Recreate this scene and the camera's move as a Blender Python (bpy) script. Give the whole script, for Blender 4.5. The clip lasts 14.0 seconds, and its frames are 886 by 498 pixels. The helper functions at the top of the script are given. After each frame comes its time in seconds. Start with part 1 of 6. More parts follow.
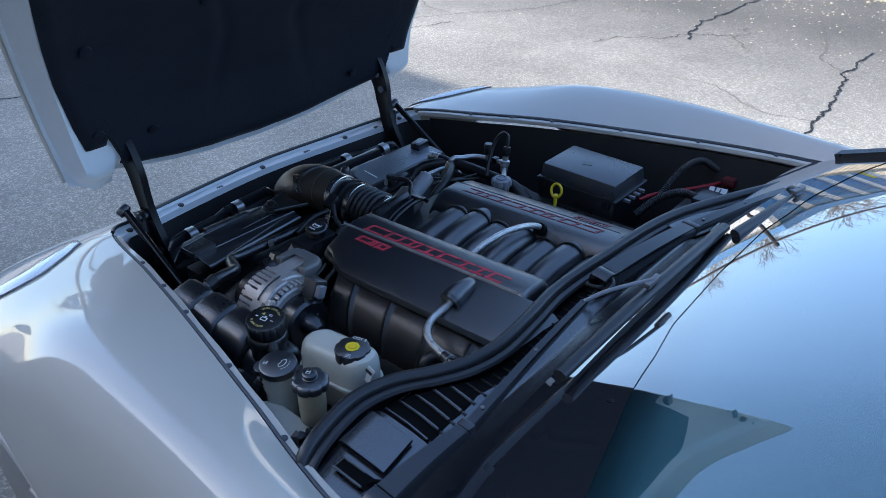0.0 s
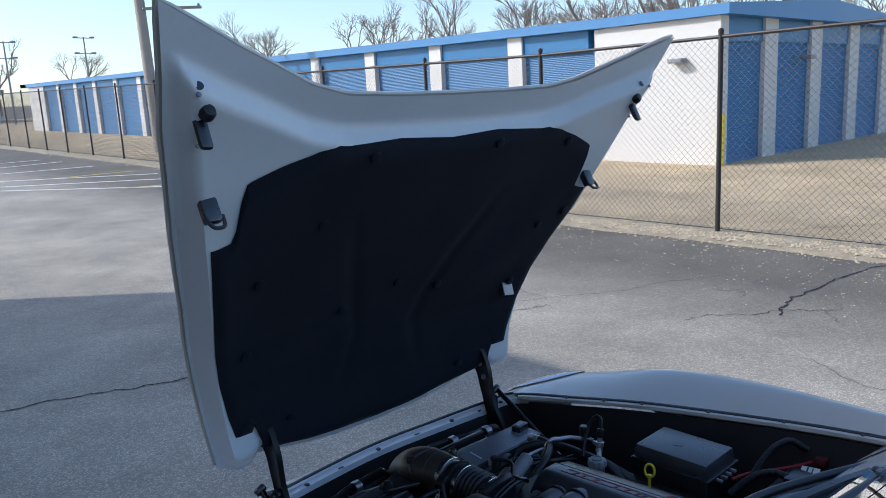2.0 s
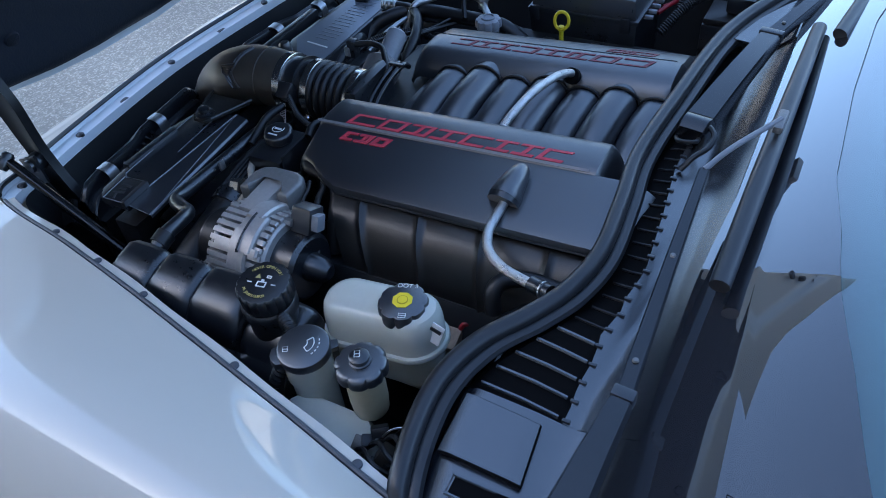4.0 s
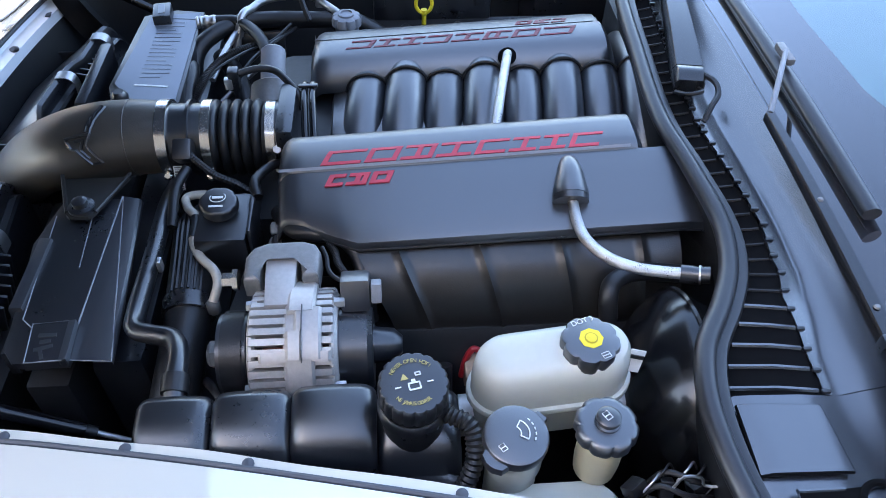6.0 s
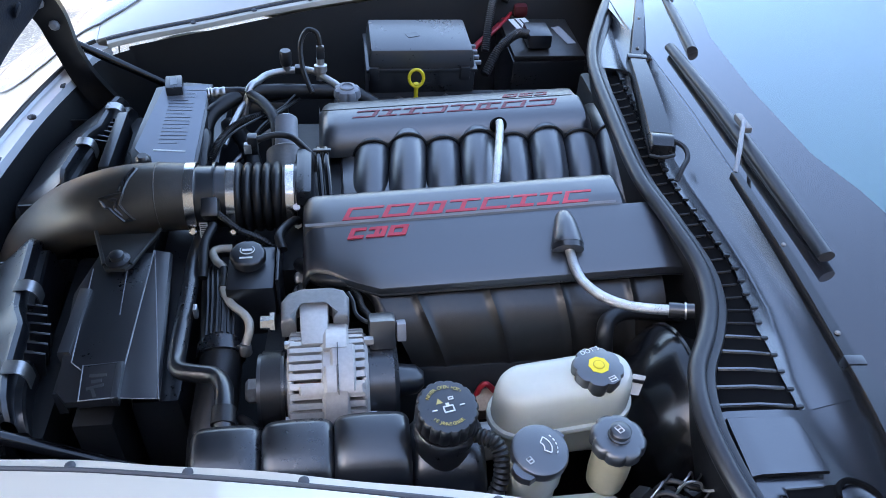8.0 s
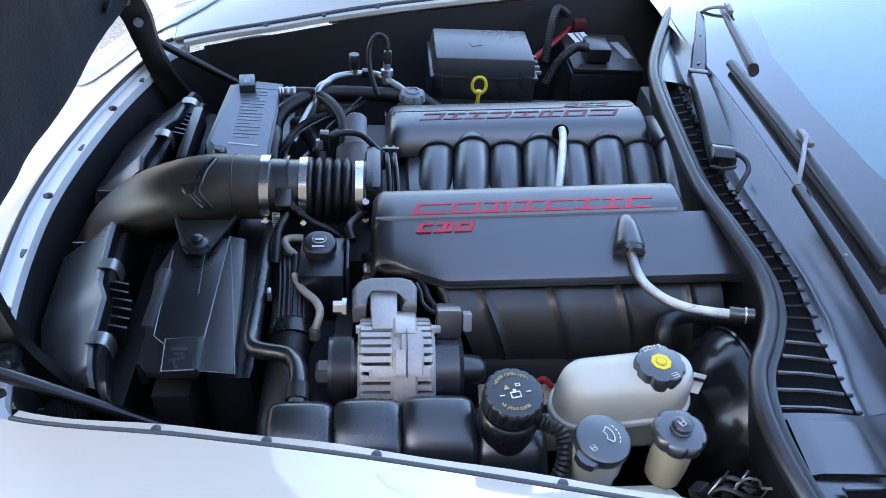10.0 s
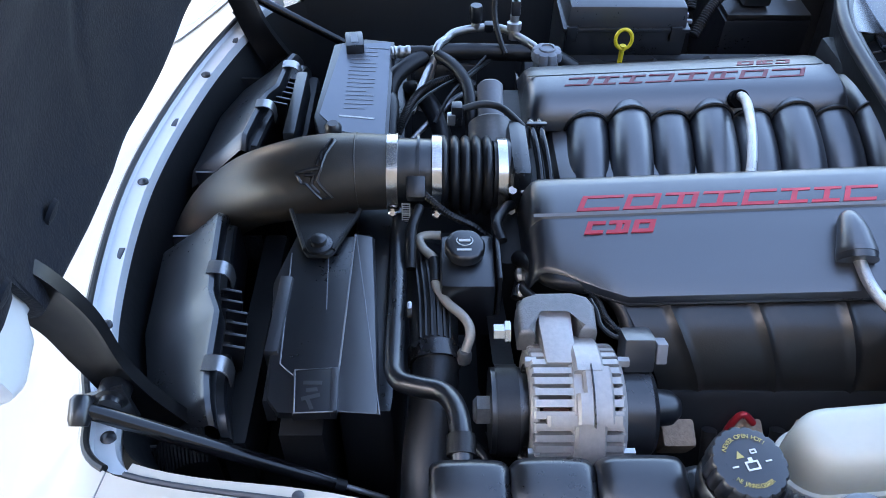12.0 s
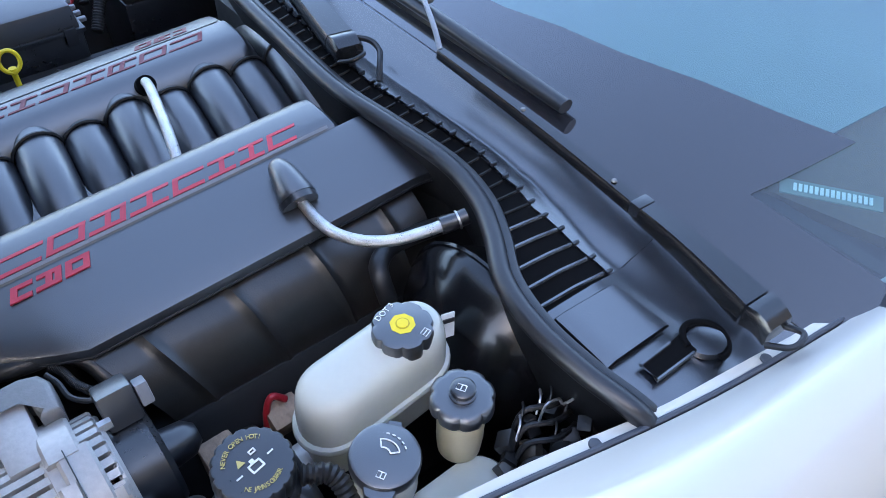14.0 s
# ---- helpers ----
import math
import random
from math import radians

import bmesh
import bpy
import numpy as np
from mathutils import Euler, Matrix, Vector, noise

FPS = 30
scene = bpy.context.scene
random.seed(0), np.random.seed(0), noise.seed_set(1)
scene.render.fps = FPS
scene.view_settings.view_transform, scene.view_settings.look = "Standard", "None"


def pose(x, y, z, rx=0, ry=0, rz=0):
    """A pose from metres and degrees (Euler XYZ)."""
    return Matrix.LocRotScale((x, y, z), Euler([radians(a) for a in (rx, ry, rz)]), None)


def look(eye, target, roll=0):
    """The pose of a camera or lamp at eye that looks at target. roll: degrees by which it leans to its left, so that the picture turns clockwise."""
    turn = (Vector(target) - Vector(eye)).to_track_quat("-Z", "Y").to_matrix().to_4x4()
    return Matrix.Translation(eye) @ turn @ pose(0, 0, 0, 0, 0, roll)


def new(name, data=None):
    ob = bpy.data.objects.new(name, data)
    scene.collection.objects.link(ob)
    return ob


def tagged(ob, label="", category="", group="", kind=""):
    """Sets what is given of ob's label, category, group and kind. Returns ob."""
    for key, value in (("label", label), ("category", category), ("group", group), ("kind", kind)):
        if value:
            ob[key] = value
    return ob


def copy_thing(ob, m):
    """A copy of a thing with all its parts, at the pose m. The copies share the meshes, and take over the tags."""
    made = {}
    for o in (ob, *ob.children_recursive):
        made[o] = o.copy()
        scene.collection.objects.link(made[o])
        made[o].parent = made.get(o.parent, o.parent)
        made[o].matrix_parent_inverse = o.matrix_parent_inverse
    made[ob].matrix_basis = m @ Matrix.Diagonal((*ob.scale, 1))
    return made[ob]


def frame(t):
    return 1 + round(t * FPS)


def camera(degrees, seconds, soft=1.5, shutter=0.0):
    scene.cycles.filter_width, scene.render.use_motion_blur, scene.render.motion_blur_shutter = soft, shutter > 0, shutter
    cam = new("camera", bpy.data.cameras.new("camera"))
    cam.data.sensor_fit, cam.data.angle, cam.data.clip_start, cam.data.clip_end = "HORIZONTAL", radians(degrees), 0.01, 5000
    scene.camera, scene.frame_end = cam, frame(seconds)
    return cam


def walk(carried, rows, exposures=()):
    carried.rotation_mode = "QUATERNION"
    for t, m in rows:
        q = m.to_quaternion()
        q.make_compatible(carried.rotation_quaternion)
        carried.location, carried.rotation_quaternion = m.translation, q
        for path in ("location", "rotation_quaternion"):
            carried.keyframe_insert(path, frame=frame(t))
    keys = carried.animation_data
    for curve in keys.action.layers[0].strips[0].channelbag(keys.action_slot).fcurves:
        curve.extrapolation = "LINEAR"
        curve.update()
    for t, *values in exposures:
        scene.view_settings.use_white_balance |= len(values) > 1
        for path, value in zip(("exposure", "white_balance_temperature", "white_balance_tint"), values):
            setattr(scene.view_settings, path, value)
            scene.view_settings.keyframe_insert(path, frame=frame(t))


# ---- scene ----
cam = camera(60.4, 14.0, soft=0.8)
PATH = [
    (0, (-1.168, -1.076, 1.666), (0.141, 0.011, 0.616), 0.7),
    (0.5, (-1.219, -1.071, 1.672), (0.121, 0.076, 0.73), -0.2),
    (1, (-1.27, -1.123, 1.727), (0.094, 0.153, 1.012), -1.6),
    (1.5, (-1.311, -1.209, 1.771), (0.042, 0.178, 1.276), -2.6),
    (2, (-1.335, -1.228, 1.793), (-0.001, 0.212, 1.407), -3.0),
    (2.5, (-1.321, -1.148, 1.758), (-0.002, 0.246, 1.195), -3.2),
    (3, (-1.243, -0.994, 1.662), (0.046, 0.214, 0.723), -4.2),
    (3.5, (-1.089, -0.848, 1.569), (0.155, 0.157, 0.368), -6.1),
    (3.7, (-1.02, -0.793, 1.536), (0.207, 0.13, 0.254), -6.9),
    (5.8, (-0.935, -0.202, 1.477), (0.432, -0.233, 0.018), 0.5),
    (6, (-0.963, -0.149, 1.482), (0.42, -0.264, 0.042), 1.2),
    (6.5, (-1.03, -0.063, 1.515), (0.381, -0.313, 0.121), 2.9),
    (7, (-1.04, -0.059, 1.523), (0.41, -0.34, 0.175), 4.1),
    (7.5, (-1.047, -0.055, 1.529), (0.428, -0.329, 0.206), 4.3),
    (9.8, (-1.091, -0.015, 1.541), (0.443, -0.208, 0.272), 4.3),
    (10, (-1.097, 0.002, 1.534), (0.432, -0.178, 0.258), 4.7),
    (10.5, (-1.089, 0.045, 1.525), (0.42, -0.064, 0.217), 4.8),
    (11, (-1.003, 0.082, 1.498), (0.48, 0.143, 0.157), 4.1),
    (11.5, (-0.914, 0.096, 1.479), (0.536, 0.23, 0.108), 2.6),
    (12, (-0.891, 0.122, 1.464), (0.537, 0.096, 0.063), 0.8),
    (12.5, (-0.896, 0.114, 1.471), (0.438, -0.311, 0.043), 0.6),
    (12.8, (-0.915, 0.094, 1.463), (0.342, -0.521, 0.034), 0.7),
    (13, (-0.926, 0.075, 1.459), (0.286, -0.629, 0.033), 0.5),
    (13.5, (-0.911, 0.021, 1.448), (0.22, -0.836, 0.039), 0.4),
    (14, (-0.878, -0.068, 1.43), (0.194, -0.988, 0.015), 2.2),
]
EXPOSURE = [(0, 1.38, 5650, 10), (0.6, 1.30, 5650, 10), (1.0, 1.02, 5650, 10), (1.5, 0.56, 5620, 10), (2.3, 0.56, 5620, 10), (3.0, 1.22, 5550, 10), (3.7, 1.64, 5620, 10), (5.8, 2.95, 6550, 14), (7.5, 2.85, 6500, 14), (11.6, 2.76, 6500, 14), (12.4, 3.05, 6400, 14), (13.3, 2.84, 6450, 14), (14, 2.80, 6450, 14)]
walk(cam, [(t, look(eye, target, roll)) for t, eye, target, roll in PATH], EXPOSURE)

# ---- world, sun, exposure ----
world = bpy.data.worlds.new("world")
scene.world = world
world.use_nodes = True
_n = world.node_tree.nodes
_sky = _n.new("ShaderNodeTexSky")
_sky.sky_type = "NISHITA"
_sky.sun_disc = False
SUN_EL, SUN_DIR = radians(33), Vector((-0.75, 0.66, 0))
_sky.sun_elevation = SUN_EL
_sky.sun_rotation = math.atan2(SUN_DIR.x, SUN_DIR.y)
_sky.dust_density = 1.3
_n["Background"].inputs["Strength"].default_value = 0.15
world.node_tree.links.new(_sky.outputs[0], _n["Background"].inputs["Color"])
_sd = bpy.data.lights.new("sun", "SUN")
_sd.energy, _sd.angle, _sd.color = 2.6, radians(0.53), (1.0, 0.90, 0.76)
sun = new("sun", _sd)
_to = SUN_DIR.normalized() * math.cos(SUN_EL) + Vector((0, 0, math.sin(SUN_EL)))
sun.rotation_euler = _to.to_track_quat("Z", "Y").to_euler()


# ---- materials ----
def mat(name, color, rough=0.5, metal=0.0, var=0.15, scale=30.0, bump=0.0, bump_scale=None, coat=0.0, dirt=0.0,
        dirt_color=(0.2, 0.17, 0.13), spec=0.5, rvar=None, obj_var=0.0):
    """A surface with colour, roughness and relief that vary at two sizes."""
    rvar = rough * 0.14 if rvar is None else rvar
    m = bpy.data.materials.new(name)
    m.use_nodes = True
    nt, ns = m.node_tree, m.node_tree.nodes
    b = ns["Principled BSDF"]
    tc = ns.new("ShaderNodeTexCoord")

    def nz(s, detail=4.0):
        n = ns.new("ShaderNodeTexNoise")
        n.inputs["Scale"].default_value, n.inputs["Detail"].default_value = s, detail
        nt.links.new(tc.outputs["Object"], n.inputs["Vector"])
        return n

    fine, big = nz(scale * 6), nz(scale * 0.35, 3.0)
    add = ns.new("ShaderNodeMath")
    add.operation = "ADD"
    nt.links.new(fine.outputs["Fac"], add.inputs[0])
    nt.links.new(big.outputs["Fac"], add.inputs[1])
    rng = ns.new("ShaderNodeMapRange")
    rng.inputs["From Min"].default_value, rng.inputs["From Max"].default_value = 0.6, 1.4
    rng.inputs["To Min"].default_value, rng.inputs["To Max"].default_value = 1 - var, 1 + var
    nt.links.new(add.outputs[0], rng.inputs["Value"])
    mul = ns.new("ShaderNodeMix")
    mul.data_type, mul.blend_type = "RGBA", "MULTIPLY"
    mul.inputs[0].default_value = 1.0
    mul.inputs[6].default_value = (*color, 1)
    nt.links.new(rng.outputs[0], mul.inputs[7])
    last = mul.outputs[2]
    if obj_var:
        oi = ns.new("ShaderNodeObjectInfo")
        r2 = ns.new("ShaderNodeMapRange")
        r2.inputs["To Min"].default_value, r2.inputs["To Max"].default_value = 1 - obj_var, 1 + obj_var
        nt.links.new(oi.outputs["Random"], r2.inputs["Value"])
        m2 = ns.new("ShaderNodeMix")
        m2.data_type, m2.blend_type = "RGBA", "MULTIPLY"
        m2.inputs[0].default_value = 1.0
        nt.links.new(last, m2.inputs[6])
        nt.links.new(r2.outputs[0], m2.inputs[7])
        last = m2.outputs[2]
    if dirt:
        dn = nz(scale * 0.8, 6.0)
        dr = ns.new("ShaderNodeMapRange")
        dr.inputs["From Min"].default_value, dr.inputs["From Max"].default_value = 0.52, 0.75
        dr.inputs["To Max"].default_value = dirt
        nt.links.new(dn.outputs["Fac"], dr.inputs["Value"])
        dm = ns.new("ShaderNodeMix")
        dm.data_type = "RGBA"
        nt.links.new(dr.outputs[0], dm.inputs[0])
        nt.links.new(last, dm.inputs[6])
        dm.inputs[7].default_value = (*dirt_color, 1)
        last = dm.outputs[2]
    nt.links.new(last, b.inputs["Base Color"])
    rr = ns.new("ShaderNodeMapRange")
    rr.inputs["From Min"].default_value, rr.inputs["From Max"].default_value = 0.6, 1.4
    rr.inputs["To Min"].default_value, rr.inputs["To Max"].default_value = max(0.02, rough - rvar), min(1, rough + rvar)
    nt.links.new(add.outputs[0], rr.inputs["Value"])
    nt.links.new(rr.outputs[0], b.inputs["Roughness"])
    b.inputs["Metallic"].default_value = metal
    b.inputs["Specular IOR Level"].default_value = spec
    b.inputs["Coat Weight"].default_value = coat
    b.inputs["Coat Roughness"].default_value = 0.02
    if bump:
        bn = nz(bump_scale or scale * 10, 3.0)
        bp = ns.new("ShaderNodeBump")
        bp.inputs["Strength"].default_value, bp.inputs["Distance"].default_value = bump, 0.002
        nt.links.new(bn.outputs["Fac"], bp.inputs["Height"])
        nt.links.new(bp.outputs["Normal"], b.inputs["Normal"])
    return m


def glass_mat(name, tint, low=0.06, high=0.92, solid=None):
    """Sheet of glass, clear or fired black on its back, glossier the flatter one looks along it."""
    m = bpy.data.materials.new(name)
    m.use_nodes = True
    nt, ns = m.node_tree, m.node_tree.nodes
    ns.remove(ns["Principled BSDF"])
    back = ns.new("ShaderNodeBsdfDiffuse" if solid else "ShaderNodeBsdfTransparent")
    back.inputs["Color"].default_value = (*(solid or tint), 1)
    gl, mx, lw, pw, ma = (ns.new("ShaderNode" + k) for k in ("BsdfGlossy", "MixShader", "LayerWeight", "Math", "Math"))
    gl.inputs["Roughness"].default_value = 0.012
    lw.inputs["Blend"].default_value = 0.5
    pw.operation, ma.operation, ma.use_clamp = "POWER", "MULTIPLY_ADD", True
    pw.inputs[1].default_value = 2.0
    ma.inputs[1].default_value, ma.inputs[2].default_value = high, low
    nt.links.new(lw.outputs["Facing"], pw.inputs[0])
    nt.links.new(pw.outputs[0], ma.inputs[0])
    nt.links.new(ma.outputs[0], mx.inputs[0])
    nt.links.new(back.outputs[0], mx.inputs[1])
    nt.links.new(gl.outputs[0], mx.inputs[2])
    nt.links.new(mx.outputs[0], ns["Material Output"].inputs["Surface"])
    return m


PAINT = mat("pearl_white_paint", (0.57, 0.53, 0.46), 0.50, 0.0, var=0.012, scale=2, coat=1.0, rvar=0.01, spec=0.3)
# inlet mesh, and near-black stand-in for shade in slots, gaps and the pocket
MESH_SHADE_BLACK = mat("black_mesh_and_recess_shade", (.004, .004, .0045), .9, var=.5, scale=300, spec=.1)
PAINT_IN = mat("white_underside_paint", (0.66, 0.68, 0.70), 0.35, var=0.03, scale=14, coat=0.3)
COVER = mat("satin_cover_plastic", (0.013, 0.0145, 0.019), 0.34, var=0.12, scale=25, bump=0.10, bump_scale=1100, rvar=0.04, spec=0.9)
BLACK = mat("black_plastic", (0.0095, 0.0105, 0.0135), 0.30, var=0.25, scale=30, bump=0.06, bump_scale=700, dirt=0.10, dirt_color=(0.06, 0.052, 0.045), spec=0.8)
GLOSSBLACK = mat("gloss_black_enamel", (0.005, 0.005, 0.006), 0.22, var=0.1, scale=20, coat=0.2, rvar=0.01)
CASTBLACK = mat("dusty_black_plastic", (0.014, 0.013, 0.012), 0.36, var=0.3, scale=16, bump=0.10, bump_scale=500, dirt=0.32, dirt_color=(0.08, 0.058, 0.038), spec=0.7)
DUSTY = mat("dusty_brown_black_plastic", (0.046, 0.038, 0.030), 0.40, var=0.25, scale=12, bump=0.08, bump_scale=400, dirt=0.55, dirt_color=(0.13, 0.098, 0.066), spec=0.8)
RUBBER = mat("black_rubber", (0.013, 0.013, 0.014), 0.38, var=0.25, scale=40, bump=0.1, bump_scale=400)
SEAL = mat("weatherstrip_rubber", (0.018, 0.0185, 0.021), 0.33, var=0.15, scale=40, bump=0.05, bump_scale=500, spec=0.6)
COWL = mat("cowl_plastic", (0.013, 0.0145, 0.019), 0.27, var=0.06, scale=20, rvar=0.004, spec=1.0)
ALU = mat("cast_aluminium", (0.44, 0.42, 0.40), 0.42, 0.45, var=0.14, scale=30, bump=0.10, bump_scale=500, dirt=0.14, dirt_color=(0.22, 0.19, 0.16))
STEEL = mat("bright_steel_band", (0.75, 0.73, 0.70), 0.22, 1.0, var=0.08, scale=50)
PIPE = mat("dull_aluminium_pipe", (0.55, 0.55, 0.55), 0.40, 0.9, var=0.15, scale=40, dirt=0.2)
BEIGEPIPE = mat("tan_coated_pipe", (0.46, 0.42, 0.35), 0.45, 0.3, var=0.15, scale=40, dirt=0.2)
RUST = mat("rusty_heat_shield", (0.33, 0.24, 0.17), 0.6, 0.4, var=0.35, scale=30, dirt=0.5, dirt_color=(0.16, 0.09, 0.05), bump=0.3)
MILK = mat("milky_plastic", (0.52, 0.525, 0.46), 0.20, var=0.03, scale=20, rvar=0.04)
MILK.node_tree.nodes["Principled BSDF"].inputs["Subsurface Weight"].default_value = 0.35
MILK.node_tree.nodes["Principled BSDF"].inputs["Subsurface Radius"].default_value = (0.02, 0.018, 0.012)
AMBER = mat("yellowed_plastic", (0.52, 0.46, 0.30), 0.35, var=0.08, scale=20)
YELLOW = mat("yellow_plastic", (0.80, 0.62, 0.02), 0.40, var=0.06, scale=30)
RED = mat("red_plastic", (0.30, 0.012, 0.02), 0.40, var=0.08, scale=30)
# right cover's inlay: the same red, darkened in colour for its recess shade
SHADED_RED = mat("red_inlay_with_shade", (0.16, 0.018, 0.028), 0.5, var=0.10, scale=40)
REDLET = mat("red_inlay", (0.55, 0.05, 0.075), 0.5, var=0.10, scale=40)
WHITELET = mat("white_print", (0.72, 0.72, 0.70), 0.5, var=0.05)
YELLOWLET = mat("yellow_print", (0.46, 0.38, 0.13), 0.5, var=0.05)
STICKER = mat("satin_foil_label", (0.17, 0.185, 0.22), 0.36, 0.45, var=0.04, scale=20, dirt=0.06, dirt_color=(0.18, 0.18, 0.17))
FELT = mat("black_insulation_felt", (0.0065, 0.009, 0.016), 0.85, var=0.25, scale=14, bump=0.5, bump_scale=250, spec=0.25)
DARK = mat("dark_liner", (0.010, 0.0105, 0.012), 0.50, var=0.3, scale=10, bump=0.12, bump_scale=120, dirt=0.14, dirt_color=(0.030, 0.027, 0.024), spec=0.45)
GREY = mat("grey_plastic", (0.22, 0.23, 0.25), 0.4, var=0.08, scale=30)
BRACKET = mat("grey_cast_bracket", (0.20, 0.195, 0.19), 0.42, 0.4, var=0.2, scale=30, bump=0.2, bump_scale=500)
DASH = mat("pale_sunshade_cloth", (0.25, 0.285, 0.29), 0.55, var=0.08, scale=30, bump=0.2, bump_scale=500)
BRAIDMAT = mat("braided_steel", (0.62, 0.62, 0.61), 0.30, 0.9, var=0.25, scale=120, bump=0.5, bump_scale=1500)
TYRE = mat("tyre_rubber", (0.025, 0.025, 0.026), 0.7, var=0.2, scale=20, bump=0.3)
CLIPSTEEL = mat("dull_spring_steel", (0.42, 0.42, 0.42), 0.38, 0.9, var=0.1, scale=60)
GLASS = glass_mat("windscreen_glass", (0.58, 0.84, 0.86), 0.11, 1.4)
LENS = glass_mat("clear_lens", (0.9, 0.92, 0.94))

PAINT.node_tree.nodes["Principled BSDF"].inputs["Coat IOR"].default_value = 1.65
COWL.node_tree.nodes["Principled BSDF"].inputs["IOR"].default_value = 1.85
COVER.node_tree.nodes["Principled BSDF"].inputs["IOR"].default_value = 1.8
BLACK.node_tree.nodes["Principled BSDF"].inputs["IOR"].default_value = 1.6
FELT.node_tree.nodes["Principled BSDF"].inputs["Sheen Weight"].default_value = 0.05
FELT.node_tree.nodes["Principled BSDF"].inputs["Sheen Roughness"].default_value = 0.4


# ---- mesh helpers ----
def link_mesh(name, bm, material, smooth=True, angle=40):
    me = bpy.data.meshes.new(name)
    bmesh.ops.recalc_face_normals(bm, faces=bm.faces)
    if smooth:
        for f in bm.faces:
            f.smooth = True
        for e in bm.edges:
            if len(e.link_faces) == 2 and e.calc_face_angle(0) > radians(angle):
                e.smooth = False
    bm.to_mesh(me)
    bm.free()
    me.materials.append(material)
    return new(name, me)


def part(name, bm, material, parent=None, label="", smooth=True, angle=40):
    ob = link_mesh(name, bm, material, smooth, angle)
    if parent is not None:
        ob.parent = parent
        ob.matrix_parent_inverse = parent.matrix_world.inverted()
    return tagged(ob, label) if label else ob


def thing(name, label, category, group="", kind=""):
    return tagged(new(name), label, category, group, kind)


def whole(name, bm, material, label, category, group="", kind="", smooth=True, angle=40):
    return tagged(link_mesh(name, bm, material, smooth, angle), label, category, group, kind)


def box(size, at=(0, 0, 0), bevel=0.0, rot=(0, 0, 0), seg=2, bm=None, taper=1.0):
    """A bevelled block; taper narrows its top."""
    b = bmesh.new()
    bmesh.ops.create_cube(b, size=1.0)
    for v in b.verts:
        k = taper if v.co.z > 0 else 1.0
        v.co = Vector((v.co.x * size[0] * k, v.co.y * size[1] * k, v.co.z * size[2]))
    if bevel:
        bmesh.ops.bevel(b, geom=list(b.edges), offset=bevel, segments=seg, profile=0.6, affect="EDGES")
    b.transform(pose(*at, *rot))
    return merge(bm, b)


def merge(bm, b):
    if bm is None:
        return b
    me = bpy.data.meshes.new("tmp")
    b.to_mesh(me)
    b.free()
    bm.from_mesh(me)
    bpy.data.meshes.remove(me)
    return bm


def lathe(profile, at=(0, 0, 0), rot=(0, 0, 0), seg=32, bm=None, lobes=0, depth=0.0, cap=True):
    """Turns (radius, height) pairs round z; lobes scallop the rim."""
    b = bmesh.new()
    rings = []
    for r, z in profile:
        ring = []
        for i in range(seg):
            a = 2 * math.pi * i / seg
            k = 1 - depth * max(0.0, math.cos(a * lobes)) ** 3 if lobes and r > 0.6 * max(p[0] for p in profile) else 1
            ring.append(b.verts.new((r * k * math.cos(a), r * k * math.sin(a), z)))
        rings.append(ring)
    for p, q in zip(rings, rings[1:]):
        for i in range(seg):
            b.faces.new((p[i], p[(i + 1) % seg], q[(i + 1) % seg], q[i]))
    if cap:
        b.faces.new(rings[0][::-1])
        b.faces.new(rings[-1])
    b.transform(pose(*at, *rot))
    return merge(bm, b)


def spline(points, per=8):
    """A smooth curve through the points."""
    p = [Vector(q) for q in points]
    p = [2 * p[0] - p[1]] + p + [2 * p[-1] - p[-2]]
    out = []
    for i in range(1, len(p) - 2):
        for k in range(per):
            t = k / per
            a, b_, c, d = p[i - 1], p[i], p[i + 1], p[i + 2]
            out.append(0.5 * (2 * b_ + (c - a) * t + (2 * a - 5 * b_ + 4 * c - d) * t * t + (3 * b_ - a - 3 * c + d) * t ** 3))
    out.append(p[-2])
    return out


def sweep(line, radius, seg=12, bm=None, squash=1.0, cap=True):
    """A tube along a line of points; radius is a number or a function of 0..1."""
    b = bmesh.new()
    rings, up = [], Vector((0, 0, 1))
    n = len(line)
    side = None
    for i, p in enumerate(line):
        d = (line[min(i + 1, n - 1)] - line[max(i - 1, 0)]).normalized()
        if side is None:
            side = d.cross(up) if abs(d.z) < 0.95 else d.cross(Vector((0, 1, 0)))
        side = (side - d * side.dot(d)).normalized()
        top = side.cross(d)
        r = radius(i / (n - 1)) if callable(radius) else radius
        rings.append([b.verts.new(p + side * (r * math.cos(2 * math.pi * k / seg)) + top * (r * squash * math.sin(2 * math.pi * k / seg)))
                      for k in range(seg)])
    for p, q in zip(rings, rings[1:]):
        for k in range(seg):
            b.faces.new((p[k], p[(k + 1) % seg], q[(k + 1) % seg], q[k]))
    if cap:
        b.faces.new(rings[0][::-1])
        b.faces.new(rings[-1])
    return merge(bm, b)


def hose(points, r, seg=12, per=8, bm=None, ribs=0, depth=0.15):
    line = spline(points, per if not ribs else max(per, ribs * 4 // max(1, len(points) - 1)))
    rad = (lambda s: r * (1 - depth * (0.5 + 0.5 * math.cos(2 * math.pi * ribs * s)))) if ribs else r
    return sweep(line, rad, seg, bm)


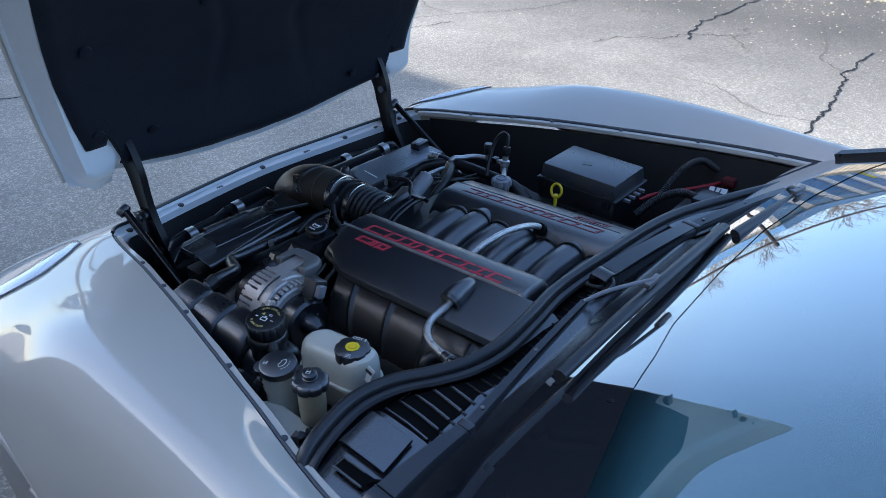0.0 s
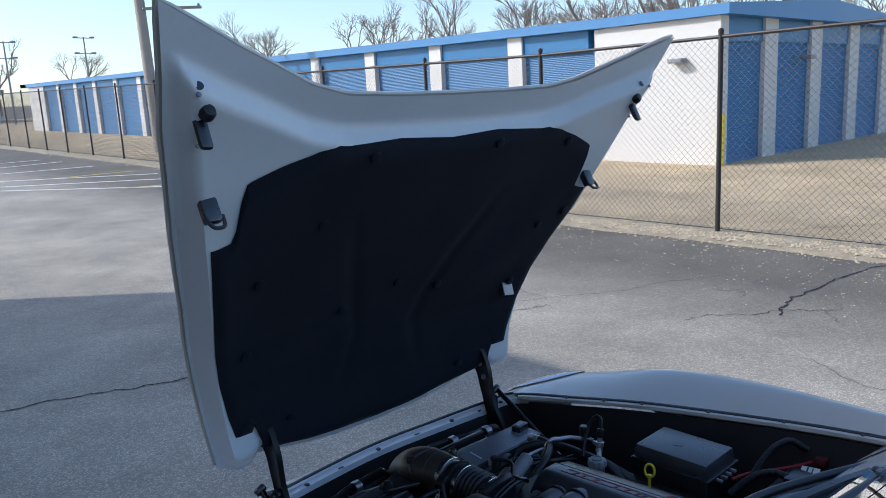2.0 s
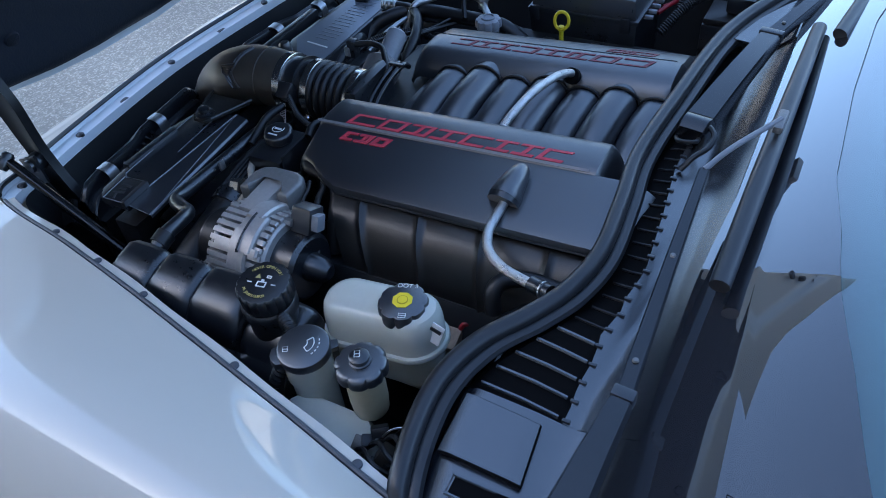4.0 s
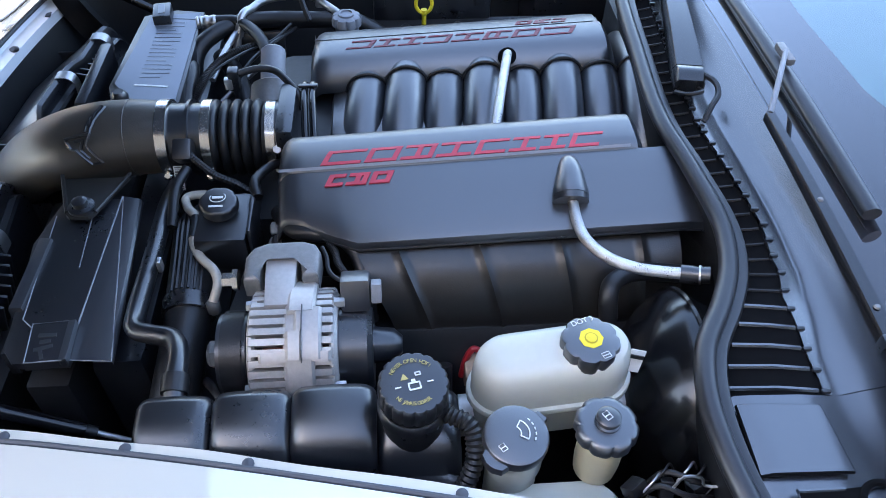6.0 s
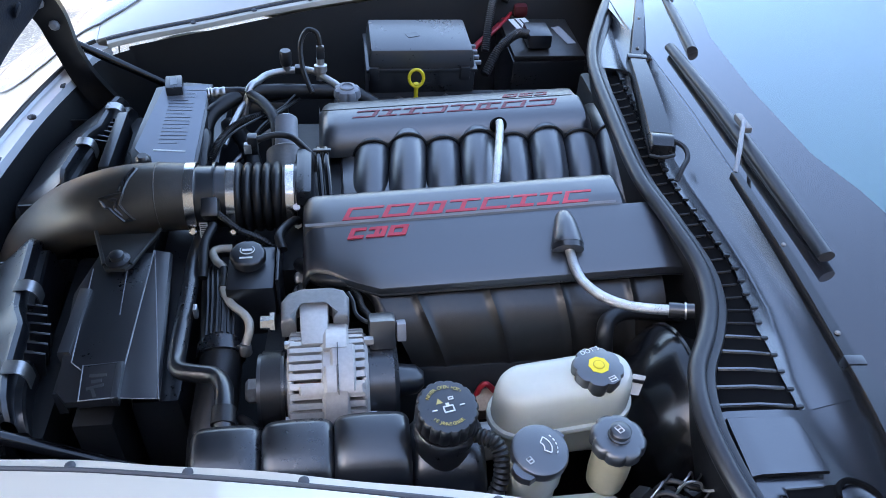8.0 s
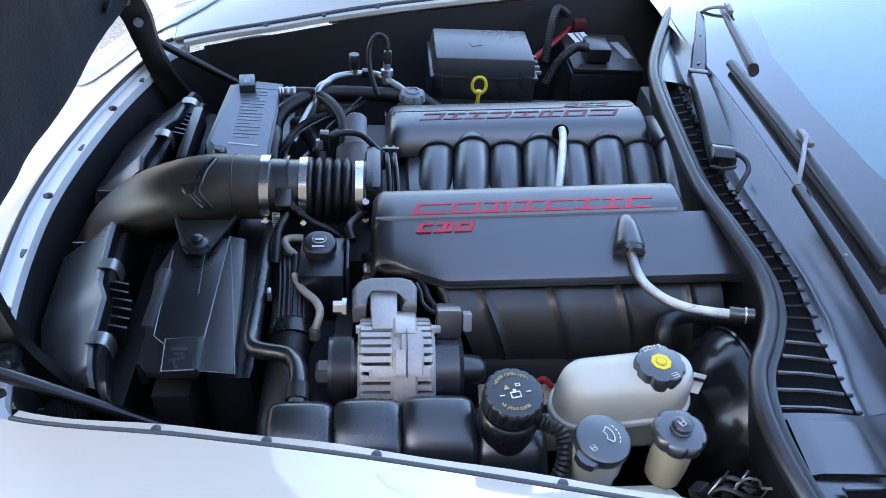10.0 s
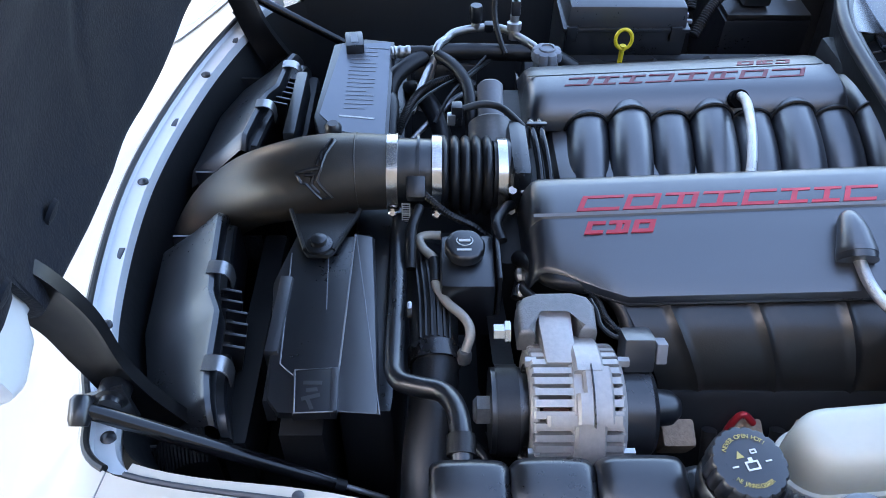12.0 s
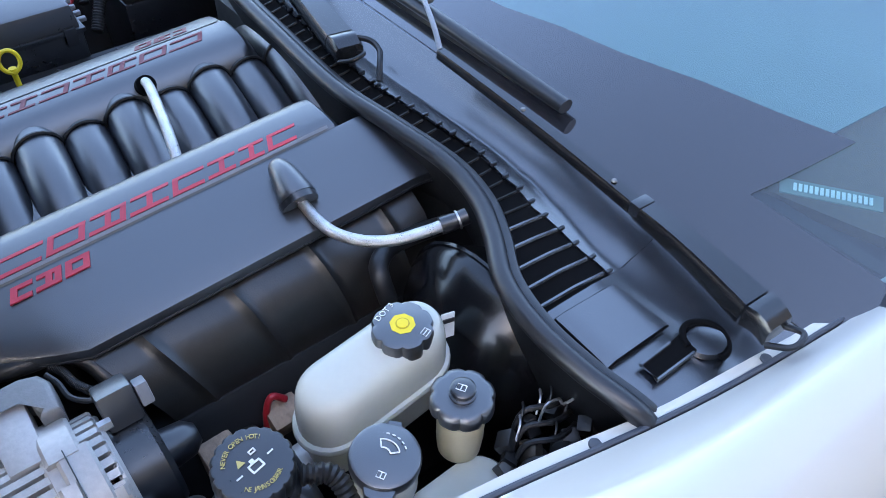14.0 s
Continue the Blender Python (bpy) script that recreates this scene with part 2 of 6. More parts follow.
def loft(loops, closed=True, caps=True, bm=None):
    """Skins rows of points; closed joins each row's ends."""
    b = bmesh.new()
    rows = [[b.verts.new(p) for p in loop] for loop in loops]
    m = len(rows[0])
    for p, q in zip(rows, rows[1:]):
        for i in range(m if closed else m - 1):
            b.faces.new((p[i], p[(i + 1) % m], q[(i + 1) % m], q[i]))
    if caps and closed:
        b.faces.new(rows[0][::-1])
        b.faces.new(rows[-1])
    return merge(bm, b)


def prism(outline, z0, z1, bevel=0.0, at=(0, 0, 0), rot=(0, 0, 0), bm=None, seg=2):
    """A flat outline raised from z0 to z1, with its top edge rounded."""
    b = bmesh.new()
    lo = [b.verts.new((x, y, z0)) for x, y in outline]
    hi = [b.verts.new((x, y, z1)) for x, y in outline]
    n = len(outline)
    b.faces.new(lo[::-1])
    top = b.faces.new(hi)
    for i in range(n):
        b.faces.new((lo[i], lo[(i + 1) % n], hi[(i + 1) % n], hi[i]))
    if bevel:
        bmesh.ops.bevel(b, geom=list(top.edges), offset=bevel, segments=seg, profile=0.6, affect="EDGES")
    b.transform(pose(*at, *rot))
    return merge(bm, b)


def shell(grid, thick, bm=None):
    """A sheet of points in rows, given a thickness along its normals."""
    b = loft(grid, closed=False)
    bmesh.ops.recalc_face_normals(b, faces=b.faces)
    bmesh.ops.solidify(b, geom=list(b.faces), thickness=thick)
    return merge(bm, b)


def lerp(x, table):
    """Smooth value at x from pairs in rising x."""
    return float(np.interp(x, [a for a, _ in table], [c for _, c in table]))


def lettering(text, size, m, material, parent, name="lettering", spacing=1.0):
    c = bpy.data.curves.new(name, "FONT")
    c.body, c.size, c.align_x, c.align_y, c.extrude, c.space_character = text, size, "CENTER", "CENTER", 0.0003, spacing
    c.materials.append(material)
    ob = new(name, c)
    ob.parent = parent
    ob.matrix_parent_inverse = parent.matrix_world.inverted()
    ob.matrix_basis = m
    return ob


# ---- the large structure: ground, lot, buildings, fence ----
def gz(y):
    """The ground rises gently ahead of the car."""
    return 0.022 * max(0.0, y - 6.0)


def asphalt(name, color, tan=None, scale=1.0, strip=0.0):
    """Worn asphalt: pale aggregate in dark binder, stains and lighter patches."""
    m = mat(name, color, 0.8, var=0.25, scale=5 * scale, bump=0.9, bump_scale=140, spec=0.35, dirt=0.45, dirt_color=tan or tuple(c * 1.35 for c in color))
    nt, ns = m.node_tree, m.node_tree.nodes
    b_ = ns["Principled BSDF"]
    old = b_.inputs["Base Color"].links[0].from_socket
    tc = ns["Texture Coordinate"]
    vo = ns.new("ShaderNodeTexVoronoi")
    vo.inputs["Scale"].default_value = 150.0
    nt.links.new(tc.outputs["Object"], vo.inputs["Vector"])
    hi = ns.new("ShaderNodeMapRange")
    hi.inputs["From Min"].default_value, hi.inputs["From Max"].default_value = 0.55, 0.98
    hi.inputs["To Min"].default_value, hi.inputs["To Max"].default_value = 0.85, 1.5
    sep = ns.new("ShaderNodeSeparateColor")
    nt.links.new(vo.outputs["Color"], sep.inputs[0])
    nt.links.new(sep.outputs[0], hi.inputs["Value"])
    big = ns.new("ShaderNodeTexNoise")
    big.inputs["Scale"].default_value, big.inputs["Detail"].default_value = 0.55, 5.0
    nt.links.new(tc.outputs["Object"], big.inputs["Vector"])
    br = ns.new("ShaderNodeMapRange")
    br.inputs["From Min"].default_value, br.inputs["From Max"].default_value = 0.3, 0.7
    br.inputs["To Min"].default_value, br.inputs["To Max"].default_value = 0.84, 1.22
    nt.links.new(big.outputs["Fac"], br.inputs["Value"])
    if strip:
        sx = ns.new("ShaderNodeSeparateXYZ")
        nt.links.new(tc.outputs["Object"], sx.inputs[0])
        wob = ns.new("ShaderNodeMath")
        wob.operation = "MULTIPLY_ADD"
        wob.inputs[1].default_value = 1.6
        nt.links.new(big.outputs["Fac"], wob.inputs[0])
        nt.links.new(sx.outputs["X"], wob.inputs[2])
        zone = ns.new("ShaderNodeMapRange")
        zone.inputs["From Min"].default_value, zone.inputs["From Max"].default_value = 4.4, 6.2
        zone.inputs["To Min"].default_value, zone.inputs["To Max"].default_value = 1.0, strip
        nt.links.new(wob.outputs[0], zone.inputs["Value"])
        zm = ns.new("ShaderNodeMath")
        zm.operation = "MULTIPLY"
        nt.links.new(br.outputs[0], zm.inputs[0])
        nt.links.new(zone.outputs[0], zm.inputs[1])
        br = zm
    both = ns.new("ShaderNodeMath")
    both.operation = "MULTIPLY"
    nt.links.new(hi.outputs[0], both.inputs[0])
    nt.links.new(br.outputs[0], both.inputs[1])
    mx = ns.new("ShaderNodeMix")
    mx.data_type, mx.blend_type = "RGBA", "MULTIPLY"
    mx.inputs[0].default_value = 1.0
    nt.links.new(old, mx.inputs[6])
    nt.links.new(both.outputs[0], mx.inputs[7])
    nt.links.new(mx.outputs[2], b_.inputs["Base Color"])
    return m


ASPHALT = asphalt("old_asphalt", (0.345, 0.308, 0.250), tan=(0.43, 0.385, 0.305), strip=0.42)
LOT = asphalt("tan_asphalt", (0.50, 0.385, 0.235), tan=(0.56, 0.46, 0.30))
GRAVEL = mat("pale_gravel", (0.36, 0.30, 0.21), 0.9, var=0.45, scale=12, bump=0.6, bump_scale=60)
CRACK = mat("tar_filled_crack", (0.02, 0.02, 0.02), 0.8, var=0.3, scale=30)
PALECRACK = mat("open_crack", (0.16, 0.14, 0.11), 0.9, var=0.4, scale=30)
BLUE = mat("blue_painted_steel", (0.018, 0.145, 0.34), 0.45, var=0.08, scale=3)
BLUETRIM = mat("pale_blue_trim", (0.06, 0.20, 0.42), 0.45, var=0.06, scale=3)
STUCCO = mat("white_block_wall", (0.62, 0.605, 0.58), 0.75, var=0.05, scale=4, bump=0.2, bump_scale=60)
CREAM = mat("cream_wall", (0.62, 0.60, 0.54), 0.75, var=0.06, scale=4, bump=0.2, bump_scale=60)
WIRE = mat("galvanised_wire", (0.12, 0.105, 0.09), 0.5, 0.6, var=0.2, scale=20)
POST = mat("dark_fence_pipe", (0.05, 0.045, 0.045), 0.5, 0.5, var=0.2, scale=10)
LINEY = mat("yellow_line_paint", (0.55, 0.42, 0.10), 0.8, var=0.2, scale=8)
LINEW = mat("white_line_paint", (0.72, 0.70, 0.65), 0.8, var=0.2, scale=8)


def sheet(xs, ys, dz=0.0):
    return loft([[Vector((x, y, gz(y) + dz)) for x in xs] for y in ys], closed=False)


def frange(a, b, s):
    return [a + i * s for i in range(int(round((b - a) / s)) + 1)]
ys_all = [-400, -120, -40] + frange(-20, 60, 2) + [80, 120, 400]
ground = whole("ground", sheet([-400, -100, -30, -8, 0, 8, 30, 100, 400], ys_all), ASPHALT, "weathered grey asphalt yard with cracks", "ground", kind="structure")
lot = whole("lot_pavement", sheet([7.7, 11, 15, 40, 90], frange(-40, 100, 4), 0.006), LOT, "tan sunlit asphalt of the storage lot", "pavement", kind="structure")


def fence_x(y):
    return 7.36 + 0.04 * (y - 3.2) if y < 22 else 8.11


_r = random.Random(4)
# gravel verge: a rough low strip with loose stones on it
bm = loft([[Vector((fence_x(y) - 0.55 + 0.10 * noise.noise((y, 0, 0)), y, gz(y) + 0.003)),
            Vector((fence_x(y) - 0.35, y, gz(y) + 0.03 + 0.012 * noise.noise((y * 2, 3, 0)))),
            Vector((fence_x(y) + 0.05, y, gz(y) + 0.035 + 0.012 * noise.noise((y * 2, 7, 0)))),
            Vector((fence_x(y) + 0.45 + 0.08 * noise.noise((y, 9, 0)), y, gz(y) + 0.009))] for y in frange(-8, 62, 0.25)], closed=False)
verge = whole("gravel_verge", bm, GRAVEL, "strip of pale gravel under the fence", "gravel", kind="structure")


def stones(count, y0, y1, spread=0.24, big=0.026):
    """Loose stones, four-sided lumps of uneven size."""
    vs, fs = [], []
    for _ in range(count):
        y = y0 + (y1 - y0) * _r.random() ** 1.3
        x = fence_x(y) + (_r.gauss(-0.12, spread) if spread < .5 else -0.4 - abs(_r.gauss(0, spread)))
        s = _r.uniform(0.3 * big, big)
        k = len(vs)
        z = gz(y) + (0.03 if -0.45 < x - fence_x(y) < 0.35 else 0.006)
        for dx, dy, dz in ((1, 0, 0), (0, 1, 0), (-1, 0, 0), (0, -1, 0), (0, 0, 0.8)):
            vs.append((x + s * (dx + _r.uniform(-.3, .3)), y + s * (dy + _r.uniform(-.3, .3)), z + s * dz))
        fs += [(k, k + 1, k + 4), (k + 1, k + 2, k + 4), (k + 2, k + 3, k + 4), (k + 3, k, k + 4)]
    me = bpy.data.meshes.new("gravel_stones")
    me.from_pydata(vs, [], fs)
    me.materials.append(mat("pale_stones", (0.52, 0.44, 0.31), 0.9, var=0.5, scale=40))
    return tagged(new("gravel_stones", me), "loose pale stones scattered along the fence", "gravel", kind="stuff")


stones(16000, -4, 30, 0.24, 0.024)
stones(420, -4, 14, 0.9, 0.016)
stones(2200, -4, 12, 1.5, 0.010)


def crack(points, width, material, name="pavement_crack"):
    """A ragged sunken seam in the asphalt."""
    line = spline(points, 18)
    rows = []
    for i, p in enumerate(line):
        d = (line[min(i + 1, len(line) - 1)] - line[max(i - 1, 0)]).normalized()
        n = Vector((-d.y, d.x, 0))
        p = p + n * (0.040 * noise.noise((i * 0.21, p.x, p.y)) + 0.016 * noise.noise((i * 0.9, 5.0, p.y)))
        w = width * (0.5 + abs(noise.noise((i * 0.6, p.y, 2.0))) * 1.6)
        rows.append([Vector((*(p + n * w).xy, gz(p.y) + 0.004)), Vector((*(p - n * w).xy, gz(p.y) + 0.004))])
    return whole(name, loft(rows, closed=False), material, "ragged crack in the asphalt", "crack", kind="structure")


def chain_fence(y0, y1, z0, z1):
    """Woven diagonal wires, their diamonds about 6 cm wide."""
    step = 0.085
    vs, fs = [], []
    h = z1 - z0

    def strand(ya, za, yb, zb, off):
        k = len(vs)
        for (y, z) in ((ya, za), (yb, zb)):
            for dx, dz in ((0.0032, 0), (-0.0016, 0.003), (-0.0016, -0.003)):
                vs.append((fence_x(y) + off + dx, y, gz(y) + z + dz))
        for a in range(3):
            b_ = (a + 1) % 3
            fs.append((k + a, k + b_, k + 3 + b_, k + 3 + a))

    y = y0 - h
    while y < y1:
        a, b_ = max(y, y0), min(y + h, y1)
        strand(a, z0 + a - y, b_, z0 + b_ - y, 0.002)
        strand(a, z1 - (a - y), b_, z1 - (b_ - y), -0.002)
        y += step
    me = bpy.data.meshes.new("wire_mesh")
    me.from_pydata(vs, [], fs)
    me.materials.append(WIRE)
    return me


fence = thing("chain_link_fence", "dark chain-link fence on pipe posts along gravel", "fence", kind="structure")
_w = new("wire_mesh", chain_fence(-6, 60, 0.06, 2.33))
_w.parent = fence
tagged(_w, kind="stuff")
for y in (-2.6, 0.3, 3.2, 6.0, 8.6, 11.8, 14.8, 17.8, 20.8, 23.9, 26.7, 29.3, 31.8, 34.2, 37, 40, 43, 46, 50, 54, 58):
    part("fence_post", lathe([(0.03, -0.1), (0.03, 2.38), (0.034, 2.38), (0.034, 2.42), (0.015, 2.44)], (fence_x(y), y, gz(y)), seg=10), POST, fence)
part("top_rail", sweep([Vector((fence_x(y), y, gz(y) + 2.34)) for y in frange(-6, 60, 2)], 0.021, 8), POST, fence)
part("bottom_wire", sweep([Vector((fence_x(y), y, gz(y) + 0.07)) for y in frange(-6, 60, 2)], 0.005, 5), POST, fence)


def roll_door(w, h, parent, place):
    """A ribbed roller door, its slats as real waves, in its opening."""
    rows = []
    n = int(h / 0.045)
    for i in range(n * 2 + 1):
        z = h * i / (2 * n)
        rows.append([Vector((-w / 2, -0.012 * (i % 2), z)), Vector((w / 2, -0.012 * (i % 2), z))])
    b = loft(rows, closed=False)
    b.transform(place)
    d = part("roller_door", b, BLUE, parent, smooth=False)
    b = box((w, 0.03, 0.06), (0, -0.03, 0.03))
    b.transform(place)
    part("bottom_bar", b, BLUETRIM, d)
    return d


# long block beyond the fence: its door side faces the yard, its end side turns to the south
BX, BY, BH = 14.62, 6.9, 3.25
block = thing("storage_building", "long white storage building with blue roller doors", "building", kind="structure")
def fascia(y):
    return BH + 0.72 * max(0.0, y - 9) * 0.022


y = 9.35
part("end_wall", box((0.35, 3.26, BH), (BX + 0.175, BY + 1.63, BH / 2)), STUCCO, block)
while y < 52:
    w = 2.66
    part("pier", box((0.30, 0.50, fascia(y) + 0.31), (BX + 0.155, y + 0.25, fascia(y) / 2 - 0.145)), STUCCO, block)
    roll_door(w, 2.75, block, Matrix.Translation((BX + 0.18, y + 0.50 + w / 2, gz(y))) @ pose(0, 0, 0, 0, 0, -90))
    y += w + 0.50
part("lintel", loft([[Vector((BX + xx, yy, zz)) for xx, zz in ((.08, gz(yy) + 2.66), (.08, fascia(yy) + .02), (.32, fascia(yy) + .02), (.32, gz(yy) + 2.66))] for yy in frange(BY + 3.5, y, 2)]), BLUE, block, smooth=False)
part("far_wall", box((0.30, 3.16, fascia(y) + 0.31), (BX + 0.155, y + 1.58, fascia(y) / 2 - 0.145)), STUCCO, block)
END_Y = y + 3.16
part("core", loft([[Vector((BX + xx, yy, zz)) for xx, zz in ((.45, -.6), (.45, fascia(yy) - .02), (11.45, fascia(yy) - .02), (11.45, -.6))] for yy in [BY + .3] + frange(10, END_Y, 4) + [END_Y]]), CREAM, block, smooth=False)
# shaded end with its own doors
x = BX + 0.17
while x < BX + 11:
    roll_door(1.99, 2.75, block, Matrix.Translation((x + 0.995, BY + 0.12, 0.0)))
    part("pier", box((0.70, 0.42, BH), (x + 1.99 + 0.35, BY + 0.215, BH / 2)), STUCCO, block)
    x += 2.69
part("end_lintel", box((11.2, 0.18, 0.52), (BX + 5.95, BY + 0.16, BH - 0.26)), BLUE, block)
# roof edge: a blue fascia that follows the rise of the ground
part("roof", loft([[Vector((BX - 0.15, yy, fascia(yy))), Vector((BX - 0.15, yy, fascia(yy) + 0.22)),
                    Vector((BX + 5.6, yy, fascia(yy) + 0.55)), Vector((BX + 11.6, yy, fascia(yy) + 0.22)), Vector((BX + 11.6, yy, fascia(yy)))]
                   for yy in [BY - 0.25] + frange(10, END_Y, 4) + [END_Y]]), BLUETRIM, block, smooth=False)
part("wall_lamp", box((0.28, 0.34, 0.10), (BX - 0.14, BY + 0.95, 2.36), 0.02), GREY, block)
part("wall_lamp", box((0.34, 0.28, 0.10), (BX + 4.3, BY - 0.14, 2.36), 0.02), GREY, block)
part("guard_post", lathe([(0.07, 0), (0.07, 1.1), (0.05, 1.16), (0.01, 1.18)], (BX - 0.10, BY - 0.10, 0), seg=14), YELLOW, block)
part("guard_post", lathe([(0.07, 0), (0.07, 1.1), (0.05, 1.16), (0.01, 1.18)], (BX + 7.2, BY - 1.5, 0), seg=14), YELLOW, block)

# far block at the lot's end and the tall block that shades the car
far = thing("far_building", "distant low building with a grey roof", "building", kind="structure")
part("wall", box((30, 14, 3.2), (4.5, 92, gz(92) + 1.0)), CREAM, far)
part("roof", box((31, 15, 0.5), (4.5, 92, gz(92) + 2.8)), GREY, far)
shade = thing("neighbour_building", "plain brown two-storey building beside the yard", "building", kind="structure")
part("wall", box((8, 21.4, 6.3), (-9.03, 1.5, 3.15)), mat("brown_block_wall", (0.30, 0.23, 0.17), 0.8, var=0.12, scale=3, bump=0.3, bump_scale=40), shade)
part("roof", box((8.2, 21.6, 0.12), (-9.03, 1.5, 6.36)), GREY, shade)

for xa, ya, xb, yb, yellow in ((3.09, 18.14, 5.68, 15.30, 0), (3.31, 19.06, 6.39, 16.91, 0), (3.67, 20.53, 6.81, 18.32, 0), (4.22, 22.79, 6.63, 22.52, 0),
                               (4.78, 25.09, 6.66, 25.42, 0), (5.26, 27.07, 6.48, 27.06, 0), (4.71, 19.86, 6.79, 19.72, 1), (4.97, 15.94, 5.82, 15.62, 1)):
    a, c = Vector((xa, ya, 0)), Vector((xb, yb, 0))
    w = Vector((ya - yb, xb - xa, 0)).normalized() * .07
    bm = loft([[Vector((q.x, q.y, gz(q.y) + .006)) for q in (a + (c - a) * i / 12 - w, a + (c - a) * i / 12 + w)] for i in range(13)], closed=False)
    whole("parking_line", bm, LINEY if yellow else LINEW, "worn painted parking line on the asphalt", "road marking", kind="structure")
crack([(4.45, 1.20, 0), (4.94, 1.31, 0), (5.4, 1.28, 0), (5.92, 1.27, 0), (6.48, 1.17, 0), (6.85, 1.0, 0)], 0.011, CRACK)
crack([(5.10, 1.15, 0), (5.08, 1.02, 0), (4.88, 0.90, 0), (4.78, 0.96, 0), (4.52, 0.78, 0)], 0.009, PALECRACK)
crack([(2.95, -0.25, 0), (3.12, -0.12, 0), (3.40, -0.08, 0), (3.70, -0.07, 0), (4.05, -0.02, 0), (4.44, 0.04, 0), (5.04, 0.03, 0)], 0.012, CRACK)
crack([(4.44, 0.04, 0), (4.6, 0.25, 0), (5.2, 0.4, 0)], 0.007, PALECRACK)
crack([(-1.4, 4.6, 0), (-0.6, 4.15, 0), (0.09, 3.92, 0), (0.42, 3.745, 0), (0.75, 3.656, 0), (1.2, 3.5, 0)], 0.009, CRACK)
crack([(3.05, 3.05, 0), (3.28, 2.96, 0), (3.45, 2.90, 0), (3.64, 2.85, 0)], 0.006, CRACK)
crack([(4.78, .96, 0), (4.62, 1.22, 0), (4.40, 1.34, 0), (4.15, 1.62, 0), (3.9, 1.7, 0)], 0.004, CRACK)
crack([(2.9, 3.6, 0), (3.35, 3.2, 0), (3.8, 3.0, 0), (4.4, 2.6, 0), (4.9, 2.45, 0), (5.5, 2.1, 0)], 0.0035, CRACK)
crack([(3.8, 3.0, 0), (3.9, 3.4, 0), (4.3, 3.9, 0)], 0.003, CRACK)
crack([(5.2, .4, 0), (5.5, .55, 0), (5.9, .5, 0), (6.3, .7, 0)], 0.004, PALECRACK)
crack([(3.4, -.08, 0), (3.35, .25, 0), (3.6, .6, 0), (3.55, .9, 0)], 0.003, PALECRACK)
crack([(5.05, 2.05, 0), (4.9, 1.9, 0), (5.0, 1.78, 0), (4.8, 1.65, 0)], 0.007, PALECRACK)


def bare_tree(h, seed):
    """A leafless tree: a trunk that forks into ever finer limbs."""
    rr = random.Random(seed)
    t = thing("bare_tree", "leafless grey-brown tree behind the buildings", "tree", "trees on the skyline")
    trunk, crown = bmesh.new(), bmesh.new()
    def grow(p, d, l, r, depth, into):
        q = p + d * l
        sweep([p, (p + q) / 2 + Vector((rr.uniform(-1, 1), rr.uniform(-1, 1), 0)) * l * 0.04, q], lambda s: r * (1 - 0.4 * s), 5, into, cap=False)
        if depth == 0:
            return
        for _ in range(3):
            nd = (d + Vector((rr.uniform(-.8, .8), rr.uniform(-.8, .8), rr.uniform(-.15, .5)))).normalized()
            grow(p + d * l * rr.uniform(0.55, 1), nd, l * rr.uniform(0.55, 0.8), r * 0.55, depth - 1, crown)
    grow(Vector((0, 0, 0)), Vector((0, 0, 1)), h * 0.3, h * 0.018, 6, trunk)
    part("trunk", trunk, BARK, t)
    part("crown", crown, BARK, t)
    return t


BARK = mat("grey_bark", (0.20, 0.17, 0.15), 0.9, var=0.2, scale=2)
_base = [bare_tree(14, 3), bare_tree(12.5, 8)]
_spots = [(44, 30), (46, 37), (52, 44), (40, 52), (50, 58), (36, 14), (44, 18), (50, 9), (56, 24), (58, 16), (60, 4), (42, 70), (46, 84), (36, 112), (30, 128), (47, 33), (43, 24), (40, 20), (48, 27), (54, 40), (45, 46), (60, 34)]
for i, (x, y) in enumerate(_spots):
    m = pose(x, y, gz(y) - 0.2, 0, 0, 40 * i)
    if i < 2:
        _base[i].matrix_basis = m
    else:
        copy_thing(_base[i % 2], m @ Matrix.Scale(1, 4))

def street_lamp(x, y, h):
    """A thin pole with two short double arms."""
    pole = thing("street_lamp", "tall grey lamp pole with two double arms", "street lamp", "street lamps")
    z = gz(y)
    part("pole", lathe([(0.11, 0), (0.06, h)], (x, y, z), seg=10), GREY, pole)
    for k in (0.985, 0.80):
        part("arm", box((1.5, 0.08, 0.08), (x, y, z + h * k), 0.02), GREY, pole)
        for d in (-0.75, 0.75):
            part("lamp_head", box((0.42, 0.26, 0.16), (x + d, y, z + h * k + 0.05), 0.03), GREY, pole)


street_lamp(25.0, 75, 7.7)
street_lamp(18.2, 75, 7.2)
upole = thing("utility_pole", "weathered leaning wooden utility pole with a crossarm", "utility pole")
WOOD = mat("grey_wood", (0.34, 0.30, 0.26), 0.85, var=0.2, scale=6)
part("pole", lathe([(0.20, -0.2), (0.15, 11)], (10.20, 26, gz(26)), (0, -1.0, 0), seg=12), WOOD, upole)
part("crossarm", box((2.2, 0.10, 0.10), (11.2, 25.8, 5.47), 0.01, (0, -4, 0)), WOOD, upole)
part("insulator", lathe([(0.05, 0), (0.06, 0.06), (0.03, 0.12)], (12.2, 25.8, 5.56), seg=10), GREY, upole)


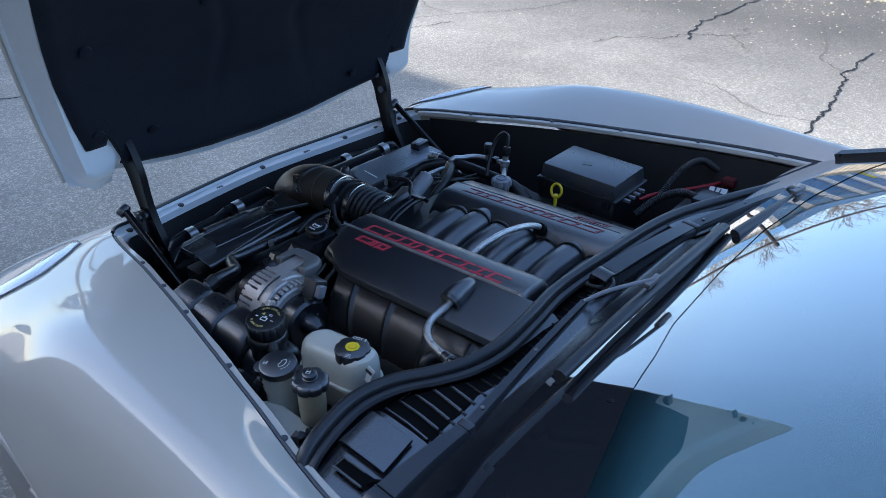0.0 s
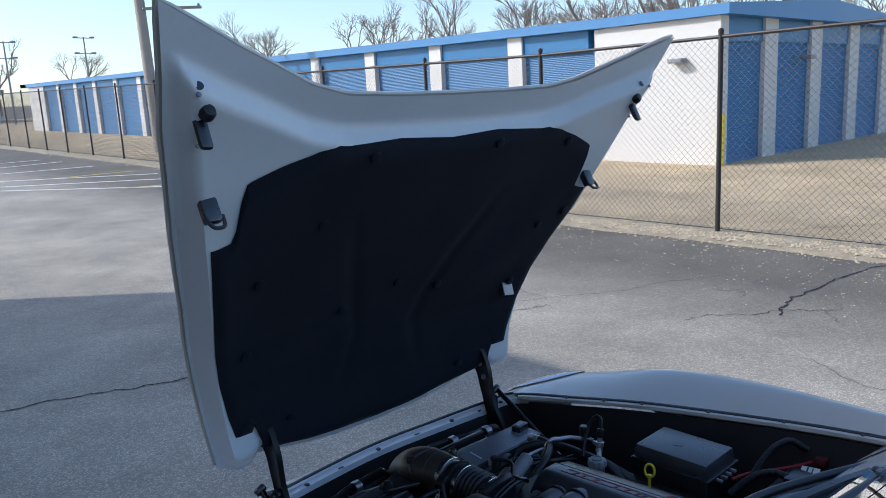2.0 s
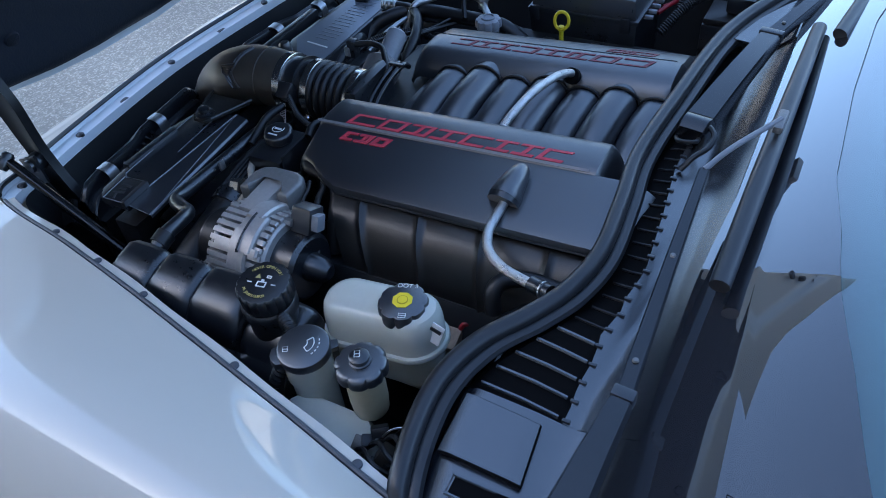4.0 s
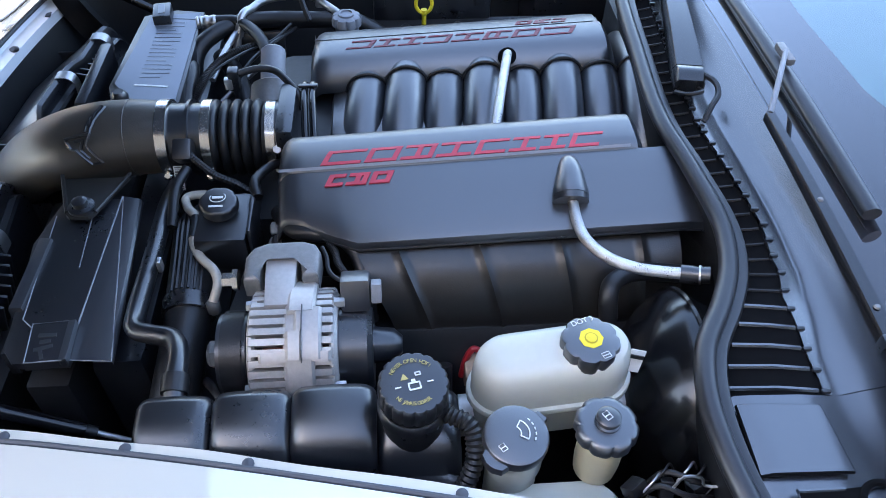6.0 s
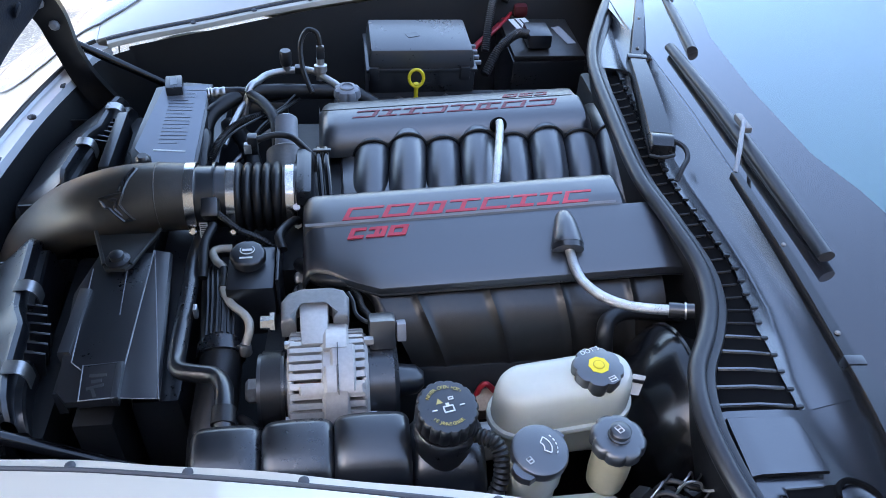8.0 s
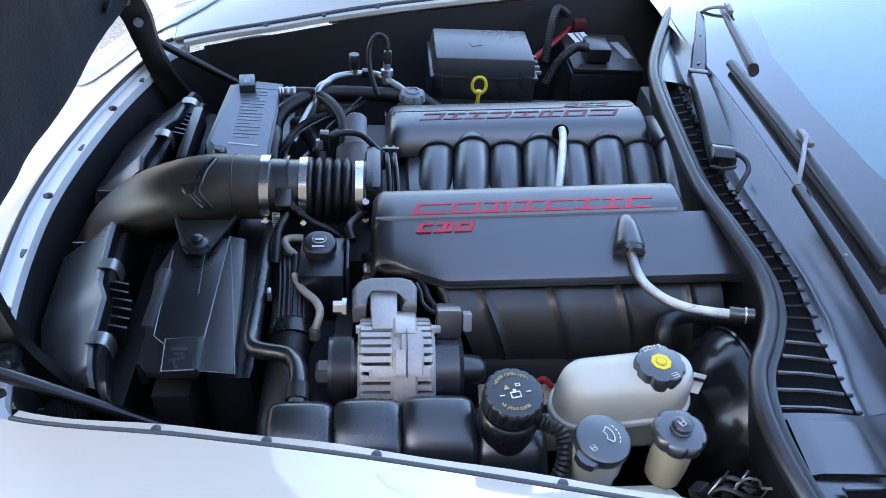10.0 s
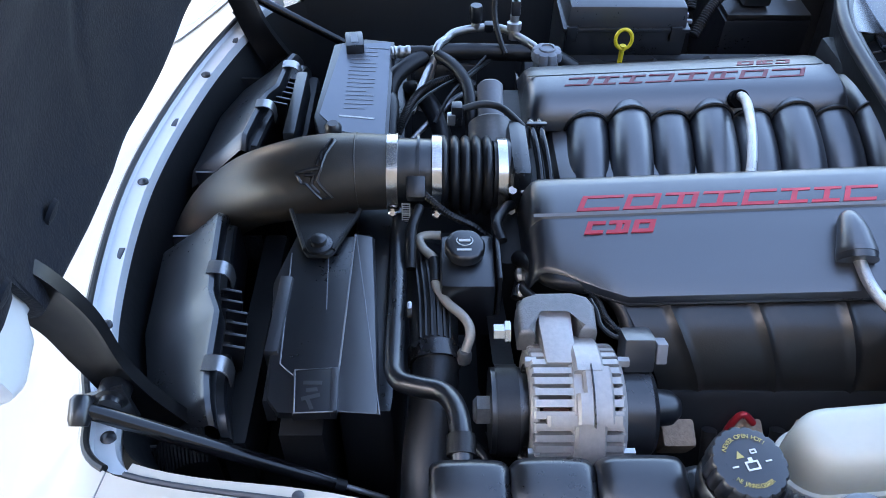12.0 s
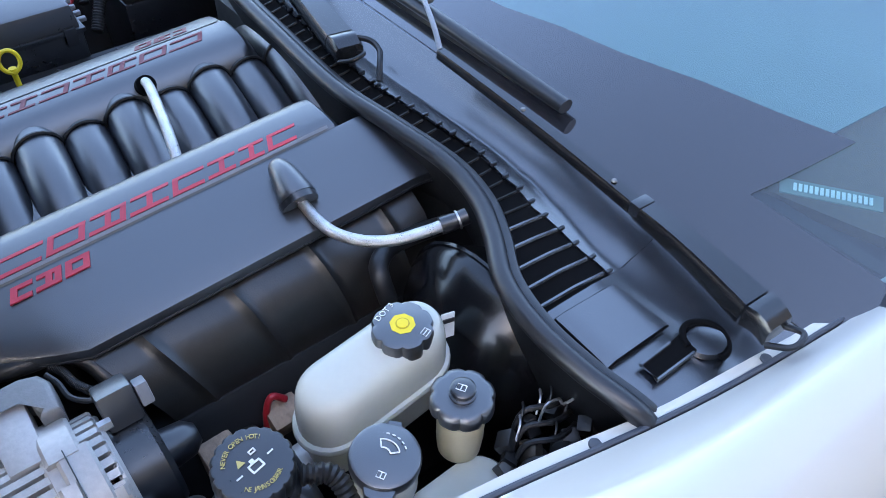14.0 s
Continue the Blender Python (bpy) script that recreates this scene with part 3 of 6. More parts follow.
# ---- the car's body ----
# rows run from the inner flange over the crest to the sill; columns from the door round to the nose
BODY = [
    [(.800, -.95, .872), (.825, -.95, .888), (.870, -.95, .868), (.905, -.95, .78), (.925, -.95, .60), (.912, -.95, .42), (.880, -.95, .22)],
    [(.748, -.55, .862), (.800, -.55, .905), (.870, -.55, .878), (.908, -.55, .80), (.925, -.55, .62), (.912, -.55, .42), (.880, -.55, .22)],
    [(.685, -.28, .854), (.790, -.28, .908), (.865, -.28, .878), (.910, -.28, .79), (.926, -.28, .62), (.914, -.28, .42), (.885, -.28, .22)],
    [(.617, .00, .839), (.770, .00, .893), (.860, .00, .858), (.910, .00, .77), (.928, .00, .60), (.918, .00, .42), (.885, .00, .22)],
    [(.569, .20, .818), (.745, .20, .848), (.845, .20, .815), (.905, .20, .735), (.926, .20, .58), (.918, .22, .42), (.885, .22, .22)],
    [(.512, .44, .788), (.690, .46, .785), (.810, .48, .745), (.885, .50, .67), (.915, .52, .55), (.905, .55, .40), (.87, .60, .20)],
    [(.420, .497, .770), (.600, .60, .690), (.720, .69, .635), (.800, .76, .58), (.830, .80, .48), (.820, .82, .36), (.78, .80, .20)],
    [(.250, .556, .747), (.360, .71, .620), (.440, .85, .550), (.500, .98, .51), (.520, 1.03, .42), (.510, 1.04, .32), (.49, 1.00, .18)],
    [(.000, .582, .742), (.000, .76, .600), (.000, .93, .510), (.000, 1.08, .440), (.000, 1.18, .39), (.000, 1.19, .30), (.000, 1.14, .17)],
]
AXLE = Vector((0, 0.27, 0.33))


def body_point(u, v, side=1):
    """A place on the front body: u 0..8 from the door to the nose, v 0..6 from the flange to the sill."""
    def cr(seq, t, mirror=False):
        n = len(seq) - 1
        i = min(int(t), n - 1)
        f = t - i
        get = lambda k: seq[min(max(k, 0), n)] if k <= n or not mirror else Vector((-seq[n - 1].x, seq[n - 1].y, seq[n - 1].z))
        a, b_, c, d = get(i - 1), get(i), get(i + 1), get(i + 2)
        return 0.5 * (2 * b_ + (c - a) * f + (2 * a - 5 * b_ + 4 * c - d) * f * f + (3 * b_ - a - 3 * c + d) * f ** 3)
    cols = [cr([Vector(p) for p in col], v) for col in BODY]
    p = cr(cols, u, True)
    return Vector((p.x * side, p.y, p.z))


def body_panel(u0, u1, v0, v1, nu, nv, side, thick=0.006, lift=0.0, arch=True):
    rows = [[body_point(u0 + (u1 - u0) * i / nu, v0 + (v1 - v0) * j / nv, side) for j in range(nv + 1)] for i in range(nu + 1)]
    b = loft(rows, closed=False)
    bmesh.ops.recalc_face_normals(b, faces=b.faces)
    b.faces.ensure_lookup_table()
    if sum(f.normal.z for f in b.faces) < 0:
        bmesh.ops.reverse_faces(b, faces=b.faces)
    b.normal_update()
    if lift:
        for v in b.verts:
            v.co += v.normal * lift
    if arch:
        gone = [f for f in b.faces if (f.calc_center_median().yz - AXLE.yz).length < 0.365 and f.calc_center_median().z < 0.72]
        bmesh.ops.delete(b, geom=gone, context="FACES")
    bmesh.ops.solidify(b, geom=list(b.faces), thickness=thick)
    return b


SEAMGREY = mat("grey_seam_rubber", (0.055, 0.060, 0.072), 0.5, var=0.1, scale=30)
LAMPBACK = mat("lamp_reflector", (0.72, 0.73, 0.74), 0.4, 0.1, var=0.2, scale=25)
car = thing("sports_car", "white two-seat sports car with its front-hinged hood raised", "car")
for side, nm in ((-1, "fender"), (1, "fender")):
    f = part(nm, body_panel(0, 4.994, 0, 6, 80, 60, side), PAINT, car, angle=60)
    # wheel-arch lip and wheel
    ring = [Vector((side * 0.918, AXLE.y + 0.368 * math.cos(a), AXLE.z + 0.368 * math.sin(a))) for a in [math.pi * (i / 30 * 1.1 - 0.05) for i in range(31)]]
    part("arch_lip", sweep(ring, 0.010, 8), PAINT, f)
    w = part("wheel", lathe([(0.20, -0.02), (0.235, 0.0), (0.24, 0.02), (0.21, 0.035), (0.06, 0.02), (0.05, 0.04), (0.0, 0.042)], (side * 0.84, AXLE.y, AXLE.z), (0, 90 * side, 0), seg=40), ALU, car)
    part("tyre", lathe([(0.235, -0.21), (0.31, -0.215), (0.328, -0.19), (0.331, -0.10), (0.328, -0.01), (0.31, 0.015), (0.237, 0.01)], (side * 0.84, AXLE.y, AXLE.z), (0, 90 * side, 0), seg=48), TYRE, w)
    # grey channel with bolts inside the gap
    line = [body_point(u / 10, 0, side) for u in range(1, 50)]
    inn = Vector((-side, -0.25, 0)).normalized()
    ch = part("fender_channel", loft([[p + inn * .002 + Vector((0, 0, -.010)), p + inn * .007 + Vector((0, 0, -.010)), p + inn * .009 + Vector((0, 0, -.005)), p + inn * (.019 + .001 * math.sin(p.y * 31)) + Vector((0, 0, -.007)),
                                       p + inn * (.021 + .001 * math.sin(p.y * 31)) + Vector((0, 0, -.012)), p + inn * .0215 + Vector((0, 0, -.017))] for p in line], closed=False), PAINT, car, "white painted flange with grey bolts")
    part("rubber_lip", sweep([p + inn * .005 + Vector((0, 0, -.004)) for p in line], 0.0034, 8), SEAMGREY, ch)
    for k in (0.9, 1.55, 2.3, 3.0, 3.6, 4.2):
        p = body_point(k, 0, side) + Vector((-side * 0.010, -0.002, -0.005))
        part("bolt", lathe([(0.0058, 0), (0.0058, 0.002), (0.0035, 0.0035)], p, seg=12), SEAMGREY, ch)
    # headlamp: a rounded lens let into the fender's front
    lobe = spline([(5.0, .44, 0), (4.72, .64, 0), (4.50, 1.05, 0), (4.62, 1.75, 0), (5.2, 2.3, 0), (5.9, 2.35, 0), (6.3, 1.9, 0), (6.38, 1.3, 0), (6.15, .88, 0), (5.55, .54, 0), (5.0, .44, 0)], 6)[:-1]
    mid = Vector((5.35, 1.35, 0))
    def lamp_ring(k, lift):
        """One ring of the lens, k of the way out from its middle."""
        out = []
        for q in lobe:
            u, v = (mid + (q - mid) * k).xy
            p = body_point(u, v, side)
            n = (body_point(u + .05, v, side) - p).cross(body_point(u, v + .05, side) - p).normalized()
            n = n if n.z > 0 else -n
            out.append(p + n * lift)
        return out
    lamp = part("headlamp", loft([lamp_ring(k, .007) for k in (.02, .2, .4, .6, .8, .94)] + [lamp_ring(1.0, .002)], caps=False), LENS, car, "clear headlamp lens")
    lamp.visible_shadow = False
    part("reflector", loft([lamp_ring(k, .0022 + .002 * (i % 2)) for i, k in enumerate((.02, .15, .3, .4, .55, .7, .8, .9, .99))], caps=False), LAMPBACK, lamp)
    part("lamp_rim", sweep(lamp_ring(1.0, .003) + lamp_ring(1.0, .003)[:1], 0.0016, 6), GREY, lamp)
    part("seam", sweep([body_point(5.0, v / 10, side) - Vector((0, 0, .003)) for v in range(0, 42)], .0022, 6), GREY, f)

bumper = part("bumper", merge(body_panel(5.006, 8, 0, 6, 50, 50, 1), body_panel(5.006, 8, 0, 6, 50, 50, -1)), PAINT, car, angle=60)
front = [body_point(5.05 + 2.95 * i / 30, 0, -1) for i in range(31)] + [body_point(8 - 2.95 * i / 30, 0, 1) for i in range(1, 31)]
sh = part("front_flange", loft([[p + Vector((0, 0.004, -0.002)), p + Vector((0, -0.006, -0.004)), p + Vector((0, -0.010, -0.010)), p + Vector((0, -0.031, -0.013)), p + Vector((0, -0.034, -0.030))] for p in front], closed=False), PAINT_IN, car, "white painted flange with black clips")
part("rubber_lip", sweep([p + Vector((0, -0.004, 0.0)) for p in front], 0.0045, 8), RUBBER, sh)
for i in (6, 12, 18, 24, 30, 36, 42, 48, 54):
    p = front[i] + Vector((0, -0.024, -0.0135))
    if i % 12:
        part("clip", lathe([(0.008, 0), (0.008, 0.004), (0.003, 0.007)], p, seg=12), BLACK, sh)
    else:
        part("slot", box((0.022, 0.009, 0.004), p, 0.0015), BLACK, sh)

# dark tub of the engine bay
rim = [body_point(u / 10, 0, -1) for u in range(2, 50)] + front + [body_point(u / 10, 0, 1) for u in range(49, 1, -1)]
tub = loft([[p + Vector((0, 0, -0.026)) + Vector((-math.copysign(0.018, p.x) if abs(p.x) > 0.45 else 0, -0.03 if p.y > 0.4 else 0, 0)),
             p + Vector((-0.05 * p.x / 0.6, -0.05 if p.y > 0.4 else 0, -0.14)),
             Vector((p.x * 0.80, min(p.y, 0.45), 0.45)), Vector((p.x * 0.55, min(p.y * 0.9, 0.40), 0.32))] for p in rim], closed=False)
part("bay_liner", tub, DARK, car, "dark dusty engine-bay liner")
part("bay_floor", box((1.3, 1.5, 0.02), (0, -0.1, 0.31)), DARK, car)
part("firewall", box((1.02, 0.03, 0.52), (-.24, -0.545, 0.57), 0.01), DARK, car)
part("firewall", box((.52, 0.03, 0.50), (.50, -0.70, 0.55), 0.01, (0, 0, -18)), DARK, car)
part("rear_bulkhead", box((1.56, 0.02, 0.5), (0, -0.80, 0.6)), DARK, car)


# ---- cowl, weatherstrip, windscreen ----
SEALLINE = [(.745, -.80), (.66, -.745), (.587, -.69), (.40, -.60), (.22, -.535), (0, -.512), (-.15, -.503), (-.25, -.513), (-.35, -.520), (-.42, -.508),
            (-.475, -.482), (-.53, -.448), (-.59, -.432), (-.65, -.434), (-.708, -.447)]
seal_curve = spline([(x, y, 0.876 if x > -.64 else .870 if x > -.70 else .858) for x, y in SEALLINE] + [(-.728, -.458, .828), (-.732, -.464, .79)], 8)


def seal_y(x):
    return lerp(x, [(a, b_) for a, b_ in reversed(SEALLINE)])


def foot_y(x):
    return glass_y(x) + 0.03


def glass_y(x):
    return -0.672 - 0.16 * max(0, abs(x) - 0.35) ** 1.5


def cowl_z(x, s):
    """Height of the cowl: s 0 at the weatherstrip, 1 at the glass."""
    return lerp(s, [(0, .858), (.15, .872), (.45, .868), (.62, .861), (.8, .873), (1, .893)]) - 0.03 * (abs(x) / 0.75) ** 3


cowl = thing("cowl_panel", "satin black plastic cowl panel with louvred air inlet", "cowl panel")
xs = [-0.775 + 1.55 * i / 60 for i in range(61)]
def louvre_w(x):
    """Width of the air inlet behind the weatherstrip."""
    return lerp(-x, [(-.2, .020), (.2, .026), (.40, .030), (.46, .044), (.50, .070), (.545, .092), (.58, .100)])


def panel_s(x):
    """Where the panel starts: behind the inlet, or at the weatherstrip beside it."""
    return (0.026 + louvre_w(x)) / (seal_y(x) - foot_y(x)) if -.575 < x < .20 else 0.0


for xa, xb, n in ((-.775, -.5755, 10), (-.5745, .1995, 40), (.2005, .775, 24)):
    cols = [xa + (xb - xa) * i / n for i in range(n + 1)]
    part("panel", shell([[Vector((x, seal_y(x) + (foot_y(x) - seal_y(x)) * (panel_s(x) + (1 - panel_s(x)) * s / 14), cowl_z(x, panel_s(x) + (1 - panel_s(x)) * s / 14))) for s in range(15)] for x in cols], 0.004), COWL, cowl, angle=50)
strip = thing("weatherstrip", "black rubber weatherstrip along the rear of the engine bay", "weatherstrip")
part("bulb", sweep(seal_curve, 0.0110, 12), SEAL, strip)
part("carrier", sweep([p + Vector((0, -0.016, -0.008)) for p in seal_curve], 0.0088, 8, squash=0.8), SEAL, strip)
part("skirt", loft([[p + Vector((0, 0.004, -0.008)), p + Vector((0, -0.006, -0.06)), p + Vector((0, -0.02, -0.12))] for p in seal_curve], closed=False), DARK, strip)

def glass_point(x, s):
    """The windscreen: x across, s 0 at its foot to 1 at its head."""
    k = x * (1 - 0.27 * s)
    return Vector((k, glass_y(x) - 0.80 * s - 0.03 * s * s, 0.906 - 0.03 * (abs(x) / 0.75) ** 3 + 0.37 * s - 0.05 * s * s))
screen = thing("windscreen", "raked windscreen reflecting the pale sky", "windscreen", kind="structure")
g = part("glass", loft([[glass_point(-0.79 + 1.58 * i / 48, -0.04 + 1.04 * s / 24) for i in range(49)] for s in range(25)], closed=False), GLASS, screen)
g.visible_shadow = False
FRIT = glass_mat("black_frit", (0, 0, 0), 0.10, 1.5, (0.022, 0.023, 0.028))
def frit_s(x):
    return lerp(abs(x), [(0, .080), (.2, .087), (.3, .108), (.4, .121), (.5, .140), (.6, .153), (.7, .170), (.8, .186)])


def frit_left(s):
    """The band stops short of the plate behind the glass."""
    return -0.621 - 0.42 * max(0.0, s - 0.045)


rows = []
for i in range(97):
    k = i / 96
    row = []
    for j in range(21):
        f = -0.40 + 1.40 * j / 20
        x = -0.79 + 1.58 * k
        if f * 0.18 > 0.03:
            x = frit_left(f * 0.2) + (0.79 - frit_left(f * 0.2)) * k
        row.append(glass_point(x, f * frit_s(x)) + Vector((0, 0.0006, 0.0012)))
    rows.append(row)
bm = loft(rows, closed=False)
part("frit_band", bm, FRIT, g)
def dash_z(y):
    j = (-0.74 - y) / 0.5 * 12
    return 0.875 + 0.06 * math.sin(math.pi * min(1, j / 12 * 0.8)) + 0.02 * j / 12


dash = thing("dashboard", "brown vinyl dashboard top below the windscreen", "dashboard")
TRIM = mat("brown_trim", (0.13, 0.08, 0.048), 0.6, var=0.2, scale=30, bump=0.1, bump_scale=500)
part("pad", shell([[Vector((-0.76 + 1.52 * i / 24, -0.73 - 0.5 * j / 12 - 0.10 * (abs(-0.76 + 1.52 * i / 24) / 0.7) ** 2, dash_z(-0.74 - 0.5 * j / 12) - .018)) for i in range(25)] for j in range(13)], 0.02), TRIM, dash)
visor = thing("sunshade", "pale folded sunshade behind the windscreen", "sunshade")
vis = []
for j in range(13):
    x0 = -.575 - .13 * j / 12
    vis.append([Vector((x0 + (.74 - x0) * i / 30, -.70 - .5 * j / 12 - .10 * (abs(x0 + (.74 - x0) * i / 30) / .7) ** 2, dash_z(-.72 - .5 * j / 12) - .004 - .006 * abs((i % 10) - 5) / 5)) for i in range(31)])
part("sheet", shell(vis, .003), DASH, visor)
part("cabin_floor", box((1.5, 2.0, 0.1), (0, -1.8, 0.35), 0.02), DARK, car)
# plain rear body that closes the car
for side in (-1, 1):
    part("door", loft([[Vector((side * (0.80 + 0.02 * k), y, 0.872 - 0.0 * k)), Vector((side * 0.90, y, 0.80)), Vector((side * 0.925, y, 0.6)), Vector((side * 0.90, y, 0.3)), Vector((side * 0.86, y, 0.2))]
                       for k, y in enumerate((-0.955, -1.3, -1.8, -2.1))], closed=False), PAINT, car)
    part("windscreen_pillar", sweep([glass_point(side * 0.80, s / 10) for s in range(11)], 0.022, 8), BLACK, car)
for side in (-1, 1):
    part("side_window", shell([[Vector((side * .855, -.98, .86)).lerp(Vector((side * .855, -2.12, .86)), k / 6), Vector((side * .56, -1.52, 1.20)).lerp(Vector((side * .56, -2.35, 1.19)), k / 6)] for k in range(7)], .005), mat("dark_side_glass", (.01, .012, .014), .08, var=.02), car)
part("seat", box((.5, .25, .62), (-.37, -1.95, .70), .06, (-14, 0, 0)), DARK, car)
part("seat", box((.5, .25, .62), (.37, -1.95, .70), .06, (-14, 0, 0)), DARK, car)
part("rear_window", shell([[Vector((x, -2.47 - .55 * k / 4, 1.235 - .06 * (x / .55) ** 2 - .20 * k / 4)) for x in (-.56, -.3, 0, .3, .56)] for k in range(5)], .005), mat("dark_rear_glass", (.01, .012, .014), .08, var=.02), car)
part("roof", shell([[Vector((x, y, 1.215 + 0.03 * math.sin(math.pi * i / 8) - 0.06 * (x / 0.55) ** 2)) for x in (-.58, -.4, -.2, 0, .2, .4, .58)] for i, y in enumerate(np.linspace(-1.5, -2.5, 9))], 0.02), PAINT, car)
part("rear_body", loft([[Vector((x * k, y, z)) for x, z in ((-.90, .3), (-.92, .6), (-.86, .86), (-.5, zt), (0, zt + .03), (.5, zt), (.86, .86), (.92, .6), (.90, .3))]
                        for y, k, zt in ((-2.1, 1, .90), (-2.5, 1.02, 1.00), (-2.9, 1.0, .97), (-3.1, .97, .93), (-3.2, .90, .84))], closed=True), PAINT, car)


# ---- the raised hood ----
HOOD = [(.80, .530, .505), (.90, .545, .515), (1.0, .560, .520), (1.05, .568, .517), (1.15, .588, .494), (1.25, .612, .450), (1.35, .638, .386), (1.45, .671, .315), (1.55, .700, .248),
        (1.65, .728, .175), (1.75, .755, .108), (1.85, .775, .035), (1.97, .797, -.035)]


def hood_point(a, b_, lift=0.0):
    """a -1..1 across, b 0..1 from the nose edge up to the cowl edge; lift goes towards the engine."""
    lo = lerp(abs(a), [(0, .825), (.3, .831), (.5, .845), (.7, .866), (.79, .878), (.815, .854), (.90, .850), (.94, .866), (1, .882)])
    hi = lerp(abs(a), [(0, 1.795), (.25, 1.797), (.45, 1.803), (.58, 1.825), (.70, 1.862), (.80, 1.893), (.90, 1.928), (1, 1.962)])
    hi -= 0.030 * max(0.0, a) ** 3
    z = lo + (hi - lo) * b_
    w = lerp(z, [(r[0], r[1]) for r in HOOD])
    y = lerp(z, [(r[0], r[2]) for r in HOOD]) + 0.035 * (1 - a * a)
    d = Vector((0, -0.9, -0.45))
    return Vector((a * w, y, z)) + d * lift


def hood_grid(a0, a1, b0, b1, na, nb, lift):
    return [[hood_point(a0 + (a1 - a0) * i / na, b0 + (b1 - b0) * j / nb, lift) for i in range(na + 1)] for j in range(nb + 1)]


hood = thing("hood", "white front-hinged hood raised, black insulation inside", "hood")
part("outer_skin", shell(hood_grid(-1, 1, 0, 1, 60, 40, -0.032), 0.006), PAINT, hood)
# folded rim and inner panel
def smooth(t):
    t = max(0.0, min(1.0, t))
    return t * t * (3 - 2 * t)


def inner_lift(a, b_):
    """The deep pressed inner panel stands proud of a flat flange round its edge."""
    side, top = (1 - abs(a)) * 0.60 - .008, (1 - b_) * 0.95 - .055
    k = smooth(min(side / .030, top / .045)) * smooth(b_ / .09 + .05)
    return -0.016 + k * (0.044 + 0.030 * a * a * smooth((.85 - b_) / .3))


def surf(a, b_, extra=0.0):
    return hood_point(a, b_, inner_lift(a, b_) + extra)


part("inner_panel", loft([[hood_point(-1 + 2 * i / 130, j / 110, inner_lift(-1 + 2 * i / 130, j / 110)) for i in range(131)] for j in range(111)], closed=False), PAINT_IN, hood, angle=60)
edge = [hood_point(-1, j / 30, -0.029) for j in range(31)] + [hood_point(-1 + 2 * i / 60, 1, -0.029) for i in range(1, 61)] + [hood_point(1, 1 - j / 30, -0.029) for j in range(1, 31)]
part("hem", sweep(edge, 0.006, 6), PAINT, hood)


def pad_top(a):
    """Upper edge of the insulation, with its shoulders cut for the latches."""
    return lerp(abs(a), [(0, .91), (.23, .915), (.48, .905), (.56, .885), (.67, .835), (.81, .765), (.82, .695), (.85, .65), (.96, .615)])
def pad_foot(a):
    """Lower edge of the insulation, notched above the hinges."""
    return lerp(abs(a), [(0, .022), (.77, .026), (.785, .130), (1, .142)])


def pad_width(k):
    """Half width of the pad, k 0 at its foot to 1 at its top."""
    return lerp(k, [(0, .905), (.1, .92), (.3, .935), (.6, .935), (1, .925)])


rows = []
for i in range(101):
    row = []
    for j in range(61):
        a_ = -pad_width(j / 60) + 2 * pad_width(j / 60) * i / 100
        f0, f1 = pad_foot(pad_width(0) * (2 * i / 100 - 1)), pad_top(pad_width(1) * (2 * i / 100 - 1))
        b_ = f0 + (f1 - f0) * j / 60
        edge_ = min(1, j / 2, (60 - j) / 2, i / 2, (100 - i) / 2)
        crease = 0.005 * math.exp(-((abs(a_) - .18 - .5 * abs(b_ - .35)) / .035) ** 2) * smooth((b_ - .1) / .2) * smooth((.8 - b_) / .2)
        row.append(surf(a_, b_, 0.002 + 0.010 * edge_ + 0.007 * noise.noise((a_ * 3, b_ * 5, 0)) * edge_ - crease * edge_))
    rows.append(row)
part("insulation_pad", loft(rows, closed=False), FELT, hood, "black quilted insulation pad")
for a, b_ in ((-.35, .885), (.22, .89), (.62, .84), (-.75, .55), (.75, .55), (-.3, .45), (.28, .45), (-.6, .14), (.55, .12), (.86, .58), (-.5, .72), (0, .5), (.8, .35), (-.8, .35), (-.84, .17)):
    part("clip", lathe([(0.015, 0), (0.013, 0.004), (0.003, 0.006)], surf(a, b_, 0.014), (116, 0, 0), seg=18), FELT, hood)
part("label", box((0.045, 0.004, 0.055), surf(.80, .33, 0.016), 0.001, (-20, 8, 0)), mat("silver_label", (0.5, 0.5, 0.5), 0.4, var=0.1), hood)
for s in (-1, 1):
    p = surf(-.925, 0.712, 0.012) if s < 0 else surf(.885, .668, .012)
    lt = part("latch_striker", box((0.036, 0.024, 0.052), p, 0.007, (-28, 0, 0)), BLACK, hood)
    part("striker_loop", sweep(spline([p + Vector((-.018, -.015, -.01)), p + Vector((-.010, -.032, -.028)), p + Vector((.012, -.032, -.028)), p + Vector((.02, -.012, -.01))], 6), 0.004, 8), BLACK, lt)
    p = surf(s * (0.932 if s < 0 else 0.91), 0.855, 0.002)
    part("pocket", box((0.026, 0.016, 0.098), p, 0.010, (-30, 6, 0)), BLACK, hood)
    part("bump_stop", lathe([(0.0155, 0), (0.0155, 0.010), (0.011, 0.018), (0.003, 0.020)], surf(s * (0.918 if s < 0 else 0.90), 0.876, 0.0), (62, 0, 0), seg=20), RUBBER, hood)
    part("plug_hole", lathe([(0.0085, 0), (0.0085, 0.002)], surf(s * (0.930 if s < 0 else 0.905), 0.912, 0.0), (62, 0, 0), seg=14), BLACK, hood)
    for b_ in (.900, .818):
        part("rivet", lathe([(0.0045, 0), (0.0045, 0.003), (0.002, 0.004)], surf(s * 0.938, b_, 0.0), (62, 0, 0), seg=10), GREY, hood)

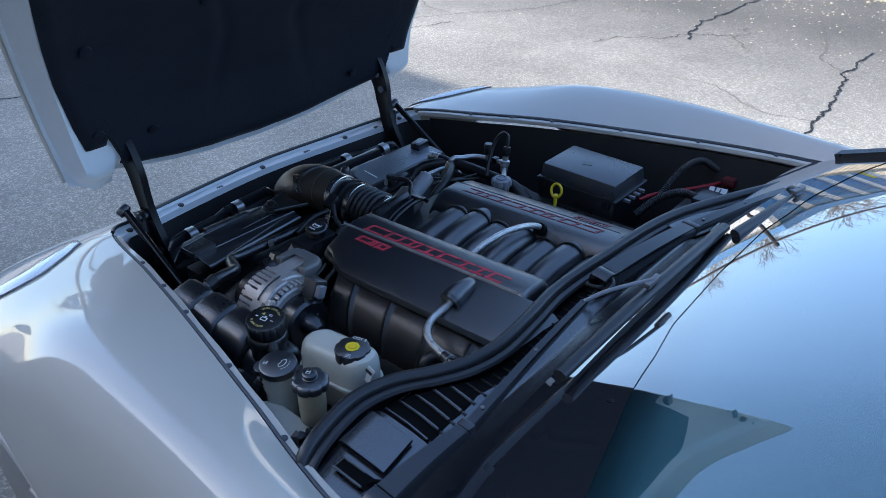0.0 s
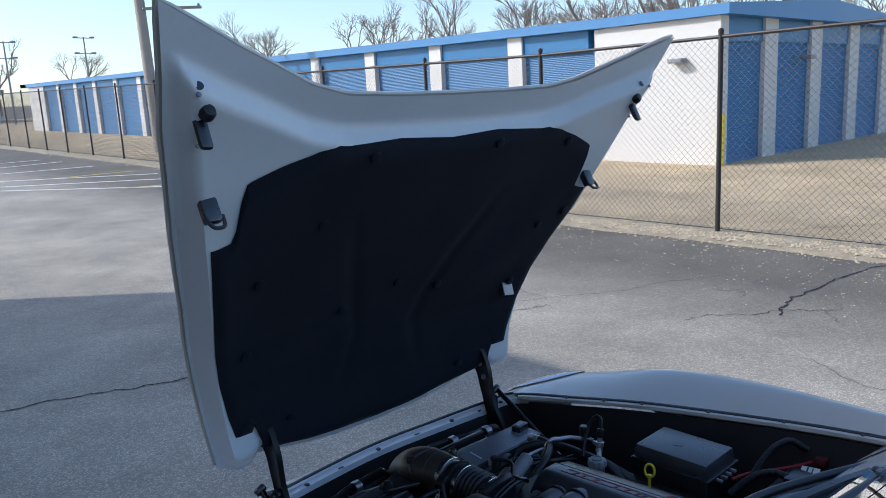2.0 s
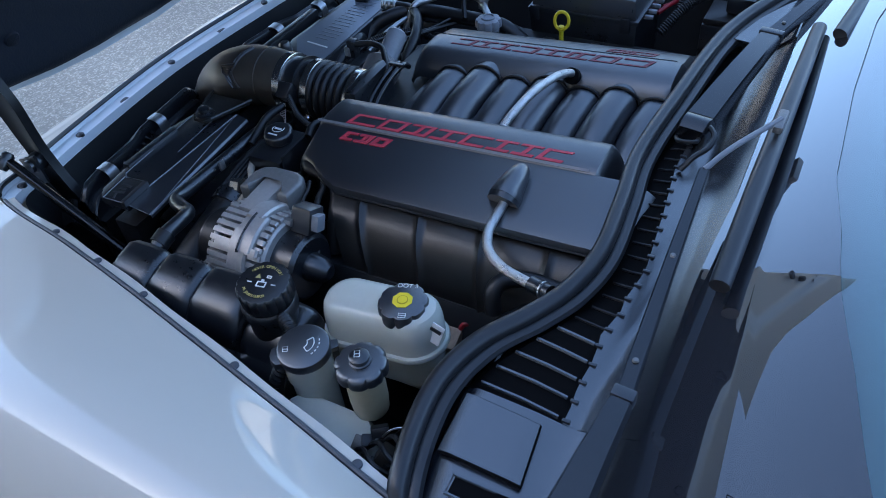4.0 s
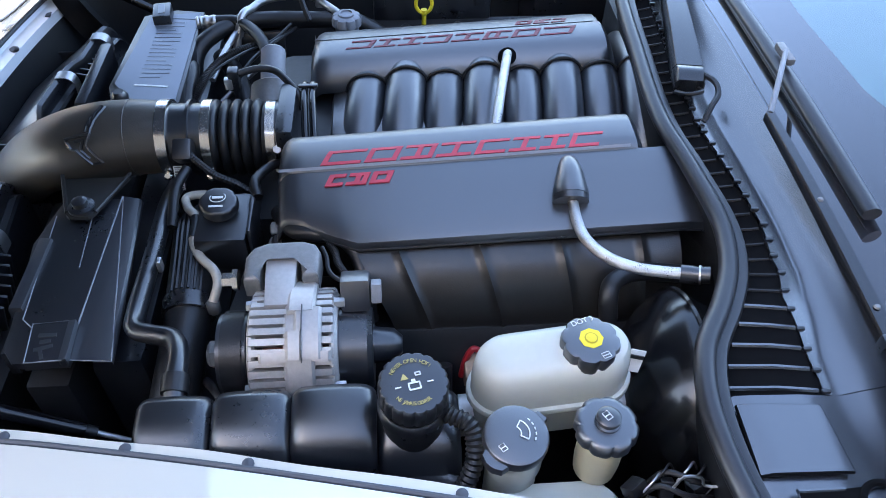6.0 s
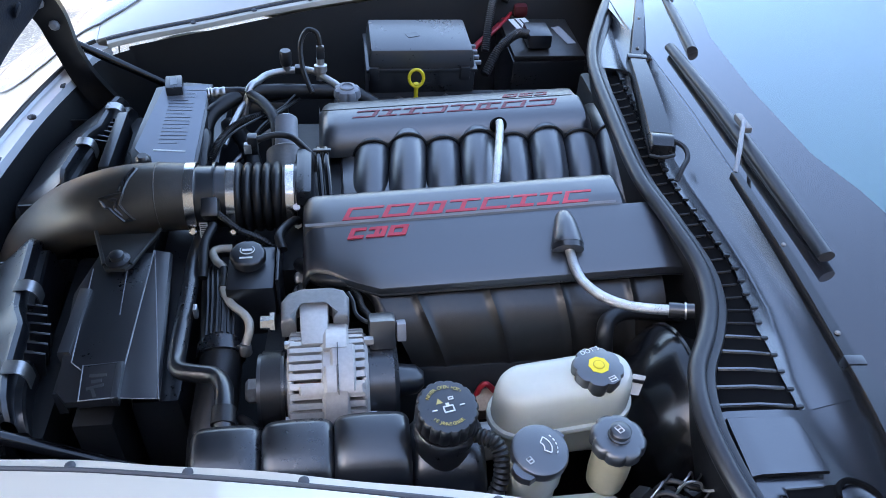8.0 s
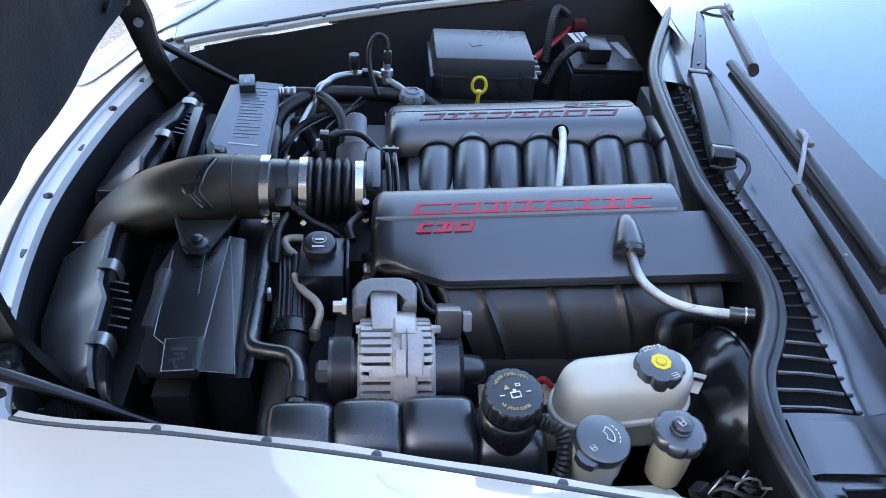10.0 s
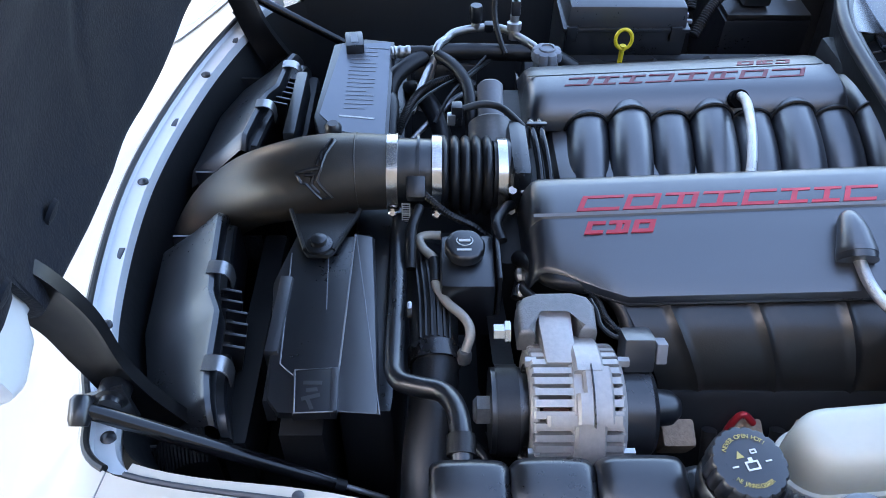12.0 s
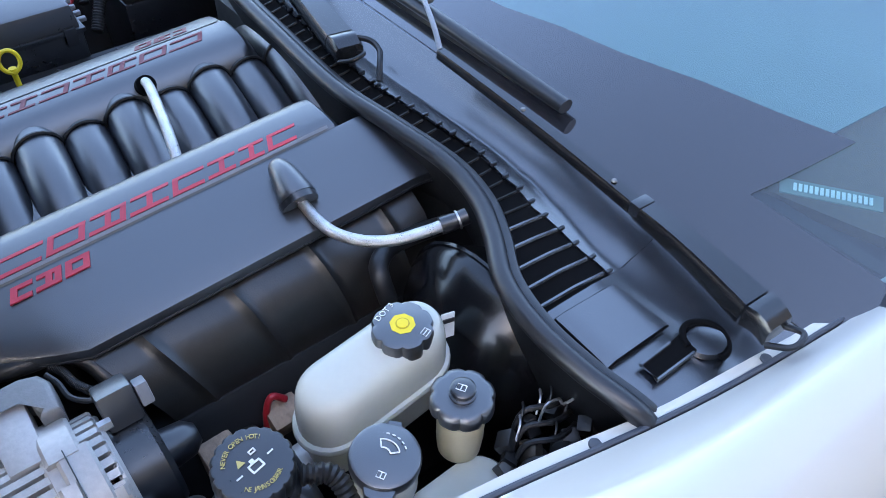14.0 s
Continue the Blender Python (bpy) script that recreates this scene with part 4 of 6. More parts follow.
HINGE = mat("black_hinge_enamel", (0.006, 0.006, 0.007), 0.34, var=0.2, scale=25, spec=0.3, dirt=0.06)
# hinge arms and gas struts
for s in (-1, 1):
    arm = [Vector((s * .405, .38, .64)), Vector((s * .405, .420, .705)), Vector((s * .405, .450, .765)), Vector((s * .405, .468, .83)), Vector((s * .405, .480, .89)), Vector((s * .405, .505, .935)), Vector((s * .405, .530, .955))]
    line = spline(arm, 6)
    loops = []
    for i, p in enumerate(line):
        k = i / (len(line) - 1)
        w = 0.022 + (0.016 if k > .45 else 0.006) * abs(k - 0.45) / 0.5
        d = (line[min(i + 1, len(line) - 1)] - line[max(i - 1, 0)]).normalized()
        n = Vector((0, d.z, -d.y))
        loops.append([p - n * w + Vector((-.008, 0, 0)), p - n * w * .7 + Vector((-.004, 0, 0)), p + n * w * .7 + Vector((-.004, 0, 0)), p + n * w + Vector((-.008, 0, 0)),
                      p + n * w + Vector((.008, 0, 0)), p + n * w * .7 + Vector((.006, 0, 0)), p - n * w * .7 + Vector((.006, 0, 0)), p - n * w + Vector((.008, 0, 0))])
    hg = part("hinge", loft(loops), HINGE, hood, "black pressed-steel hinge arm")
    for k in (0.62, 0.75, 0.88):
        p = line[int(k * (len(line) - 1))]
        part("bolt", lathe([(0.010, 0), (0.010, 0.005), (0.006, 0.009)], p + Vector((-s * 0.004, 0, 0)), (0, -90 * s, 0), seg=8), GREY, hg)
    pv = line[int(.42 * (len(line) - 1))]
    part("pivot", lathe([(0.017, -.014), (0.017, .010), (0.012, .012), (0.012, .018), (0.006, .020)], pv + Vector((s * .012, 0, -.012)), (0, 90 * s, 0), seg=16), BLACK, hg)
    part("stop_plate", prism([(-.030, -.020), (.026, -.024), (.032, .010), (-.010, .030)], -.002, .003, .001, pv + Vector((s * .020, .004, -.020)), (0, 90, 0)), BLACK, hg)
    st = thing("gas_strut", "black gas strut that holds up the hood", "gas strut", "hood struts")
    a, b_ = Vector((s * .455, .475, .812)), Vector((s * .461, .174, .634))
    part("cylinder", sweep([a, a + (b_ - a) * 0.80], 0.0088, 14), GLOSSBLACK, st)
    part("collar", sweep([a + (b_ - a) * 0.80, a + (b_ - a) * 0.84], 0.0075, 12), RUBBER, st)
    part("rod", sweep([a + (b_ - a) * 0.84, b_], 0.0035, 10), PIPE, st)
    part("socket", lathe([(0.009, -0.018), (0.0115, -0.012), (0.0115, 0.008), (0.008, 0.013)], a, (0, 60, 0), seg=14), BLACK, st)
    side_, up_ = (b_ - a).cross(Vector((0, 0, 1))).normalized(), Vector((0, .51, .86))
    for f0, f1 in ((.20, .26), (.27, .29), (.30, .36), (.40, .43)):
        part("print", sweep([a + (b_ - a) * f0 + up_ * .0085 - side_ * s * .003, a + (b_ - a) * f1 + up_ * .0085 - side_ * s * .003], .0019, 6), GREY, st)


# ---- the engine ----
def cover_z(x, y):
    """Top of a rail cover at |x| from the middle."""
    if x > 0:
        return 0.848 - 0.055 * y + lerp(x, [(.053, -.050), (.058, -.041), (.066, -.0315), (.076, -.0245), (.086, -.0205), (.098, -.0185), (.135, -.0185), (.139, -.0195), (.142, -.0235), (.147, -.0245), (.168, -.0285), (.188, -.034), (.215, -.05)])
    return 0.848 - 0.055 * y + lerp(abs(x), [(.128, -.010), (.138, -.001), (.150, .002), (.185, .002), (.203, -.001), (.206, -.005), (.21, -.005), (.33, -.027)])


def rail_cover(side, shift):
    """A moulded cover: rounded inner ridge, a stepped groove, a plain flank that slopes outwards."""
    dx, dz = 0.0, 0.0
    c = thing("engine_cover", "satin black engine cover with red inlaid lettering shapes", "engine cover", "engine covers")
    prof = [(.112, -.085), (.116, -.035), (.122, -.016), (.130, -.006), (.140, 0), (.155, .002), (.185, .002), (.202, -.001), (.206, -.0055), (.212, -.0055),
            (.25, -.013), (.29, -.0205), (.322, -.027), (.331, -.031), (.334, -.037), (.334, -.044)]
    if side > 0:
        prof = [(.052, -.062), (.053, -.050), (.058, -.041), (.066, -.0315), (.076, -.0245), (.086, -.0205), (.098, -.0185), (.135, -.0185), (.139, -.0195), (.142, -.0235), (.147, -.0245),
                (.168, -.0285), (.188, -.034), (.202, -.041), (.215, -.050), (.24, -.072), (.25, -.10)]
    loops = []
    ys = [0.004, 0.0, -0.004, -0.012, -0.03, -0.07, -0.10, -0.2, -0.3, -0.4, -0.45, -0.462, -0.470, -0.474]
    for y in ys:
        end = max(0.0, y + 0.012) / 0.016 + max(0.0, -y - 0.458) / 0.016
        out = lerp(-y, [(-.01, .266), (.015, .270), (.04, .282), (.07, .302), (.10, .317), (.5, .323)])
        row = []
        for x, z in prof:
            xx = .2055 + (x - .2055) * (out - .2055) / (.334 - .2055) if x > .2055 and side < 0 else x
            row.append(Vector((side * xx + dx, y + shift, 0.848 - 0.055 * y + z + dz - (0.018 * min(1, end) ** 2 if y > -.1 or x < .2055 or side > 0 else 0))))
        loops.append(row)
    first = [Vector((p.x, p.y + 0.004, 0.775)) for p in loops[0]]
    last = [Vector((p.x, p.y - 0.014, 0.80)) for p in loops[-1]]
    rows = [first] + loops + [last]
    if side > 0:
        part("shell", loft(rows, closed=False), COVER, c, angle=35)
    else:
        k = 9
        part("shell", loft([r[:k] for r in rows], closed=False), COVER, c, angle=35)
        flank = [r[k - 1:] for r in rows[:-1]]
        for y, dz_ in ((-.49, 0), (-.505, -.001), (-.52, -.004), (-.535, -.010), (-.548, -.020), (-.558, -.034), (-.564, -.06)):
            flank.append([Vector((p.x, y, 0.848 - 0.055 * y + q[1] + dz_)) for p, q in zip(loops[-2][k - 1:], prof[k - 1:])])
        part("flank", loft(flank, closed=False), COVER, c, angle=35)
        part("flank_lip", sweep([r[-2] + Vector((0, 0, -.004)) for r in flank[2:-2]], .0012, 6), BLACK, c)
    # inlaid shapes: slanted frames in red over a darker recess; right cover's red includes shade
    def cell(y0, y1, x0, x1, kind, lean=0.011):
        t = 0.0046 if side < 0 else 0.0036
        b = bmesh.new()
        def bar(ya, yb, xa, xb):
            pts = []
            for y, x in ((ya, xa), (yb, xa), (yb, xb), (ya, xb)):
                pts.append((y, x))
            lo, hi = [], []
            for y, x in pts:
                yy = y + lean * (x1 - x) / (x1 - x0) * -1
                px, py = side * x + dx, (yy if side < 0 else -0.474 - yy + 0.0) + shift
                z = cover_z(side * x, py - shift) + dz
                lo.append(b.verts.new((px, py, z - 0.001)))
                hi.append(b.verts.new((px, py, z + 0.0009)))
            b.faces.new(hi)
            for i in range(4):
                b.faces.new((lo[i], lo[(i + 1) % 4], hi[(i + 1) % 4], hi[i]))
        bar(y0, y1, x0, x0 + t)
        bar(y0, y1, x1 - t, x1)
        if kind in (0, 2):
            bar(y0, y0 - 0.007, x0 + t, x1 - t)
        if kind in (0, 3):
            bar(y1 + 0.007, y1, x0 + t, x1 - t)
        if kind in (1, 3):
            bar((y0 + y1) / 2 + 0.0035, (y0 + y1) / 2 - 0.0035, x0 + t, x1 - t)
        return b
    y = -0.052
    for w, k in ((.056, 2), (.046, 0), (.046, 3), (.050, 1), (.044, 2), (.040, 1), (.038, 1), (.044, 2)):
        part("inlay", cell(y, y - w + 0.005, *((.176, .2005) if side < 0 else (.106, .128)), k), REDLET if side < 0 else SHADED_RED, c, smooth=False)
        y -= w
    y = -0.058
    for w, k in ((.026, 2), (.030, 3), (.030, 0)):
        part("inlay", cell(y, y - w + 0.004, *((.214, .232) if side < 0 else (.156, .172)), k, 0.007), REDLET if side < 0 else SHADED_RED, c, smooth=False)
        y -= w
    # left groove edge's highlight painted as a grey strip; the right one is black
    xa, xb = (-.2025, -.2055) if side < 0 else (.139, .142)
    line = [[Vector((xa, v + shift, cover_z(xa, v) + 0.0012)), Vector((xb, v + shift, cover_z(xb, v) + 0.002))] for v in [-0.452 * i / 20 for i in range(21)]]
    part("groove_edge", loft(line, closed=False), GREY if side < 0 else BLACK, c)
    return c


rail_cover(-1, 0.0)
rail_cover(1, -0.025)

eng = thing("engine", "black V8 engine block and ribbed valve covers", "engine")
part("block", box((0.42, 0.62, 0.34), (0, -0.26, 0.60), 0.03), DARK, eng)
for side, sh in ((-1, 0), (1, -0.025)):
    # ribbed flank under each cover
    prof = [(.285, .812, 0), (.322, .8045, .1), (.342, .792, .3), (.360, .771, .55), (.373, .745, .8), (.379, .715, 1), (.370, .68, 1)]
    rows = []
    for i in range(97):
        rib = 0.005 * math.exp(-((i % 24 - 12) / 1.2) ** 2)
        rows.append([Vector((side * (x + rib * .5), -0.095 - 0.05 * k + (-0.40 + 0.05 * k) * i / 96 + sh, z - (.06 if side > 0 else 0) + .00016 * i + rib + .0018 * math.sin(math.pi * ((i + 12) % 24) / 24))) for x, z, k in prof])
    part("valve_cover", loft(rows, closed=False), CASTBLACK, eng, angle=30)
    for i in range(4):
        p = Vector((side * .402, -0.165 - 0.080 * i + sh, .672))
        part("coil_bracket", box((0.034, 0.040, 0.045), p, 0.006, (0, 20 * side, 0)), RUST, eng)
        part("plug_boot", sweep([p + Vector((side * .03, -.035, -.02)), p + Vector((side * .005, -.036, .022))], 0.009, 10), RUBBER, eng)
    part("head", box((0.16, 0.5, 0.14), (side * .33, -0.27 + sh, .64), 0.01, (0, -20 * side, 0)), DARK, eng)
part("plug_lead", hose([(-.405, -.222, .665), (-.400, -.228, .695), (-.398, -.238, .712), (-.402, -.252, .700)], 0.0042), RED, eng, "red spark plug lead")
part("plug_lead", hose([(-.395, -.335, .68), (-.390, -.345, .705), (-.384, -.358, .70), (-.380, -.365, .68)], 0.0042), RED, eng, "red spark plug lead")

man = thing("intake_manifold", "black plastic intake manifold with eight arched runners", "intake manifold")
def runner(arc):
    """A moulded runner along the arc, broad and slightly flattened on top."""
    rows = []
    for k, p in enumerate(arc):
        d = (arc[min(k + 1, len(arc) - 1)] - arc[max(k - 1, 0)]).normalized()
        n = Vector((-d.z, 0, d.x)).normalized()
        ring = []
        for j in range(28):
            c, s_ = math.cos(2 * math.pi * j / 28), math.sin(2 * math.pi * j / 28)
            ring.append(p + Vector((0, math.copysign(.0314 * abs(c) ** .92, c), 0)) + n * math.copysign(.0315 * abs(s_) ** .96, s_))
        rows.append(ring)
    return loft(rows)


for i in range(8):
    y = -0.110 - 0.0607 * i
    zt = 0.8195 - 0.036 * (y + .110) + (0.010 if i % 2 else 0.0)
    arc = []
    for k in range(33):
        t = math.pi * k / 32
        x = .052 - .160 * math.cos(t)
        arc.append(Vector((x, y + .10 * (.055 - x), zt - .0315 - .085 * (1 - math.sin(t)))))
    part("runner", runner(arc), COVER, man)
    part("web", sweep([p + Vector((0, -.0304, -.008)) for p in arc[3:24]], .009, 8), BLACK, man)
    part("scallop", sweep([Vector((.0515, y + .034 * math.cos(radians(a)), zt - .034 + .0365 * math.sin(radians(a)))) for a in range(0, 181, 10)], .0026, 6), RUBBER, man)
part("plenum", box((0.17, 0.46, 0.08), (0, -0.28, .752), 0.03), COVER, man)
part("rear_plenum", box((0.22, 0.07, 0.10), (0, -0.53, .745), 0.03, seg=3), BLACK, man)
b = hose([(.072, -.330, .836), (.060, -.328, .846), (.040, -.324, .857), (.005, -.317, .867), (-.05, -.305, .870), (-.10, -.294, .861), (-.128, -.287, .848)], 0.0068, 12, 10)
xh = thing("crossover_hose", "braided steel hose arched across the manifold", "hose")
part("braid", b, BRAIDMAT, xh)
# near-black ring that paints the shade of the slot round the hose
part("grommet", lathe([(0.0135, -.012), (0.0135, .003), (0.009, .004)], (.058, -.3275, .843), (0, -55, 0), seg=20), MESH_SHADE_BLACK, xh, "near-black ring painted as shade in the slot round the hose")
ph = thing("breather_hose", "braided steel breather hose with a black bullet-shaped boot", "hose")
part("braid", hose([(-.272, -.363, .856), (-.290, -.364, .851), (-.318, -.364, .848), (-.348, -.369, .848), (-.378, -.386, .850), (-.398, -.412, .852), (-.410, -.440, .856), (-.418, -.462, .860)], 0.0068, 12, 12), BRAIDMAT, ph)
part("boot", sweep(spline([(-.222, -.366, .867), (-.232, -.366, .867), (-.250, -.365, .865), (-.268, -.363, .860), (-.280, -.362, .855)], 5), lambda s: 0.003 + 0.0195 * min(1, s * 1.1) ** 0.55, 18), COVER, ph)
part("collar", sweep([Vector((-.278, -.362, .855)), Vector((-.286, -.3615, .851))], 0.0225, 18), BLACK, ph)
part("fitting", sweep([Vector((-.4215, -.472, .862)), Vector((-.427, -.488, .866))], 0.0095, 14), BLACK, ph)
part("wire_clamp", sweep([Vector((-.4235, -.477, .8632)), Vector((-.4242, -.479, .8637))], .0112, 14), PIPE, ph)
part("crimp", sweep([Vector((-.417, -.459, .860)), Vector((-.4215, -.472, .862))], 0.0100, 14), BLACK, ph)


# ---- intake duct ----
duct = thing("intake_duct", "dusty black intake elbow with steel clamps and bellows", "air intake")
def ring_y(y, r0, r1, w, z=0.79, mtl=STEEL, name="clamp", x=-.05):
    return part(name, sweep([Vector((x, y + w / 2, z)), Vector((x, y + w / 2 - 0.001, z)), Vector((x, y - w / 2 + 0.001, z)), Vector((x, y - w / 2, z))], lambda s: r1 if 0.2 < s < 0.8 else r0, 36), mtl, duct)
line = [Vector((-.05, .040 + .075 * i / 60, .785)) for i in range(61)]
part("bellows", sweep(line, lambda s: 0.0475 + 0.0085 * abs(math.sin(math.pi * 5 * s)) ** 0.6, 40), RUBBER, duct)
part("rubber_sleeve", sweep([Vector((-.05, .014, .783)), Vector((-.05, .040, .784))], 0.050, 36), RUBBER, duct)
part("air_meter", sweep([Vector((-.05, .116, .787)), Vector((-.05, .124, .787)), Vector((-.05, .128, .788)), Vector((-.05, .160, .789)), Vector((-.05, .164, .789)), Vector((-.05, .19, .79))], 0.049, 36), BLACK, duct)
part("meter_rib", sweep([Vector((-.05, .1405, .788)), Vector((-.05, .1445, .788))], 0.0555, 36), BLACK, duct)
part("meter_plug", box((0.030, 0.026, 0.034), (-.105, .145, .806), 0.004, (0, -40, 0)), BLACK, duct)
ring_y(.027, .0525, .0545, .015, .784)
ring_y(.117, .0525, .0545, .015, .788)
ring_y(.178, .0525, .0545, .017, .79)
for y, z in ((.027, .735), (.117, .745), (.178, .748)):
    part("clamp_screw", lathe([(0.0065, -.008), (0.0065, .006), (0.004, .008)], (-.100, y, z + .01), (0, -50, 0), seg=8), STEEL, duct)
part("barcode_label", box((0.0012, 0.012, 0.036), (-.116, .159, .767), 0, (0, 19, 0)), WHITELET, duct)
for k in range(11):
    part("barcode_bar", box((0.0004, 0.009, 0.0009 + .0005 * (k % 3)), (-.1168 + .00105 * (k - 5), .159, .767 + .003 * (k - 5)), 0, (0, 19, 0)), DARK, duct)
el = spline([(-.05, .186, .790), (-.05, .225, .791), (-.05, .265, .787), (-.046, .305, .777), (-.036, .345, .760), (-.020, .385, .735), (0.0, .425, .698), (.012, .465, .655), (.015, .500, .60)], 10)


def elbow_at(k, turn, lift=0.0):
    """A place on the elbow: k 0..1 along it, turn in degrees from its top towards the fender."""
    i = min(int(k * (len(el) - 1)), len(el) - 2)
    d = (el[i + 1] - el[i]).normalized()
    side_ = (Vector((1, 0, 0)) - d * d.x).normalized()
    up_ = side_.cross(d) if side_.cross(d).z > 0 else d.cross(side_)
    r = lerp(k, [(0, .0525), (.12, .0550), (.25, .0600), (.37, .0650), (1, .0665)])
    h = lerp(k, [(0, .0525), (.12, .0540), (.25, .0550), (.37, .0530), (.5, .0500), (.62, .0470), (1, .0460)])
    a = radians(turn)
    return el[i] + (el[i + 1] - el[i]) * (k * (len(el) - 1) - i) - side_ * math.sin(a) * (r + lift) + up_ * math.cos(a) * (h + lift)


part("elbow", loft([[elbow_at(k / 80, t) for t in range(0, 360, 8)] for k in range(81)]), DUSTY, duct)
part("seam", sweep([elbow_at(.13, t, .0002) for t in range(-100, 190, 10)], .0011, 6), DUSTY, duct)
part("mount_ear", prism([(-.016, -.012), (-.010, -.018), (.07, -.046), (.07, .046), (-.010, .018), (-.016, .012)], 0, .005, .002, (-.200, .266, .784), (0, 4, 0)), CASTBLACK, duct)
for s_ in (-1, 1):
    part("ear_rib", sweep([Vector((-.205, .266 + s_ * .018, .789)), Vector((-.125, .266 + s_ * .046, .786))], .0030, 6), CASTBLACK, duct)
part("mount_bolt", lathe([(0.017, 0), (0.017, .004), (0.010, .006), (0.010, .013), (0.005, .015)], (-.198, .266, .790), seg=18), BLACK, duct)
for outline in ([(.245, 40), (.335, 40), (.315, 56), (.300, 58), (.262, 84), (.225, 84), (.262, 56), (.245, 40)], [(.285, 60), (.262, 74)], [(.300, 46), (.270, 48), (.285, 60)],
                [(.262, 36), (.245, 18), (.232, 12), (.215, -4), (.200, -2), (.222, 16), (.235, 26), (.245, 40)], [(.232, 12), (.228, 22)], [(.248, 20), (.242, 30)]):
    part("moulded_mark", sweep([elbow_at(*Vector(outline[i]).lerp(Vector(outline[i + 1]), f / 4), .0006) for i in range(len(outline) - 1) for f in range(4)] + [elbow_at(*outline[-1], .0006)], .0024, 6), BLACK, duct)
part("mount_boss", lathe([(0.013, -.010), (0.013, .010), (0.008, .016)], (.052, .272, .786), seg=16), BLACK, duct)
part("sensor_lead", hose([(-.112, .142, .812), (-.128, .120, .800), (-.142, .100, .792), (-.150, .070, .780), (-.16, .04, .76)], 0.0055, 8, 8, ribs=30), RUBBER, duct)
tb = thing("throttle_body", "cast throttle body with black sensor housing", "throttle body")
part("body", box((0.125, 0.028, 0.12), (-.05, .004, .780), 0.012), BLACK, tb)
part("flange", lathe([(0.054, -.010), (0.054, .008)], (-.05, .012, .783), (90, 0, 0), seg=30), BLACK, tb)
for k in range(2):
    part("line", hose([(.030, -.018 - .012 * k, .818), (.014, -.018 - .012 * k, .830), (-.020, -.019 - .012 * k, .832), (-.054, -.021 - .012 * k, .828), (-.090, -.023 - .012 * k, .816), (-.112, -.025 - .012 * k, .79), (-.12, -.026 - .012 * k, .75)], 0.0052, 10), GLOSSBLACK, tb)
part("line_clip", box((.008, .028, .004), (.000, -.0245, .838), .0012, (0, 8, 0)), BLACK, tb)
for y in (.016, .0):
    part("bolt", lathe([(0.006, -.006), (0.006, .006)], (-.108, y, .806), (0, -45, 0), seg=6), PIPE, tb)
    part("bolt", lathe([(0.006, -.006), (0.006, .006)], (-.112, y, .775), (0, -60, 0), seg=6), PIPE, tb)
ve = thing("egr_sensor", "grey capped sensor housing beside the intake", "sensor")
part("cap", sweep([Vector((.052, .036, .800)), Vector((.080, .036, .818)), Vector((.106, .036, .832)), Vector((.109, .036, .8335))], lambda s: .0195 if s < .95 else .016, 24), GREY, ve)
part("housing", sweep([Vector((-.01, .036, .772)), Vector((.02, .036, .785)), Vector((.050, .036, .800)), Vector((.056, .036, .803))], lambda s: .034 if s < .9 else .026, 28), BRACKET, ve)
part("plug", box((0.018, 0.016, 0.034), (.032, .088, .832), 0.003), BLACK, ve)
part("plug_clip", box((0.010, 0.012, 0.018), (.026, .096, .828), 0.002), PIPE, ve)
part("lead", hose([(.030, .080, .842), (.038, .052, .845), (.034, .026, .843), (.012, .006, .838), (-.006, -.008, .830), (-.02, -.015, .81)], 0.0055, 10, 8), RUBBER, ve)


# ---- alternator ----
alt = thing("alternator", "cast aluminium alternator with slotted housing and black pulley", "alternator")
AC = Vector((-.418, -.027, .752))
COPPER = mat("copper_windings", (0.16, 0.06, 0.04), 0.5, 0.4, var=0.4, scale=120)
part("core", sweep([AC + Vector((0, .034, 0)), AC + Vector((0, -.036, 0))], 0.0475, 32), COPPER, alt)


def arc_plate(r0, r1, t0, t1, y0, y1, n=12, bevel=0.003):
    """A curved plate round the alternator's axis; angles from the top, towards the fender."""
    rows = []
    for i in range(n + 1):
        t = radians(t0 + (t1 - t0) * i / n)
        d = Vector((-math.sin(t), 0, math.cos(t)))
        rows.append([AC + d * r0 + Vector((0, y0, 0)), AC + d * (r1 - bevel) + Vector((0, y0, 0)), AC + d * r1 + Vector((0, y0 - bevel, 0)),
                     AC + d * r1 + Vector((0, y1 + bevel, 0)), AC + d * (r1 - bevel) + Vector((0, y1, 0)), AC + d * r0 + Vector((0, y1, 0))])
    return loft(rows)


fin = arc_plate(.048, .0725, -3.0, 3.0, .024, -.022, 3, .002)
fin.transform(Matrix.Translation(-AC))
fin_mesh = bpy.data.meshes.new("housing_fin")
fin.to_mesh(fin_mesh)
fin.free()
fin_mesh.materials.append(ALU)
for half in (.023, -.024):
    for i in range(38):
        o = new("housing_fin", fin_mesh)
        o.parent = alt
        o.matrix_basis = Matrix.Translation(AC + Vector((0, half, 0))) @ pose(0, 0, 0, 0, 360 / 38 * i, 0)
part("front_ring", arc_plate(.050, .0665, 0, 360, .049, .040, 40), ALU, alt)
part("rear_ring", arc_plate(.050, .0665, 0, 360, -.041, -.050, 40), ALU, alt)
part("band", arc_plate(.056, .0735, 0, 360, .008, -.018, 48), ALU, alt)
part("spine", arc_plate(.060, .0810, -58, 4, .004, -.027), ALU, alt)
part("spine", arc_plate(.060, .0800, 0, 44, -.004, -.034), ALU, alt)
